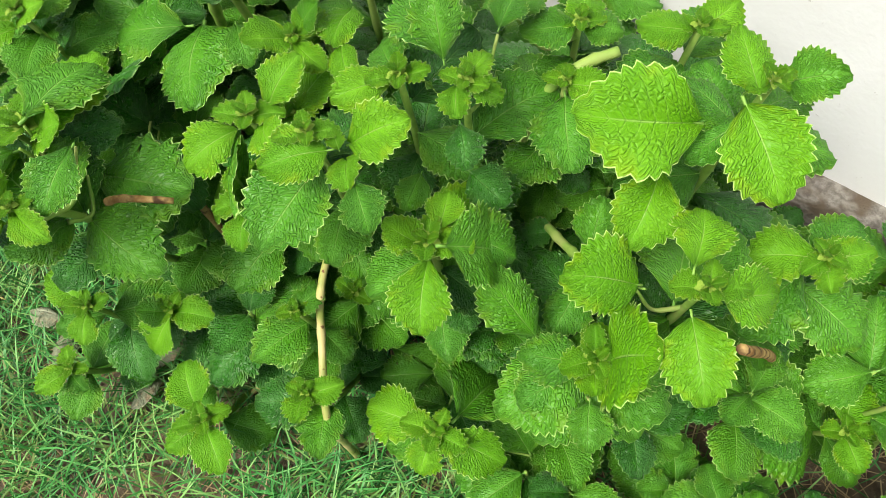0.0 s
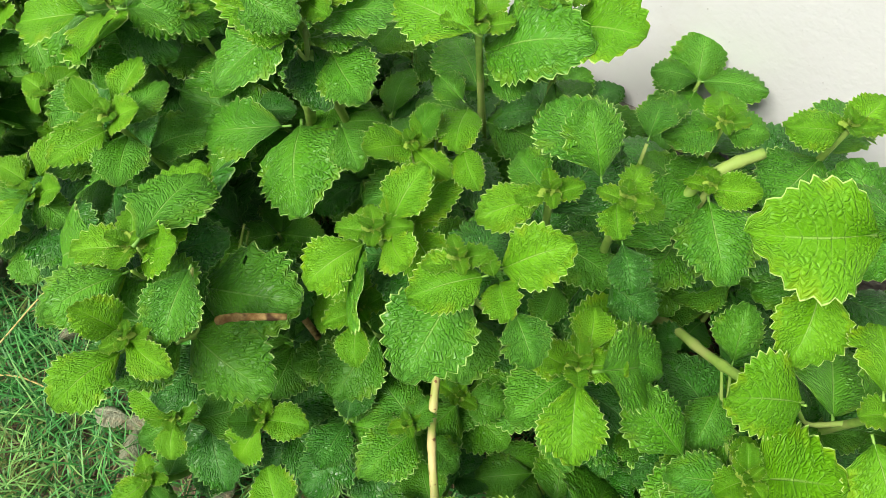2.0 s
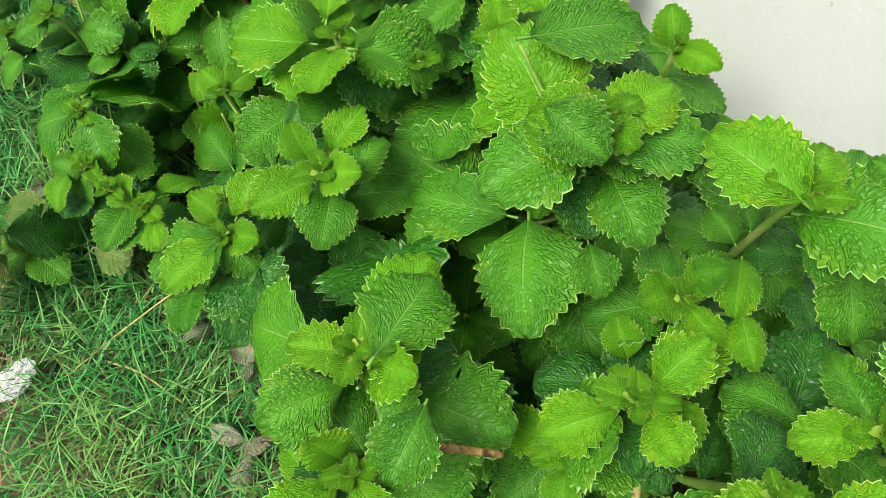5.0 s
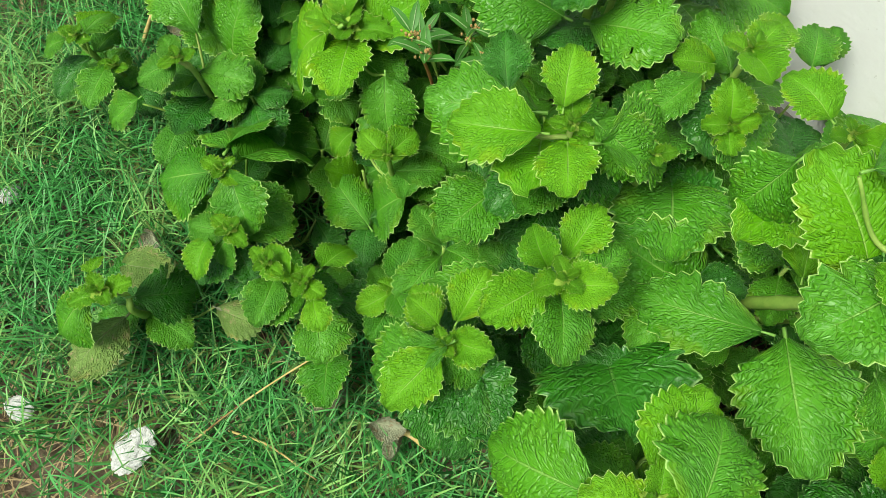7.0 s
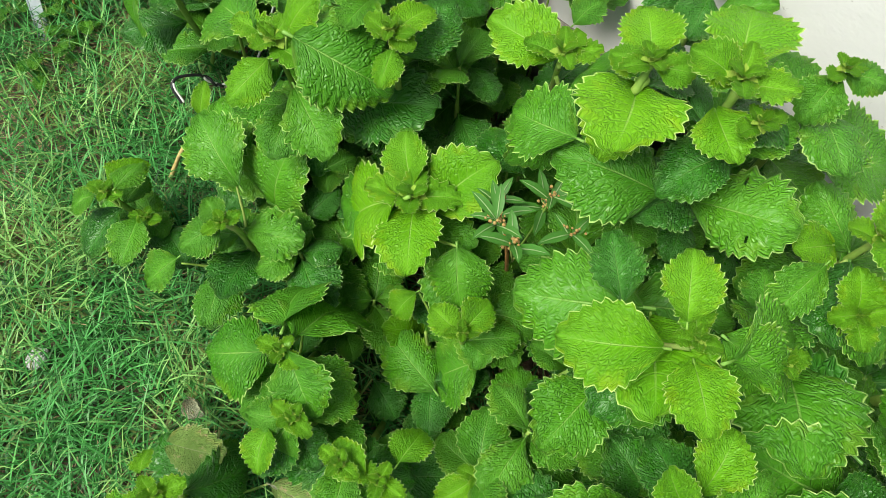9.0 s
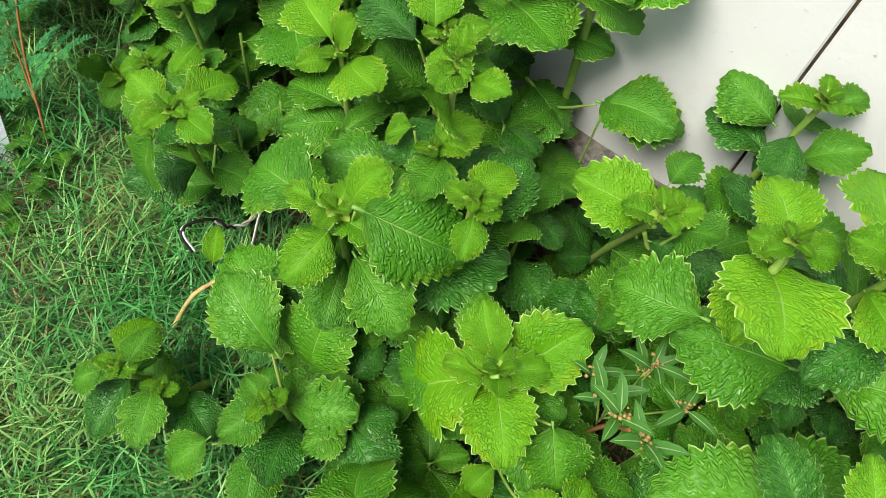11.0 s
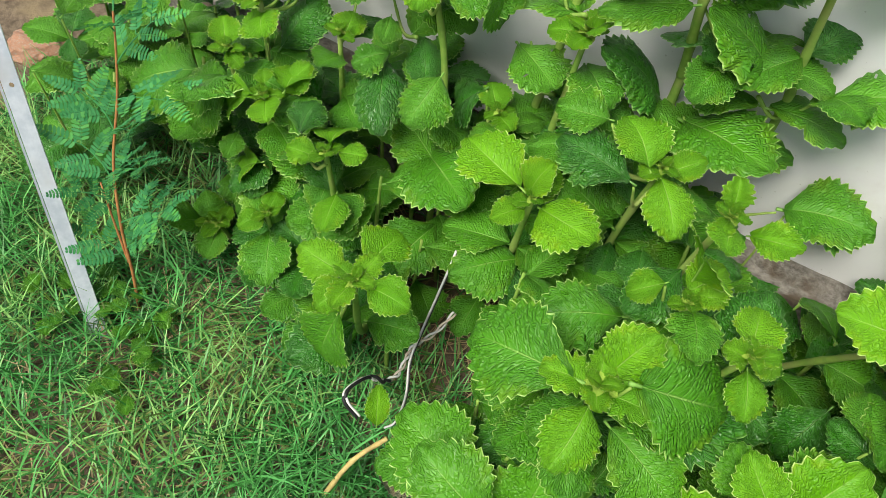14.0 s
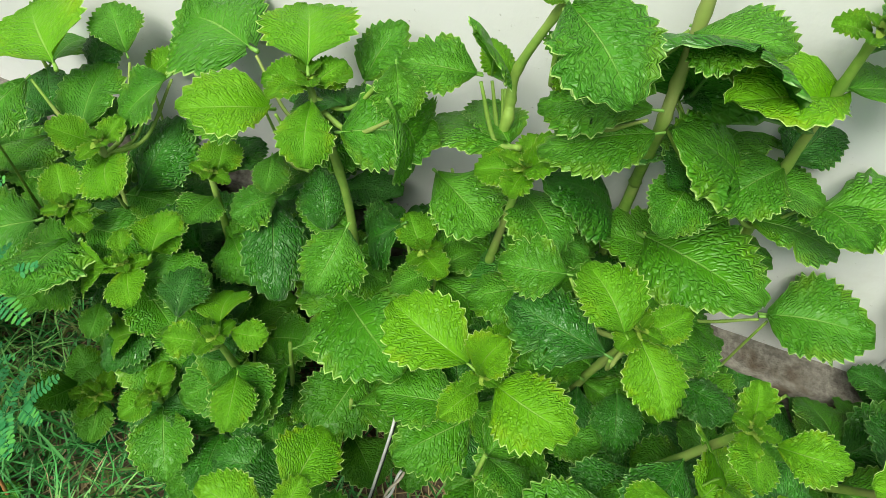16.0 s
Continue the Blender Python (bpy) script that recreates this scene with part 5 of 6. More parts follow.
shoot(herb, [(-0.391, 0.199, 0.000), (-0.376, 0.115, 0.106), (-0.371, 0.087, 0.211)], 0.0044, [
    (-0.371, 0.087, 0.211, 24, 9, 12, 0.048, 0.037, "y"),
    (-0.371, 0.087, 0.211, -115, 55, -34, 0.040, 0.031, "g"),
    (-0.371, 0.087, 0.211, -107, -49, -16, 0.070, 0.046, "y")], 0.031, True)
shoot(herb, [(-0.384, 0.488, 0.000), (-0.342, 0.346, 0.222), (-0.328, 0.298, 0.444)], 0.0044, [
    (-0.331, 0.301, 0.441, -106, 35, -15, 0.047, 0.037, "y"),
    (-0.328, 0.298, 0.444, 89, 13, 10, 0.037, 0.031, "y"),
    (-0.328, 0.298, 0.444, -12, 8, 22, 0.042, 0.024, "y"),
    (-0.325, 0.276, 0.351, 156, 29, -15, 0.037, 0.034, "y"),
    (-0.333, 0.312, 0.441, 38, 58, 29, 0.034, 0.028, "g")], 0.018, True)
shoot(herb, [(-0.377, 0.449, 0.000), (-0.318, 0.300, 0.207), (-0.299, 0.251, 0.414)], 0.0044, [
    (-0.299, 0.251, 0.414, 88, 17, -3, 0.065, 0.047, "y"),
    (-0.296, 0.253, 0.413, -27, -2, 15, 0.047, 0.043, "y")], 0.033, True)
shoot(herb, [(-0.377, 0.335, 0.000), (-0.327, 0.230, 0.177), (-0.310, 0.194, 0.354)], 0.0044, [
    (-0.310, 0.194, 0.354, 152, 11, -8, 0.042, 0.037, "y"),
    (-0.310, 0.194, 0.354, -161, -35, -22, 0.071, 0.041, "y"),
    (-0.305, 0.186, 0.353, -58, 3, 18, 0.037, 0.030, "y"),
    (-0.320, 0.198, 0.353, -8, 80, 46, 0.090, 0.076, "g")], 0.031, True)
shoot(herb, [(-0.367, 0.555, 0.000), (-0.295, 0.445, 0.263), (-0.271, 0.408, 0.526)], 0.0044, [
    (-0.271, 0.408, 0.526, -176, 5, -20, 0.033, 0.030, "g"),
    (-0.271, 0.408, 0.526, 76, 15, 11, 0.022, 0.020, "y"),
    (-0.268, 0.417, 0.501, -17, 33, 28, 0.075, 0.062, "y")], 0.018, True)
shoot(herb, [(-0.361, 0.433, 0.000), (-0.318, 0.276, 0.222), (-0.304, 0.224, 0.444)], 0.0044, [
    (-0.306, 0.217, 0.440, -115, -14, -17, 0.056, 0.045, "y"),
    (-0.301, 0.238, 0.442, 86, 33, 0, 0.049, 0.039, "y"),
    (-0.304, 0.224, 0.444, 165, 2, -14, 0.025, 0.023, "y"),
    (-0.294, 0.230, 0.441, -37, 36, 34, 0.044, 0.035, "y")], 0.028, True)
shoot(herb, [(-0.332, 0.102, 0.000), (-0.313, 0.042, 0.057), (-0.306, 0.022, 0.115)], 0.0044, [
    (-0.315, 0.024, 0.115, 151, 5, -12, 0.064, 0.055, "y"),
    (-0.306, 0.022, 0.115, -103, 3, -5, 0.047, 0.043, "y"),
    (-0.306, 0.022, 0.115, -28, -7, 7, 0.060, 0.046, "y")], 0.032, True)
herb = plant(-0.258, 0.400, "bushy bright green borage plant growing from the soil by the wall")
shoot(herb, [(-0.326, 0.328, 0.412), (-0.310, 0.324, 0.402), (-0.295, 0.319, 0.441)], 0.0019, [
    (-0.295, 0.319, 0.445, -40, 5, 13, 0.040, 0.026, "y")], 0.018, False)
shoot(herb, [(-0.308, 0.425, 0.000), (-0.246, 0.270, 0.250), (-0.225, 0.218, 0.499)], 0.0044, [
    (-0.206, 0.221, 0.496, -128, 0, -18, 0.050, 0.040, "y"),
    (-0.203, 0.231, 0.491, 37, 36, 26, 0.051, 0.041, "y"),
    (-0.202, 0.223, 0.495, 150, 33, -15, 0.015, 0.014, "y"),
    (-0.199, 0.225, 0.485, -51, 30, 28, 0.030, 0.027, "y")], 0.022, True)
shoot(herb, [(-0.301, 0.528, 0.000), (-0.228, 0.347, 0.250), (-0.204, 0.287, 0.501)], 0.0044, [
    (-0.204, 0.287, 0.501, -127, -1, -21, 0.048, 0.032, "y"),
    (-0.204, 0.287, 0.501, 147, -17, -19, 0.053, 0.031, "g"),
    (-0.184, 0.278, 0.413, -78, -11, -3, 0.033, 0.030, "g")], 0.023, True)
shoot(herb, [(-0.294, 0.284, 0.000), (-0.249, 0.184, 0.147), (-0.234, 0.151, 0.294)], 0.0044, [
    (-0.234, 0.151, 0.294, -144, -4, -19, 0.019, 0.017, "g"),
    (-0.234, 0.151, 0.294, 84, 12, 3, 0.030, 0.027, "g")], 0.018, True)
shoot(herb, [(-0.262, 0.519, 0.000), (-0.187, 0.358, 0.255), (-0.162, 0.304, 0.510)], 0.0044, [
    (-0.162, 0.304, 0.510, 95, 8, 6, 0.030, 0.020, "y"),
    (-0.162, 0.304, 0.510, 28, -17, 19, 0.028, 0.021, "y"),
    (-0.182, 0.308, 0.517, 152, 14, -11, 0.060, 0.056, "g"),
    (-0.166, 0.301, 0.510, -53, -17, 9, 0.024, 0.022, "y"),
    (-0.151, 0.284, 0.501, -47, -13, 12, 0.032, 0.029, "d"),
    (-0.148, 0.311, 0.421, -26, -48, 18, 0.048, 0.044, "d"),
    (-0.180, 0.306, 0.514, 142, 46, -19, 0.049, 0.039, "g"),
    (-0.152, 0.294, 0.426, -7, -5, 22, 0.040, 0.037, "d")], 0.018, True)
shoot(herb, [(-0.258, 0.319, 0.000), (-0.235, 0.236, 0.118), (-0.227, 0.208, 0.237)], 0.0044, [
    (-0.227, 0.208, 0.237, 21, -5, 20, 0.047, 0.043, "g"),
    (-0.227, 0.208, 0.237, -172, 7, -15, 0.022, 0.020, "g"),
    (-0.199, 0.208, 0.121, 11, -15, 17, 0.080, 0.048, "g")], 0.021, True)
shoot(herb, [(-0.244, 0.231, 0.000), (-0.197, 0.135, 0.143), (-0.182, 0.103, 0.286)], 0.0044, [
    (-0.182, 0.103, 0.286, 173, 7, -12, 0.017, 0.016, "y"),
    (-0.182, 0.103, 0.286, 47, 17, 14, 0.035, 0.026, "y"),
    (-0.182, 0.103, 0.286, -61, 21, 7, 0.030, 0.026, "y")], 0.018, True)
shoot(herb, [(-0.227, 0.224, 0.456), (-0.204, 0.218, 0.450), (-0.181, 0.212, 0.491)], 0.0019, [
    (-0.181, 0.212, 0.495, -36, -12, 11, 0.036, 0.033, "g")], 0.018, False)
shoot(herb, [(-0.213, 0.555, 0.000), (-0.160, 0.453, 0.236), (-0.143, 0.419, 0.473)], 0.0044, [
    (-0.143, 0.419, 0.473, -125, 14, -22, 0.047, 0.034, "g"),
    (-0.143, 0.419, 0.473, 116, 2, -3, 0.034, 0.032, "y"),
    (-0.143, 0.419, 0.473, 24, 1, 21, 0.033, 0.030, "g")], 0.020, True)
shoot(herb, [(-0.206, 0.432, 0.000), (-0.155, 0.279, 0.213), (-0.138, 0.228, 0.426)], 0.0044, [
    (-0.142, 0.226, 0.423, -152, 49, -40, 0.038, 0.030, "y"),
    (-0.138, 0.228, 0.426, 94, -16, -2, 0.075, 0.044, "y"),
    (-0.134, 0.223, 0.422, -60, -16, 2, 0.057, 0.046, "y"),
    (-0.125, 0.225, 0.446, 55, -39, 23, 0.078, 0.062, "g"),
    (-0.136, 0.237, 0.431, 114, 17, -3, 0.033, 0.030, "y"),
    (-0.133, 0.219, 0.421, -37, -45, 23, 0.032, 0.027, "y")], 0.033, True)
shoot(herb, [(-0.138, 0.228, 0.414), (-0.133, 0.238, 0.393), (-0.129, 0.248, 0.421)], 0.0019, [
    (-0.129, 0.248, 0.427, 27, -33, 29, 0.056, 0.047, "g")], 0.020, False)
shoot(herb, [(-0.199, 0.555, 0.000), (-0.145, 0.425, 0.227), (-0.128, 0.382, 0.454)], 0.0044, [
    (-0.128, 0.382, 0.454, 132, 3, -14, 0.018, 0.017, "y"),
    (-0.128, 0.382, 0.454, 12, 26, 26, 0.034, 0.029, "y"),
    (-0.126, 0.379, 0.449, -53, 1, 13, 0.066, 0.060, "g")], 0.018, True)
herb = plant(-0.118, 0.390, "sprawling green borage plant with quilted scalloped leaves")
shoot(herb, [(-0.165, 0.311, 0.466), (-0.170, 0.335, 0.458), (-0.174, 0.358, 0.498)], 0.0019, [
    (-0.174, 0.358, 0.502, 103, 16, -2, 0.032, 0.029, "g")], 0.018, False)
shoot(herb, [(-0.164, 0.555, 0.000), (-0.094, 0.490, 0.234), (-0.071, 0.469, 0.468)], 0.0044, [
    (-0.071, 0.469, 0.468, -138, 16, -23, 0.049, 0.032, "y"),
    (-0.071, 0.469, 0.468, 72, 16, 10, 0.039, 0.036, "y")], 0.022, True)
shoot(herb, [(-0.143, 0.419, 0.461), (-0.161, 0.403, 0.450), (-0.180, 0.387, 0.487)], 0.0019, [
    (-0.180, 0.387, 0.491, 66, 13, 13, 0.025, 0.023, "g")], 0.018, False)
shoot(herb, [(-0.116, 0.273, 0.000), (-0.090, 0.181, 0.118), (-0.081, 0.150, 0.236)], 0.0044, [
    (-0.087, 0.152, 0.221, -162, -10, -20, 0.072, 0.058, "y"),
    (-0.074, 0.168, 0.238, 88, -40, 6, 0.098, 0.078, "g"),
    (-0.081, 0.150, 0.236, 16, -23, 15, 0.074, 0.047, "y"),
    (-0.081, 0.150, 0.236, -77, -21, 0, 0.042, 0.039, "y")], 0.034, True)
shoot(herb, [(-0.089, 0.177, 0.121), (-0.047, 0.189, 0.102), (-0.005, 0.202, 0.131)], 0.0019, [
    (-0.005, 0.202, 0.137, 163, 41, -27, 0.071, 0.059, "g")], 0.020, False)
shoot(herb, [(-0.107, 0.380, 0.223), (-0.092, 0.343, 0.145), (-0.088, 0.330, 0.338)], 0.0019, [
    (-0.088, 0.330, 0.342, -140, -8, -15, 0.028, 0.026, "d")], 0.018, False)
shoot(herb, [(-0.097, 0.204, 0.077), (-0.117, 0.210, 0.070), (-0.137, 0.216, 0.110)], 0.0019, [
    (-0.137, 0.216, 0.114, -138, 2, -19, 0.063, 0.051, "g")], 0.028, False)
shoot(herb, [(-0.096, 0.555, 0.000), (-0.027, 0.442, 0.262), (-0.004, 0.404, 0.524)], 0.0044, [
    (-0.001, 0.425, 0.506, 10, 45, 33, 0.040, 0.036, "g"),
    (-0.004, 0.390, 0.526, 136, 12, -11, 0.051, 0.032, "y"),
    (-0.028, 0.385, 0.485, -135, 20, -29, 0.092, 0.074, "y"),
    (-0.036, 0.368, 0.445, -79, -21, -1, 0.063, 0.050, "y")], 0.019, True)
shoot(herb, [(-0.053, 0.427, 0.000), (-0.014, 0.299, 0.170), (-0.001, 0.256, 0.340)], 0.0044, [
    (-0.004, 0.253, 0.338, -148, 9, -22, 0.055, 0.044, "g"),
    (-0.001, 0.256, 0.340, 36, -4, 10, 0.074, 0.043, "g"),
    (0.006, 0.265, 0.329, -15, 73, 37, 0.096, 0.086, "y"),
    (-0.001, 0.256, 0.340, 118, 6, -4, 0.032, 0.029, "y"),
    (-0.005, 0.259, 0.349, 129, 39, -9, 0.021, 0.018, "y"),
    (0.001, 0.254, 0.335, -63, 37, 27, 0.036, 0.030, "y")], 0.032, True)
herb = plant(0.001, 0.343, "bushy bright green borage plant growing from the soil by the wall")
shoot(herb, [(-0.023, 0.520, 0.000), (0.020, 0.357, 0.224), (0.034, 0.303, 0.448)], 0.0044, [
    (0.038, 0.301, 0.450, 41, -8, 21, 0.053, 0.043, "y"),
    (0.021, 0.302, 0.460, 109, -4, -4, 0.055, 0.044, "y"),
    (0.034, 0.295, 0.425, -47, -15, 18, 0.064, 0.051, "y"),
    (-0.001, 0.306, 0.391, 174, -52, -30, 0.075, 0.049, "y")], 0.028, True)
shoot(herb, [(-0.007, 0.409, 0.479), (-0.007, 0.394, 0.474), (-0.006, 0.379, 0.517)], 0.0019, [
    (-0.013, 0.387, 0.523, -31, -23, 12, 0.069, 0.058, "y")], 0.026, False)
shoot(herb, [(-0.003, 0.262, 0.307), (0.004, 0.247, 0.289), (0.012, 0.233, 0.320)], 0.0019, [
    (0.012, 0.233, 0.324, -59, -5, 11, 0.041, 0.038, "g")], 0.018, False)
shoot(herb, [(-0.003, 0.262, 0.307), (-0.025, 0.264, 0.289), (-0.047, 0.266, 0.319)], 0.0019, [
    (-0.047, 0.266, 0.323, 170, -18, -20, 0.054, 0.050, "d")], 0.024, False)
shoot(herb, [(-0.003, 0.262, 0.307), (-0.024, 0.283, 0.297), (-0.045, 0.305, 0.335)], 0.0019, [
    (-0.045, 0.305, 0.339, -86, -12, 2, 0.049, 0.041, "g")], 0.022, False)
shoot(herb, [(-0.001, 0.256, 0.328), (-0.025, 0.287, 0.321), (-0.050, 0.317, 0.361)], 0.0019, [
    (-0.050, 0.317, 0.365, 111, 42, -8, 0.048, 0.037, "g")], 0.021, False)
shoot(herb, [(-0.001, 0.256, 0.328), (-0.023, 0.249, 0.311), (-0.044, 0.241, 0.343)], 0.0019, [
    (-0.044, 0.241, 0.347, 176, 46, -21, 0.079, 0.046, "g")], 0.035, False)
shoot(herb, [(-0.001, 0.256, 0.328), (-0.027, 0.285, 0.319), (-0.054, 0.313, 0.357)], 0.0019, [
    (-0.054, 0.313, 0.361, 86, 11, -1, 0.056, 0.039, "d")], 0.025, False)
shoot(herb, [(0.028, 0.555, 0.000), (0.078, 0.444, 0.195), (0.094, 0.407, 0.390)], 0.0044, [
    (0.094, 0.407, 0.390, -151, -10, -14, 0.055, 0.051, "y"),
    (0.094, 0.407, 0.390, 42, 12, 18, 0.037, 0.034, "y"),
    (0.094, 0.407, 0.390, -48, -11, 16, 0.026, 0.024, "y")], 0.024, True)
shoot(herb, [(0.031, 0.317, 0.380), (0.013, 0.309, 0.362), (-0.004, 0.301, 0.393)], 0.0019, [
    (-0.003, 0.305, 0.396, -136, 31, -32, 0.068, 0.060, "y")], 0.023, False)
herb = plant(0.205, 0.437, "sprawling green borage plant with quilted scalloped leaves")
shoot(herb, [(0.190, 0.476, 0.000), (0.214, 0.413, 0.089), (0.221, 0.392, 0.179)], 0.0044, [
    (0.221, 0.392, 0.179, 103, 8, -3, 0.060, 0.049, "y"),
    (0.221, 0.392, 0.179, -41, -1, 20, 0.039, 0.036, "y"),
    (0.211, 0.407, 0.125, -126, 40, -24, 0.116, 0.097, "g")], 0.026, True)

# ---- lower side shoots that fill the plants between the tall ones ----
def edge(x):
    """Where the plants end towards the lawn."""
    return float(np.interp(x, (-1.95, -1.67, -1.53, -1.41, -1.3, -1.19, -1.0, -0.84, -0.66, -0.5, -0.33, 0.4), (0.45, 0.42, 0.40, 0.33, 0.27, 0.22, 0.17, 0.17, 0.17, 0.13, 0.15, 0.12)))


def side_shoots(step, seed):
    """Older shoots between the tall ones, some way below the canopy round them."""
    rnd = random.Random(seed)
    tips = list(TIPS)
    x = -1.93
    while x < 0.40:
        y = edge(x) + rnd.uniform(0, step)
        while y < 0.575:
            px, py = x + rnd.uniform(-0.4, 0.4) * step, y + rnd.uniform(-0.3, 0.3) * step
            near = sorted(((t.x - px) ** 2 + (t.y - py) ** 2, t.z) for t in tips)[:6]
            height = sum(z for d, z in near) / 6
            top = max(0.05, height * rnd.uniform(0.5, 0.8) - 0.012)
            herb = min(PLANTS, key=lambda q: abs(q.location.x - px))
            turn, rows = rnd.uniform(0, 360), []
            for j in range(4):
                size = rnd.uniform(0.05, 0.08) * (0.8 if j > 1 else 1)
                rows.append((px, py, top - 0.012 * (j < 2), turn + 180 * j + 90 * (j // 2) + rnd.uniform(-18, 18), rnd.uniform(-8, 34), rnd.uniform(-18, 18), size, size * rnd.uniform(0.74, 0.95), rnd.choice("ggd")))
            rows = [r for r in rows if not shades(middle(*r[:5], r[6]))]
            if not rows:
                y += step
                continue
            foot = (px + rnd.uniform(-0.05, 0.05), min(0.56, py + rnd.uniform(-0.03, 0.05)), 0.0)
            shoot(herb, [foot, (0.4 * foot[0] + 0.6 * px, 0.4 * foot[1] + 0.6 * py, top * 0.5), (px, py, top)], 0.0028, rows, 0.022, False, False)
            y += step
        x += step


side_shoots(0.066, 8)
older_pairs()

# ---- small things among the plants and on the lawn ----
def plain(name, colour, rough=0.6, metal=0.0):
    return rough_material(name, tuple(0.8 * c for c in colour), colour, 120, rough, 0.0004)


BLACK_WIRE = plain("black_wire_skin", (0.02, 0.02, 0.022), 0.4)
BEIGE_WIRE = plain("beige_wire_skin", (0.62, 0.54, 0.44), 0.5)
WHITE_WIRE = plain("white_wire_skin", (0.72, 0.72, 0.70), 0.4)
SHELL = rough_material("crumpled_white", (0.82, 0.82, 0.80), (0.70, 0.70, 0.68), 60, 0.7, 0.002, (0.62, 0.60, 0.55))
BRICK = rough_material("fired_clay", (0.42, 0.20, 0.12), (0.55, 0.33, 0.22), 70, 0.95, 0.003, (0.48, 0.38, 0.30))
STONE = rough_material("grey_stone", (0.16, 0.145, 0.13), (0.34, 0.32, 0.29), 70, 0.95, 0.004)
FERN = blade_material("feathery_leaflet", (0.032, 0.21, 0.060), (0.075, 0.32, 0.110), (0.11, 0.38, 0.07), 0.5)
RED_STEM = rough_material("red_brown_stem", (0.30, 0.11, 0.04), (0.40, 0.20, 0.07), 90, 0.6, 0.0005)
STRIPED = blade_material("narrow_leaf", (0.045, 0.17, 0.022), (0.07, 0.22, 0.03), (0.06, 0.20, 0.025), 0.5)
PALE_STRIPE = plain("pale_leaf_stripe", (0.26, 0.40, 0.17))
FLOWER = rough_material("small_flowers", (0.30, 0.17, 0.06), (0.45, 0.34, 0.12), 300, 0.8, 0.0008)


def tube_mesh(name, points, r0, r1, mat, steps=6, sides=8, knots=0.0):
    pts = spline(points, steps)
    last = len(pts) - 1
    return mesh_of(name, *tube(pts, [(r0 + (r1 - r0) * i / last) * (1 + knots * (i % 5 == 2)) for i in range(last + 1)], sides), mat)


def build_post():
    """A dull steel angle bar with one bolt hole, leaning a little."""
    post = tagged(new("metal_post"), "dull grey steel angle post with a bolt hole, standing in grass", "post")
    lean = Vector((-0.37, 0.35, 1)).normalized()
    side = Vector((0.75, 0.66, 0)).normalized()
    side = (side - lean * side.dot(lean)).normalized()
    post.matrix_world = Matrix.Translation((-1.669, 0.176, 0.0)) @ Matrix((side, lean.cross(side), lean)).transposed().to_4x4()
    for name, turn, width, hole in (("wide_flange", 0, 0.018, True), ("narrow_flange", -68, 0.010, False)):
        bm = bmesh.new()
        z0, z1, zh, r = -0.06, 1.15, 0.33, 0.0028
        ring = [(width * 0.5 + r * math.cos(a), zh + r * math.sin(a)) for a in (math.pi / 4 * k for k in range(8))]
        frame_pts = [(width, zh), (width, zh + 0.012), (width / 2, zh + 0.012), (0, zh + 0.012), (0, zh), (0, zh - 0.012), (width / 2, zh - 0.012), (width, zh - 0.012)]
        if hole:
            a = [bm.verts.new((x, 0, z)) for x, z in frame_pts]
            b = [bm.verts.new((x, 0, z)) for x, z in ring]
            for k in range(8):
                bm.faces.new((a[k], a[(k + 1) % 8], b[(k + 1) % 8], b[k]))
            top = [bm.verts.new((x, 0, z1)) for x in (0, width / 2, width)]
            low = [bm.verts.new((x, 0, z0)) for x in (0, width / 2, width)]
            bm.faces.new((a[3], top[0], top[1], a[2]))
            bm.faces.new((a[2], top[1], top[2], a[1]))
            bm.faces.new((low[0], a[5], a[6], low[1]))
            bm.faces.new((low[1], a[6], a[7], low[2]))
        else:
            q = [bm.verts.new(p) for p in ((0, 0, z0), (width, 0, z0), (width, 0, z1), (0, 0, z1))]
            bm.faces.new(q)
        body = bmesh.ops.extrude_face_region(bm, geom=list(bm.faces))
        bmesh.ops.translate(bm, verts=[v for v in body["geom"] if isinstance(v, bmesh.types.BMVert)], vec=(0, 0.0022, 0))
        bmesh.ops.recalc_face_normals(bm, faces=list(bm.faces))
        part(name, from_bm(name, bm, STEEL, False), post, pose(0 if hole else -0.0008, 0, 0, 0, 0, 0 if hole else 180 + turn))
    return post


build_post()


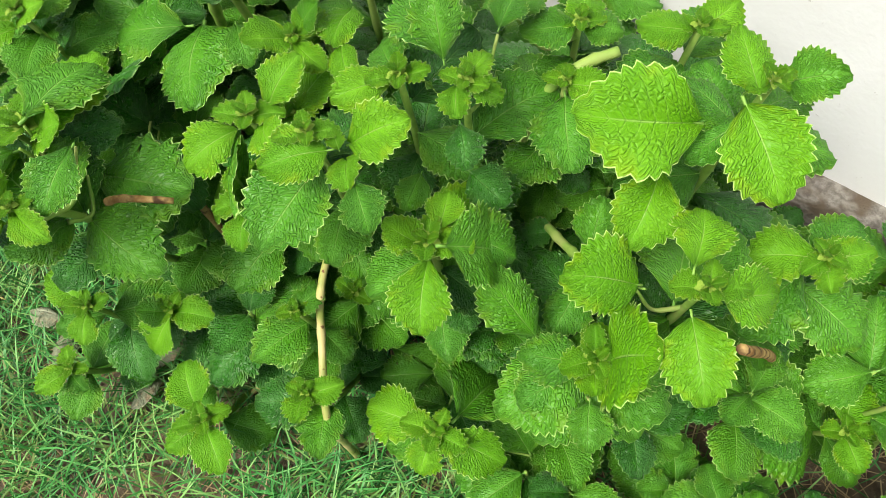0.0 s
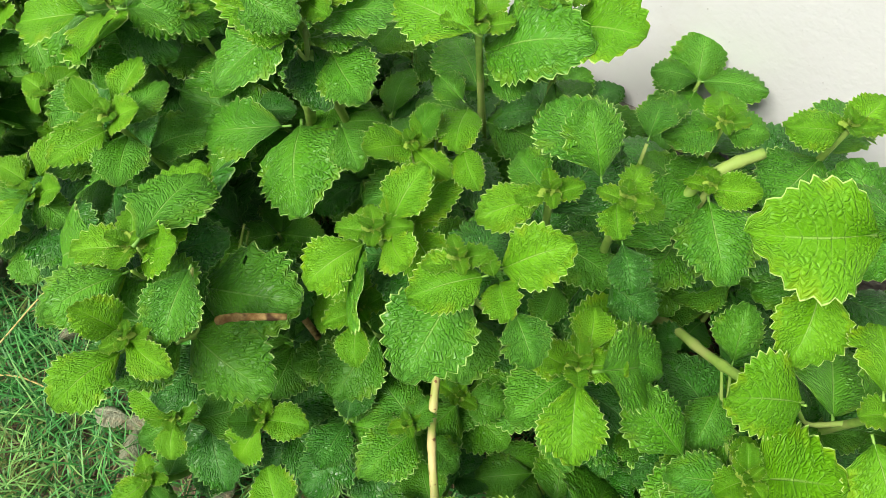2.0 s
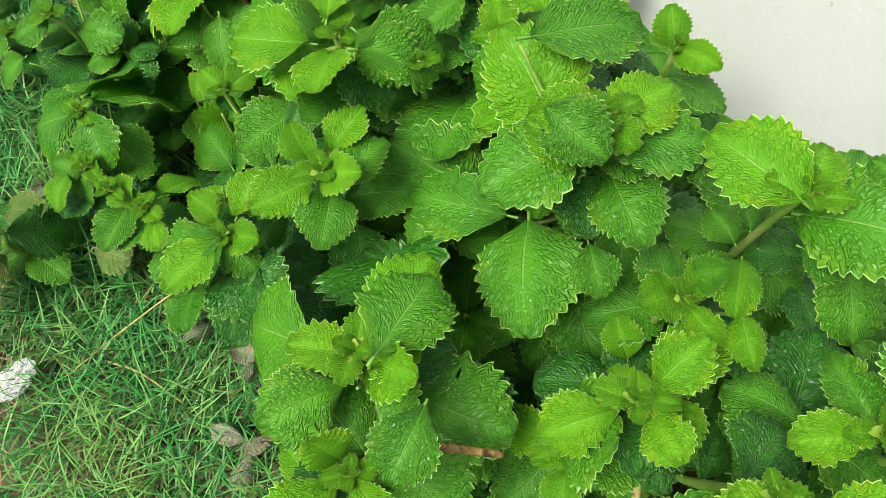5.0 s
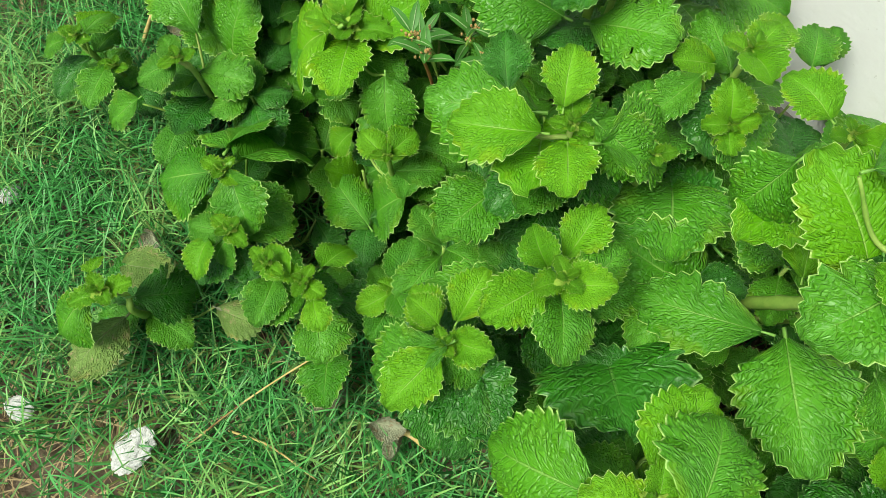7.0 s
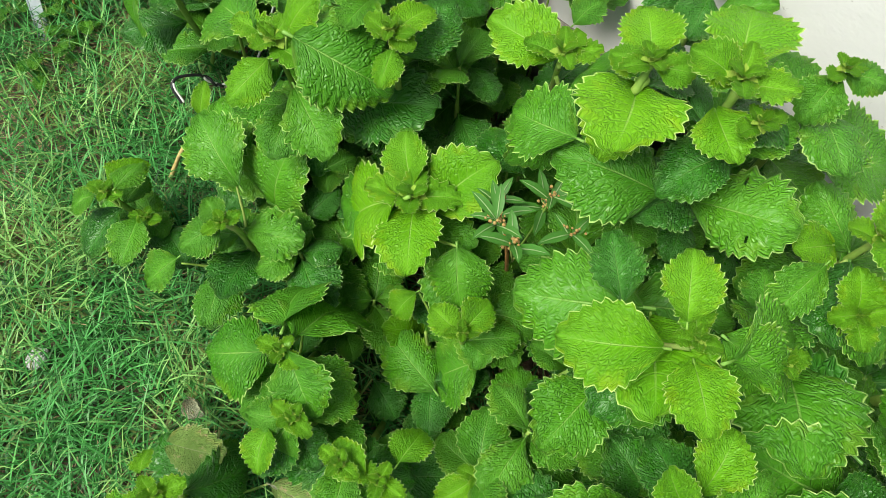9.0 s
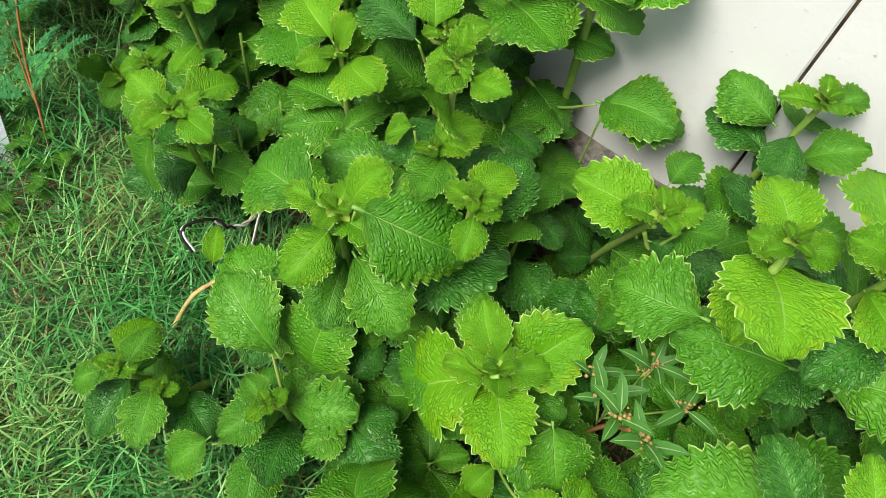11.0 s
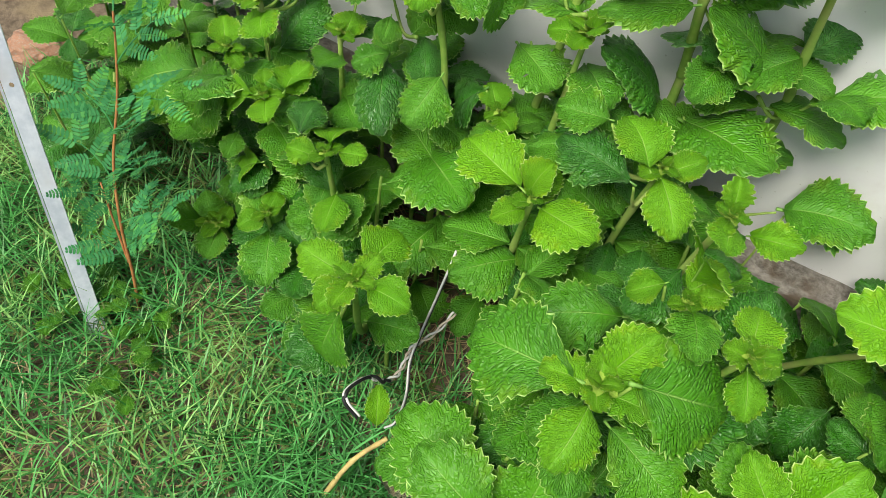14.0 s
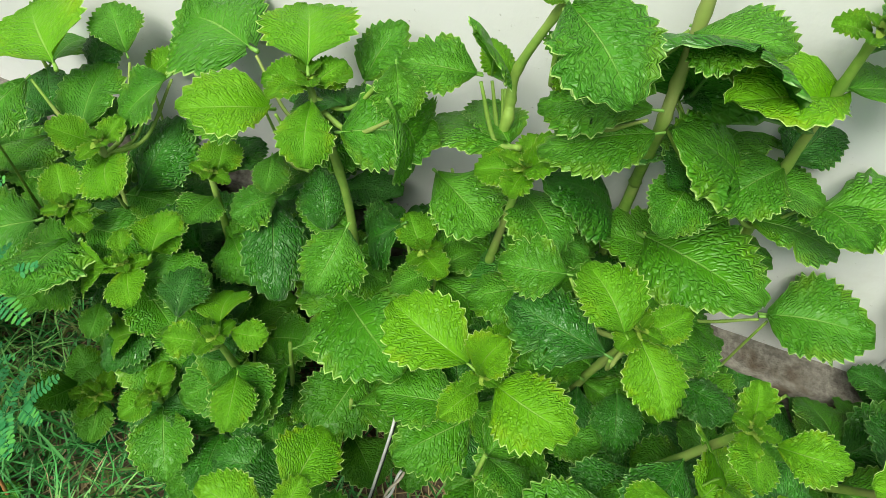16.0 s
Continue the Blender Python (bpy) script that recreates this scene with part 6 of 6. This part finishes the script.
def build_wire():
    """Black and white wire twisted together, with a hooked end, and a thin straight one."""
    wire = tagged(new("twisted_wire"), "twisted black and white electric wire with hooked end", "wire")
    wire.location = (-1.295, 0.273, 0.140)
    core = spline([(-1.294, 0.222, 0.150), (-1.310, 0.224, 0.165), (-1.316, 0.235, 0.167), (-1.309, 0.261, 0.156), (-1.295, 0.273, 0.140),
                   (-1.289, 0.292, 0.132), (-1.292, 0.316, 0.130), (-1.292, 0.332, 0.130), (-1.279, 0.352, 0.140), (-1.271, 0.381, 0.150)], 10)
    for name, mat, start, radius in (("black_strand", BLACK_WIRE, 0, 0.0019), ("white_strand", WHITE_WIRE, math.pi, 0.0014), ("beige_strand", BEIGE_WIRE, 0, 0.0014)):
        pts = []
        for i, p in enumerate(core):
            way = (core[min(i + 1, len(core) - 1)] - core[max(i - 1, 0)]).normalized()
            a = way.orthogonal().normalized()
            b = way.cross(a)
            twist = start + (0.0 if i < 30 else (i - 30) * 0.55)
            pts.append(p + (a * math.cos(twist) + b * math.sin(twist)) * 0.0019 - wire.location)
        pts = pts[:44] if mat is BLACK_WIRE else pts[42:] if mat is BEIGE_WIRE else pts
        part(name, mesh_of(name, *tube(pts, [radius] * len(pts), 7), mat), wire, label="pale insulated strand" if mat is not BLACK_WIRE else "")
    line = [Vector(p) - wire.location for p in ((-1.288, 0.395, 0.245), (-1.288, 0.380, 0.220), (-1.290, 0.338, 0.150), (-1.286, 0.310, 0.132), (-1.272, 0.281, 0.115), (-1.268, 0.255, 0.100), (-1.277, 0.247, 0.085))]
    part("thin_strand", tube_mesh("thin_strand", line, 0.0013, 0.0013, WHITE_WIRE), wire, label="thin pale straight strand")
    line = [p + Vector((0.0016, 0.001, -0.001)) for p in line]
    part("thin_dark_strand", tube_mesh("thin_dark_strand", line, 0.0007, 0.0007, BLACK_WIRE), wire)


build_wire()


def frond_mesh(length, seed, pinnae=3, pairs=10):
    """A leaf twice feathered, along +y: a rachis with pairs of combs of oblong leaflets."""
    rnd = random.Random(seed)
    verts, faces = [], []

    def strip(a, b, width, up):
        way = (b - a).normalized()
        side = way.cross(up).normalized() * width / 2
        m = a + (b - a) * 0.5
        o = len(verts)
        verts.extend([tuple(v) for v in (a, a + (m - a) * 0.4 + side, m + (b - m) * 0.5 + side, b, m + (b - m) * 0.5 - side, a + (m - a) * 0.4 - side)])
        faces.append((o, o + 1, o + 2, o + 3, o + 4, o + 5))

    up = Vector((0, 0, 1))
    rachis = [Vector((0.004 * math.sin(3 * s), length * s, 0.10 * length * math.sin(math.pi * s))) for s in (0, 0.25, 0.5, 0.75, 1.0)]
    tv, tf = tube(rachis, (0.0010, 0.0009, 0.0008, 0.0007, 0.0005), 5)
    verts.extend(tuple(v) for v in tv)
    faces.extend(tf)
    for k in range(pinnae):
        s = 0.35 + 0.65 * k / max(1, pinnae - 1)
        root = Vector((0, length * s, 0.1 * length * math.sin(math.pi * s)))
        for sign in (-1, 1):
            a = radians(sign * rnd.uniform(48, 72) * (1.0 if k < pinnae - 1 else 0.55))
            size = length * rnd.uniform(0.62, 0.78)
            way = Vector((math.sin(a), math.cos(a), rnd.uniform(-0.2, 0.15))).normalized()
            side = way.cross(up).normalized()
            tip = root + way * size
            tv, tf = tube([root, (root + tip) / 2 + up * 0.002, tip], (0.0006, 0.0005, 0.0004), 4)
            o = len(verts)
            verts.extend(tuple(v) for v in tv)
            faces.extend(tuple(i + o for i in f) for f in tf)
            for j in range(pairs):
                u = 0.14 + 0.86 * j / (pairs - 1)
                p = root + way * size * u + up * 0.002 * math.sin(math.pi * u)
                reach = size * 0.23 * math.sin(math.pi * min(0.93, 0.22 + 0.72 * u)) ** 0.6
                for w in (-1, 1):
                    strip(p, p + (side * w * 0.93 + way * 0.36).normalized() * reach + up * rnd.uniform(-0.001, 0.002), size * 0.075, up)
    return mesh_of("frond", verts, faces, FERN, False)


def build_feathery_weed():
    weed = tagged(new("feathery_weed"), "feathery blue-green weed with a thin red-brown stem", "weed")
    weed.location = (-1.648, 0.233, 0.0)
    root = weed.location
    stem = part("stem", tube_mesh("stem", [Vector(p) - root for p in ((-1.648, 0.233, 0.0), (-1.650, 0.250, 0.07), (-1.664, 0.271, 0.141), (-1.676, 0.301, 0.216), (-1.673, 0.332, 0.289), (-1.672, 0.351, 0.344), (-1.672, 0.363, 0.385))], 0.0022, 0.0010, RED_STEM), weed)
    part("branch", tube_mesh("branch", [Vector(p) - root for p in ((-1.655, 0.255, 0.09), (-1.672, 0.270, 0.15), (-1.690, 0.285, 0.19))], 0.0016, 0.0010, RED_STEM), weed)
    line = ((-1.648, 0.233, 0.0), (-1.650, 0.250, 0.07), (-1.664, 0.271, 0.141), (-1.676, 0.301, 0.216), (-1.673, 0.332, 0.289), (-1.672, 0.351, 0.344), (-1.672, 0.363, 0.385))
    # the middle of each leaf; its foot sits on the stem a little below
    heads = ((-1.657, 0.385, 0.360), (-1.711, 0.322, 0.284), (-1.599, 0.348, 0.321), (-1.637, 0.311, 0.285), (-1.717, 0.299, 0.217), (-1.634, 0.299, 0.237),
             (-1.690, 0.266, 0.190), (-1.640, 0.271, 0.140), (-1.695, 0.252, 0.115), (-1.690, 0.380, 0.410), (-1.645, 0.345, 0.395), (-1.615, 0.300, 0.175))
    for k, head in enumerate(heads):
        z = max(0.05, head[2] - 0.03)
        foot = Vector([float(np.interp(z, [p[2] for p in line], [p[j] for p in line])) for j in (0, 1)] + [min(z, 0.385)])
        way = Vector(head) - foot
        size = min(0.064, max(0.046, 1.1 * way.length))
        az, el = math.degrees(math.atan2(way.y, way.x)), min(42.0, math.degrees(math.asin(way.z / way.length)))
        part("frond", frond_mesh(size, k, 3 + k % 2), weed, leaf_pose(*(foot - root), az, el, 0, 1, 1))


build_feathery_weed()


def narrow_leaf(parent, p, az, el, size):
    """A narrow leaf folded along a pale stripe."""
    w = size * 0.30
    verts = [(0, 0, 0)] + [(sx * w * f, size * s, 0.12 * size * math.sin(2.5 * s) + abs(sx) * 0.10 * w) for s, f in ((0.25, 0.42), (0.5, 0.5), (0.78, 0.34)) for sx in (-1, 0, 1)] + [(0, size, 0.06 * size)]
    faces = [(0, 2, 1), (0, 3, 2)] + [(o + j, o + j + 1, o + j + 4, o + j + 3) for o in (1, 4) for j in (0, 1)] + [(7, 8, 10), (8, 9, 10)]
    leaf = part("narrow_leaf", mesh_of("narrow_leaf", verts, faces, STRIPED), parent, leaf_pose(*p, az, el, 0, 1, 1))
    line = [Vector((0, size * s, 0.12 * size * math.sin(2.5 * s) + 0.0004)) for s in (0.02, 0.3, 0.6, 0.9)]
    part("stripe", mesh_of("stripe", *tube(line, (0.0004, 0.0006, 0.0005, 0.0002), 4), PALE_STRIPE), leaf, label="pale midrib stripe")


def build_flowering_weed():
    weed = tagged(new("flowering_weed"), "small weed with pale-striped narrow leaves and brownish flower clusters", "weed")
    weed.location = (-0.84, 0.32, 0.0)
    rnd = random.Random(3)
    root = weed.location
    part("stem", tube_mesh("stem", [Vector(p) - root for p in ((-0.84, 0.33, 0.0), (-0.845, 0.325, 0.15), (-0.84, 0.30, 0.28), (-0.830, 0.270, 0.372))], 0.0026, 0.0014, RED_STEM), weed)
    for head in ((-0.818, 0.267, 0.377), (-0.842, 0.273, 0.378), (-0.837, 0.348, 0.332), (-0.873, 0.316, 0.321), (-0.840, 0.345, 0.318), (-0.856, 0.297, 0.336), (-0.80, 0.33, 0.335)):
        p = Vector(head) - root
        part("side_stem", tube_mesh("side_stem", [Vector((-0.003, 0.0, p.z - 0.09)), p * 0.5 + Vector((0, 0, p.z * 0.5 - 0.04)), p], 0.0011, 0.0008, STEM), weed)
        bm = bmesh.new()
        for k in range(12):
            q = Vector((rnd.gauss(0, 1), rnd.gauss(0, 1), rnd.gauss(0.3, 0.6))) * 0.0042
            bmesh.ops.create_icosphere(bm, subdivisions=1, radius=rnd.uniform(0.0011, 0.0021), matrix=Matrix.Translation(q) @ Matrix.Diagonal((1, 0.8, 1.2, 1)))
        part("flower_head", from_bm("flower_head", bm, FLOWER), weed, Matrix.Translation(p), "brownish yellow flower head")
        turn = rnd.uniform(0, 360)
        for k in range(4):
            narrow_leaf(weed, p - Vector((0, 0, 0.008 * (k // 2))), turn + 90 * k + rnd.uniform(-20, 20), rnd.uniform(0, 35), rnd.uniform(0.024, 0.036))


build_flowering_weed()


def build_litter(name, label, category, place, size, flat, mat, seed, rough):
    """A crumpled, creased or broken lump resting on the ground."""
    bm = bmesh.new()
    bmesh.ops.create_icosphere(bm, subdivisions=4, radius=1)
    for v in bm.verts:
        p = v.co.copy()
        crease = abs(noise.noise(p * 1.9 + Vector((seed, 0, 0)))) + 0.5 * abs(noise.noise(p * 4.3 + Vector((0, seed, 0))))
        v.co = p * (1 - rough * crease) + p * 0.12 * noise.noise(p * 1.2 + Vector((0, 0, seed)))
    ob = new(name, from_bm(name, bm, mat, False))
    ob.matrix_world = Matrix.Translation(place) @ Matrix.Rotation(seed * 1.7, 4, "Z") @ Matrix.Diagonal((size, size * 0.72, size * flat, 1))
    return tagged(ob, label, category)


build_litter("paper_scrap", "crumpled white paper scrap lying in the grass", "litter", (-0.822, -0.161, 0.036), 0.031, 0.32, SHELL, 1, 0.42)
build_litter("paper_scrap", "small folded white paper scrap on dry grass", "litter", (-0.952, -0.232, 0.026), 0.020, 0.25, SHELL, 2, 0.4)
build_litter("paper_scrap", "torn whitish scrap half hidden in grass", "litter", (-1.205, -0.100, 0.028), 0.018, 0.5, SHELL, 3, 0.5)
build_litter("brick_piece", "broken reddish brick piece in the grass", "brick", (-2.10, 0.50, 0.03), 0.055, 0.6, BRICK, 4, 0.25)
build_litter("stone", "rough grey stone at the wall's end", "stone", (-1.93, 0.66, 0.06), 0.075, 0.9, STONE, 5, 0.3)
build_litter("stone", "small rough grey stone beside the wall's end", "stone", (-2.05, 0.66, 0.03), 0.05, 0.8, STONE, 6, 0.3)


DEAD = [leaf_mesh(200 + i, DRIED, teeth=8, cup=(0.55, 0.35, -0.45)[i], droop=(0.35, 0.6, -0.3)[i], base=0.4) for i in range(3)]


def dead_leaf(x, y, z, az, el, roll, length, label, seed):
    ob = new("dead_leaf", DEAD[seed % 3])
    ob.matrix_world = leaf_pose(x, y, z, az, el, roll, 0.78 * length, 0.46 * length)
    return tagged(ob, label, "dead leaf", "withered leaves at the lawn's edge")


PALE_LEAF, BROWN_LEAF = "withered pale greyish leaf curled in the grass", "withered yellowish leaf with brown patches"
for k, row in enumerate(((-0.885, 0.004, 0.073, 22, 24, 12, 0.068), (-0.992, -0.046, 0.089, 32, 25, -20, 0.066), (-1.03, 0.00, 0.05, 10, 12, 30, 0.05), (-0.568, 0.001, 0.05, 200, 10, 15, 0.06),
                         (-0.423, 0.029, 0.05, 110, 8, -20, 0.055), (-0.665, 0.052, 0.06, 40, 8, 25, 0.06), (-0.556, 0.002, 0.04, 280, 5, 10, 0.065),
                         (-0.72, 0.012, 0.05, 70, 14, 20, 0.055), (-0.63, 0.076, 0.06, 300, -12, 35, 0.045), (-0.567, -0.015, 0.05, 80, 12, -30, 0.05),
                         (-0.409, 0.024, 0.05, 250, 20, 30, 0.055), (-1.257, 0.199, 0.09, 20, -8, 30, 0.06), (-0.84, 0.03, 0.06, 150, 14, 25, 0.05))):
    dead_leaf(*row, PALE_LEAF if k % 2 else BROWN_LEAF, k)


def stick(points, r0, r1, mat, label):
    ob = new("dry_stick", tube_mesh("dry_stick", [Vector(p) - Vector(points[0]) for p in points], r0, r1, mat, 7, 8, 0.16))
    ob.location = points[0]
    return tagged(ob, label, "stick")


YELLOW = "dry yellowish stem standing among the green plants"
stick([(-0.168, 0.098, 0.0), (-0.168, 0.098, 0.11), (-0.170, 0.100, 0.219), (-0.211, 0.149, 0.259), (-0.230, 0.182, 0.302), (-0.261, 0.237, 0.295)], 0.0042, 0.0033, YELLOW_SKIN, YELLOW)
stick([(-0.372, 0.190, 0.0), (-0.374, 0.180, 0.20), (-0.376, 0.174, 0.320)], 0.0040, 0.0034, BARK, "broken brown stem stub under the leaves")
stick([(-0.378, 0.116, 0.392), (-0.366, 0.126, 0.396), (-0.340, 0.150, 0.385)], 0.0036, 0.0026, BARK, "short dry brown twig lying across the stems")
stick([(0.150, 0.42, 0.0), (0.120, 0.372, 0.263), (0.072, 0.286, 0.437)], 0.0048, 0.0038, BARK, "brown dry stem stub among the leaves")
stick([(-0.318, 0.078, 0.03), (-0.300, 0.110, 0.052), (-0.283, 0.140, 0.06)], 0.0035, 0.0025, WOODY, "pale dry stick lying on the grass")
stick([(-0.790, -0.115, 0.022), (-0.778, -0.03, 0.05), (-0.758, 0.043, 0.085), (-0.745, 0.075, 0.10)], 0.0012, 0.0009, WOODY, "thin straw-coloured stalk lying across the lawn")
stick([(-0.770, -0.07, 0.03), (-0.72, -0.045, 0.045), (-0.66, -0.03, 0.03)], 0.0014, 0.0009, WOODY, "thin dry brown stalk on the lawn")
stick([(-1.302, 0.165, 0.03), (-1.285, 0.197, 0.09), (-1.262, 0.228, 0.12)], 0.0030, 0.0026, WOODY, "pale dry stem piece at the lawn's edge")
stick([(-0.66, 0.055, 0.05), (-0.63, 0.075, 0.06), (-0.60, 0.082, 0.065)], 0.0040, 0.0030, WOODY, "pale forked dead twig on the grass")


def bare_stem(points, r0, r1, mat=None):
    """A bare stem that belongs to the plant beside it."""
    herb = min(PLANTS, key=lambda q: abs(q.location.x - points[0][0]))
    part("stem", tube_mesh("stem", [Vector(p) - herb.location for p in points], r0, r1, mat or STEM, 7, 8, 0.22), herb)


bare_stem([(-1.160, 0.570, 0.0), (-1.166, 0.583, 0.36), (-1.169, 0.580, 0.42), (-1.175, 0.545, 0.508), (-1.177, 0.555, 0.542), (-1.182, 0.560, 0.62), (-1.186, 0.562, 0.70)], 0.0050, 0.0034)
bare_stem([(-0.152, 0.34, 0.30), (-0.143, 0.372, 0.425), (-0.129, 0.399, 0.454), (-0.110, 0.424, 0.462)], 0.0046, 0.0042)
bare_stem([(-0.125, 0.36, 0.26), (-0.106, 0.339, 0.324), (-0.070, 0.309, 0.375), (-0.044, 0.286, 0.418)], 0.0040, 0.0034)
bare_stem([(-0.51, 0.336, 0.26), (-0.487, 0.328, 0.323), (-0.464, 0.318, 0.390), (-0.43, 0.310, 0.470)], 0.0060, 0.0048)


def small_weed(x, y, seed):
    """A low weed with a few round leaves."""
    rnd = random.Random(seed)
    weed = tagged(new("small_weed"), "low weed with small round green leaves in the lawn", "weed", "low weeds in the lawn")
    weed.location = (x, y, 0)
    for k in range(5):
        a, reach, top = rnd.uniform(0, 6.3), rnd.uniform(0.008, 0.028), rnd.uniform(0.02, 0.05)
        p = (reach * math.cos(a), reach * math.sin(a), top)
        part("stalk", tube_mesh("stalk", [(0, 0, 0), (p[0] * 0.4, p[1] * 0.4, top * 0.7), p], 0.0009, 0.0006, STEM, 3, 5), weed)
        part("leaf", SMALL["g"][k % 3], weed, leaf_pose(*p, math.degrees(a), rnd.uniform(0, 25), 0, 0.024, 0.022))


for k, (x, y) in enumerate(((-1.729, 0.180), (-1.700, 0.205), (-1.640, 0.222), (-1.569, 0.151), (-1.60, 0.17), (-1.622, 0.24), (-1.75, 0.26))):
    small_weed(x, y, k)

# ---- lawn ----
def bare(x, y):
    """How bare the lawn is at a place, 0 to 1: worn spots and the shade under the plants."""
    worn = max(0.0, noise.noise((x * 2.3 + 4.1, y * 2.3, 0)) * 1.6)
    worn = max(worn, 1.45 - math.hypot(x + 0.82, y + 0.31) / 0.19, 1.2 - math.hypot(x + 0.96, y + 0.29) / 0.11, 0.75 - math.hypot(x + 0.50, y + 0.03) / 0.2)
    under = min(1.0, max(0.0, (y - edge(x) + 0.08) * 4))
    return min(1.0, max(worn * 0.8, 0.93 * under))


def blades(count, seed, length, width, flat, x_range, y_range, straw):
    """Verts and faces of curved tapering blades."""
    r = np.random.RandomState(seed)
    verts, faces = [], []
    while count > 0:
        x, y = r.uniform(*x_range), r.uniform(*y_range)
        count -= 1
        b = bare(x, y)
        if straw:
            if r.rand() > 0.35 + 0.65 * b:
                continue
        elif r.rand() < b:
            continue
        size = length * r.uniform(0.55, 1.35)
        w = width * r.uniform(0.7, 1.25)
        a, rise, curl = r.uniform(0, 2 * math.pi), r.uniform(*flat), r.uniform(-1.2, 0.35)
        swing = r.uniform(-0.7, 0.7)
        p = np.array([x, y, 0.004 + r.uniform(0, 0.02) * (0.3 if straw else 1)])
        o = len(verts)
        for k in range(4):
            s = k / 3
            ww = w * (1 - s ** 2.2) * (0.75 + 0.5 * s if s < 0.5 else 1)
            sx, sy = -math.sin(a) * ww / 2, math.cos(a) * ww / 2
            z = max(p[2], 0.004)
            if k < 3:
                verts += [(p[0] - sx, p[1] - sy, z), (p[0] + sx, p[1] + sy, z)]
            else:
                verts.append((p[0], p[1], z))
            e = rise + curl * s
            p = p + size / 3 * np.array([math.cos(a) * math.cos(e), math.sin(a) * math.cos(e), math.sin(e)])
            a += swing / 3
        faces += [(o, o + 1, o + 3, o + 2), (o + 2, o + 3, o + 5, o + 4), (o + 4, o + 5, o + 6)]
    return verts, faces


NEAR = ((-2.05, 0.45), (-0.75, 0.58))
for count, seed, length, width, flat, mat, label in ((52000, 1, 0.045, 0.0030, (0.1, 0.9), SHADED_GRASS, "short green grass under the lawn's longer blades, shade put in its colour"),
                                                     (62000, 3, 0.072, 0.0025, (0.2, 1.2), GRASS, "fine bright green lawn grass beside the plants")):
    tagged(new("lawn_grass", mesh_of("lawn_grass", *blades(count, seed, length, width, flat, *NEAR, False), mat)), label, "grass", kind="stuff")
tagged(new("dry_grass", mesh_of("dry_grass", *blades(19000, 2, 0.06, 0.0018, (-0.05, 0.45), *NEAR, True), STRAW)),
       "dry straw-coloured grass stems on the soil", "grass", kind="stuff")
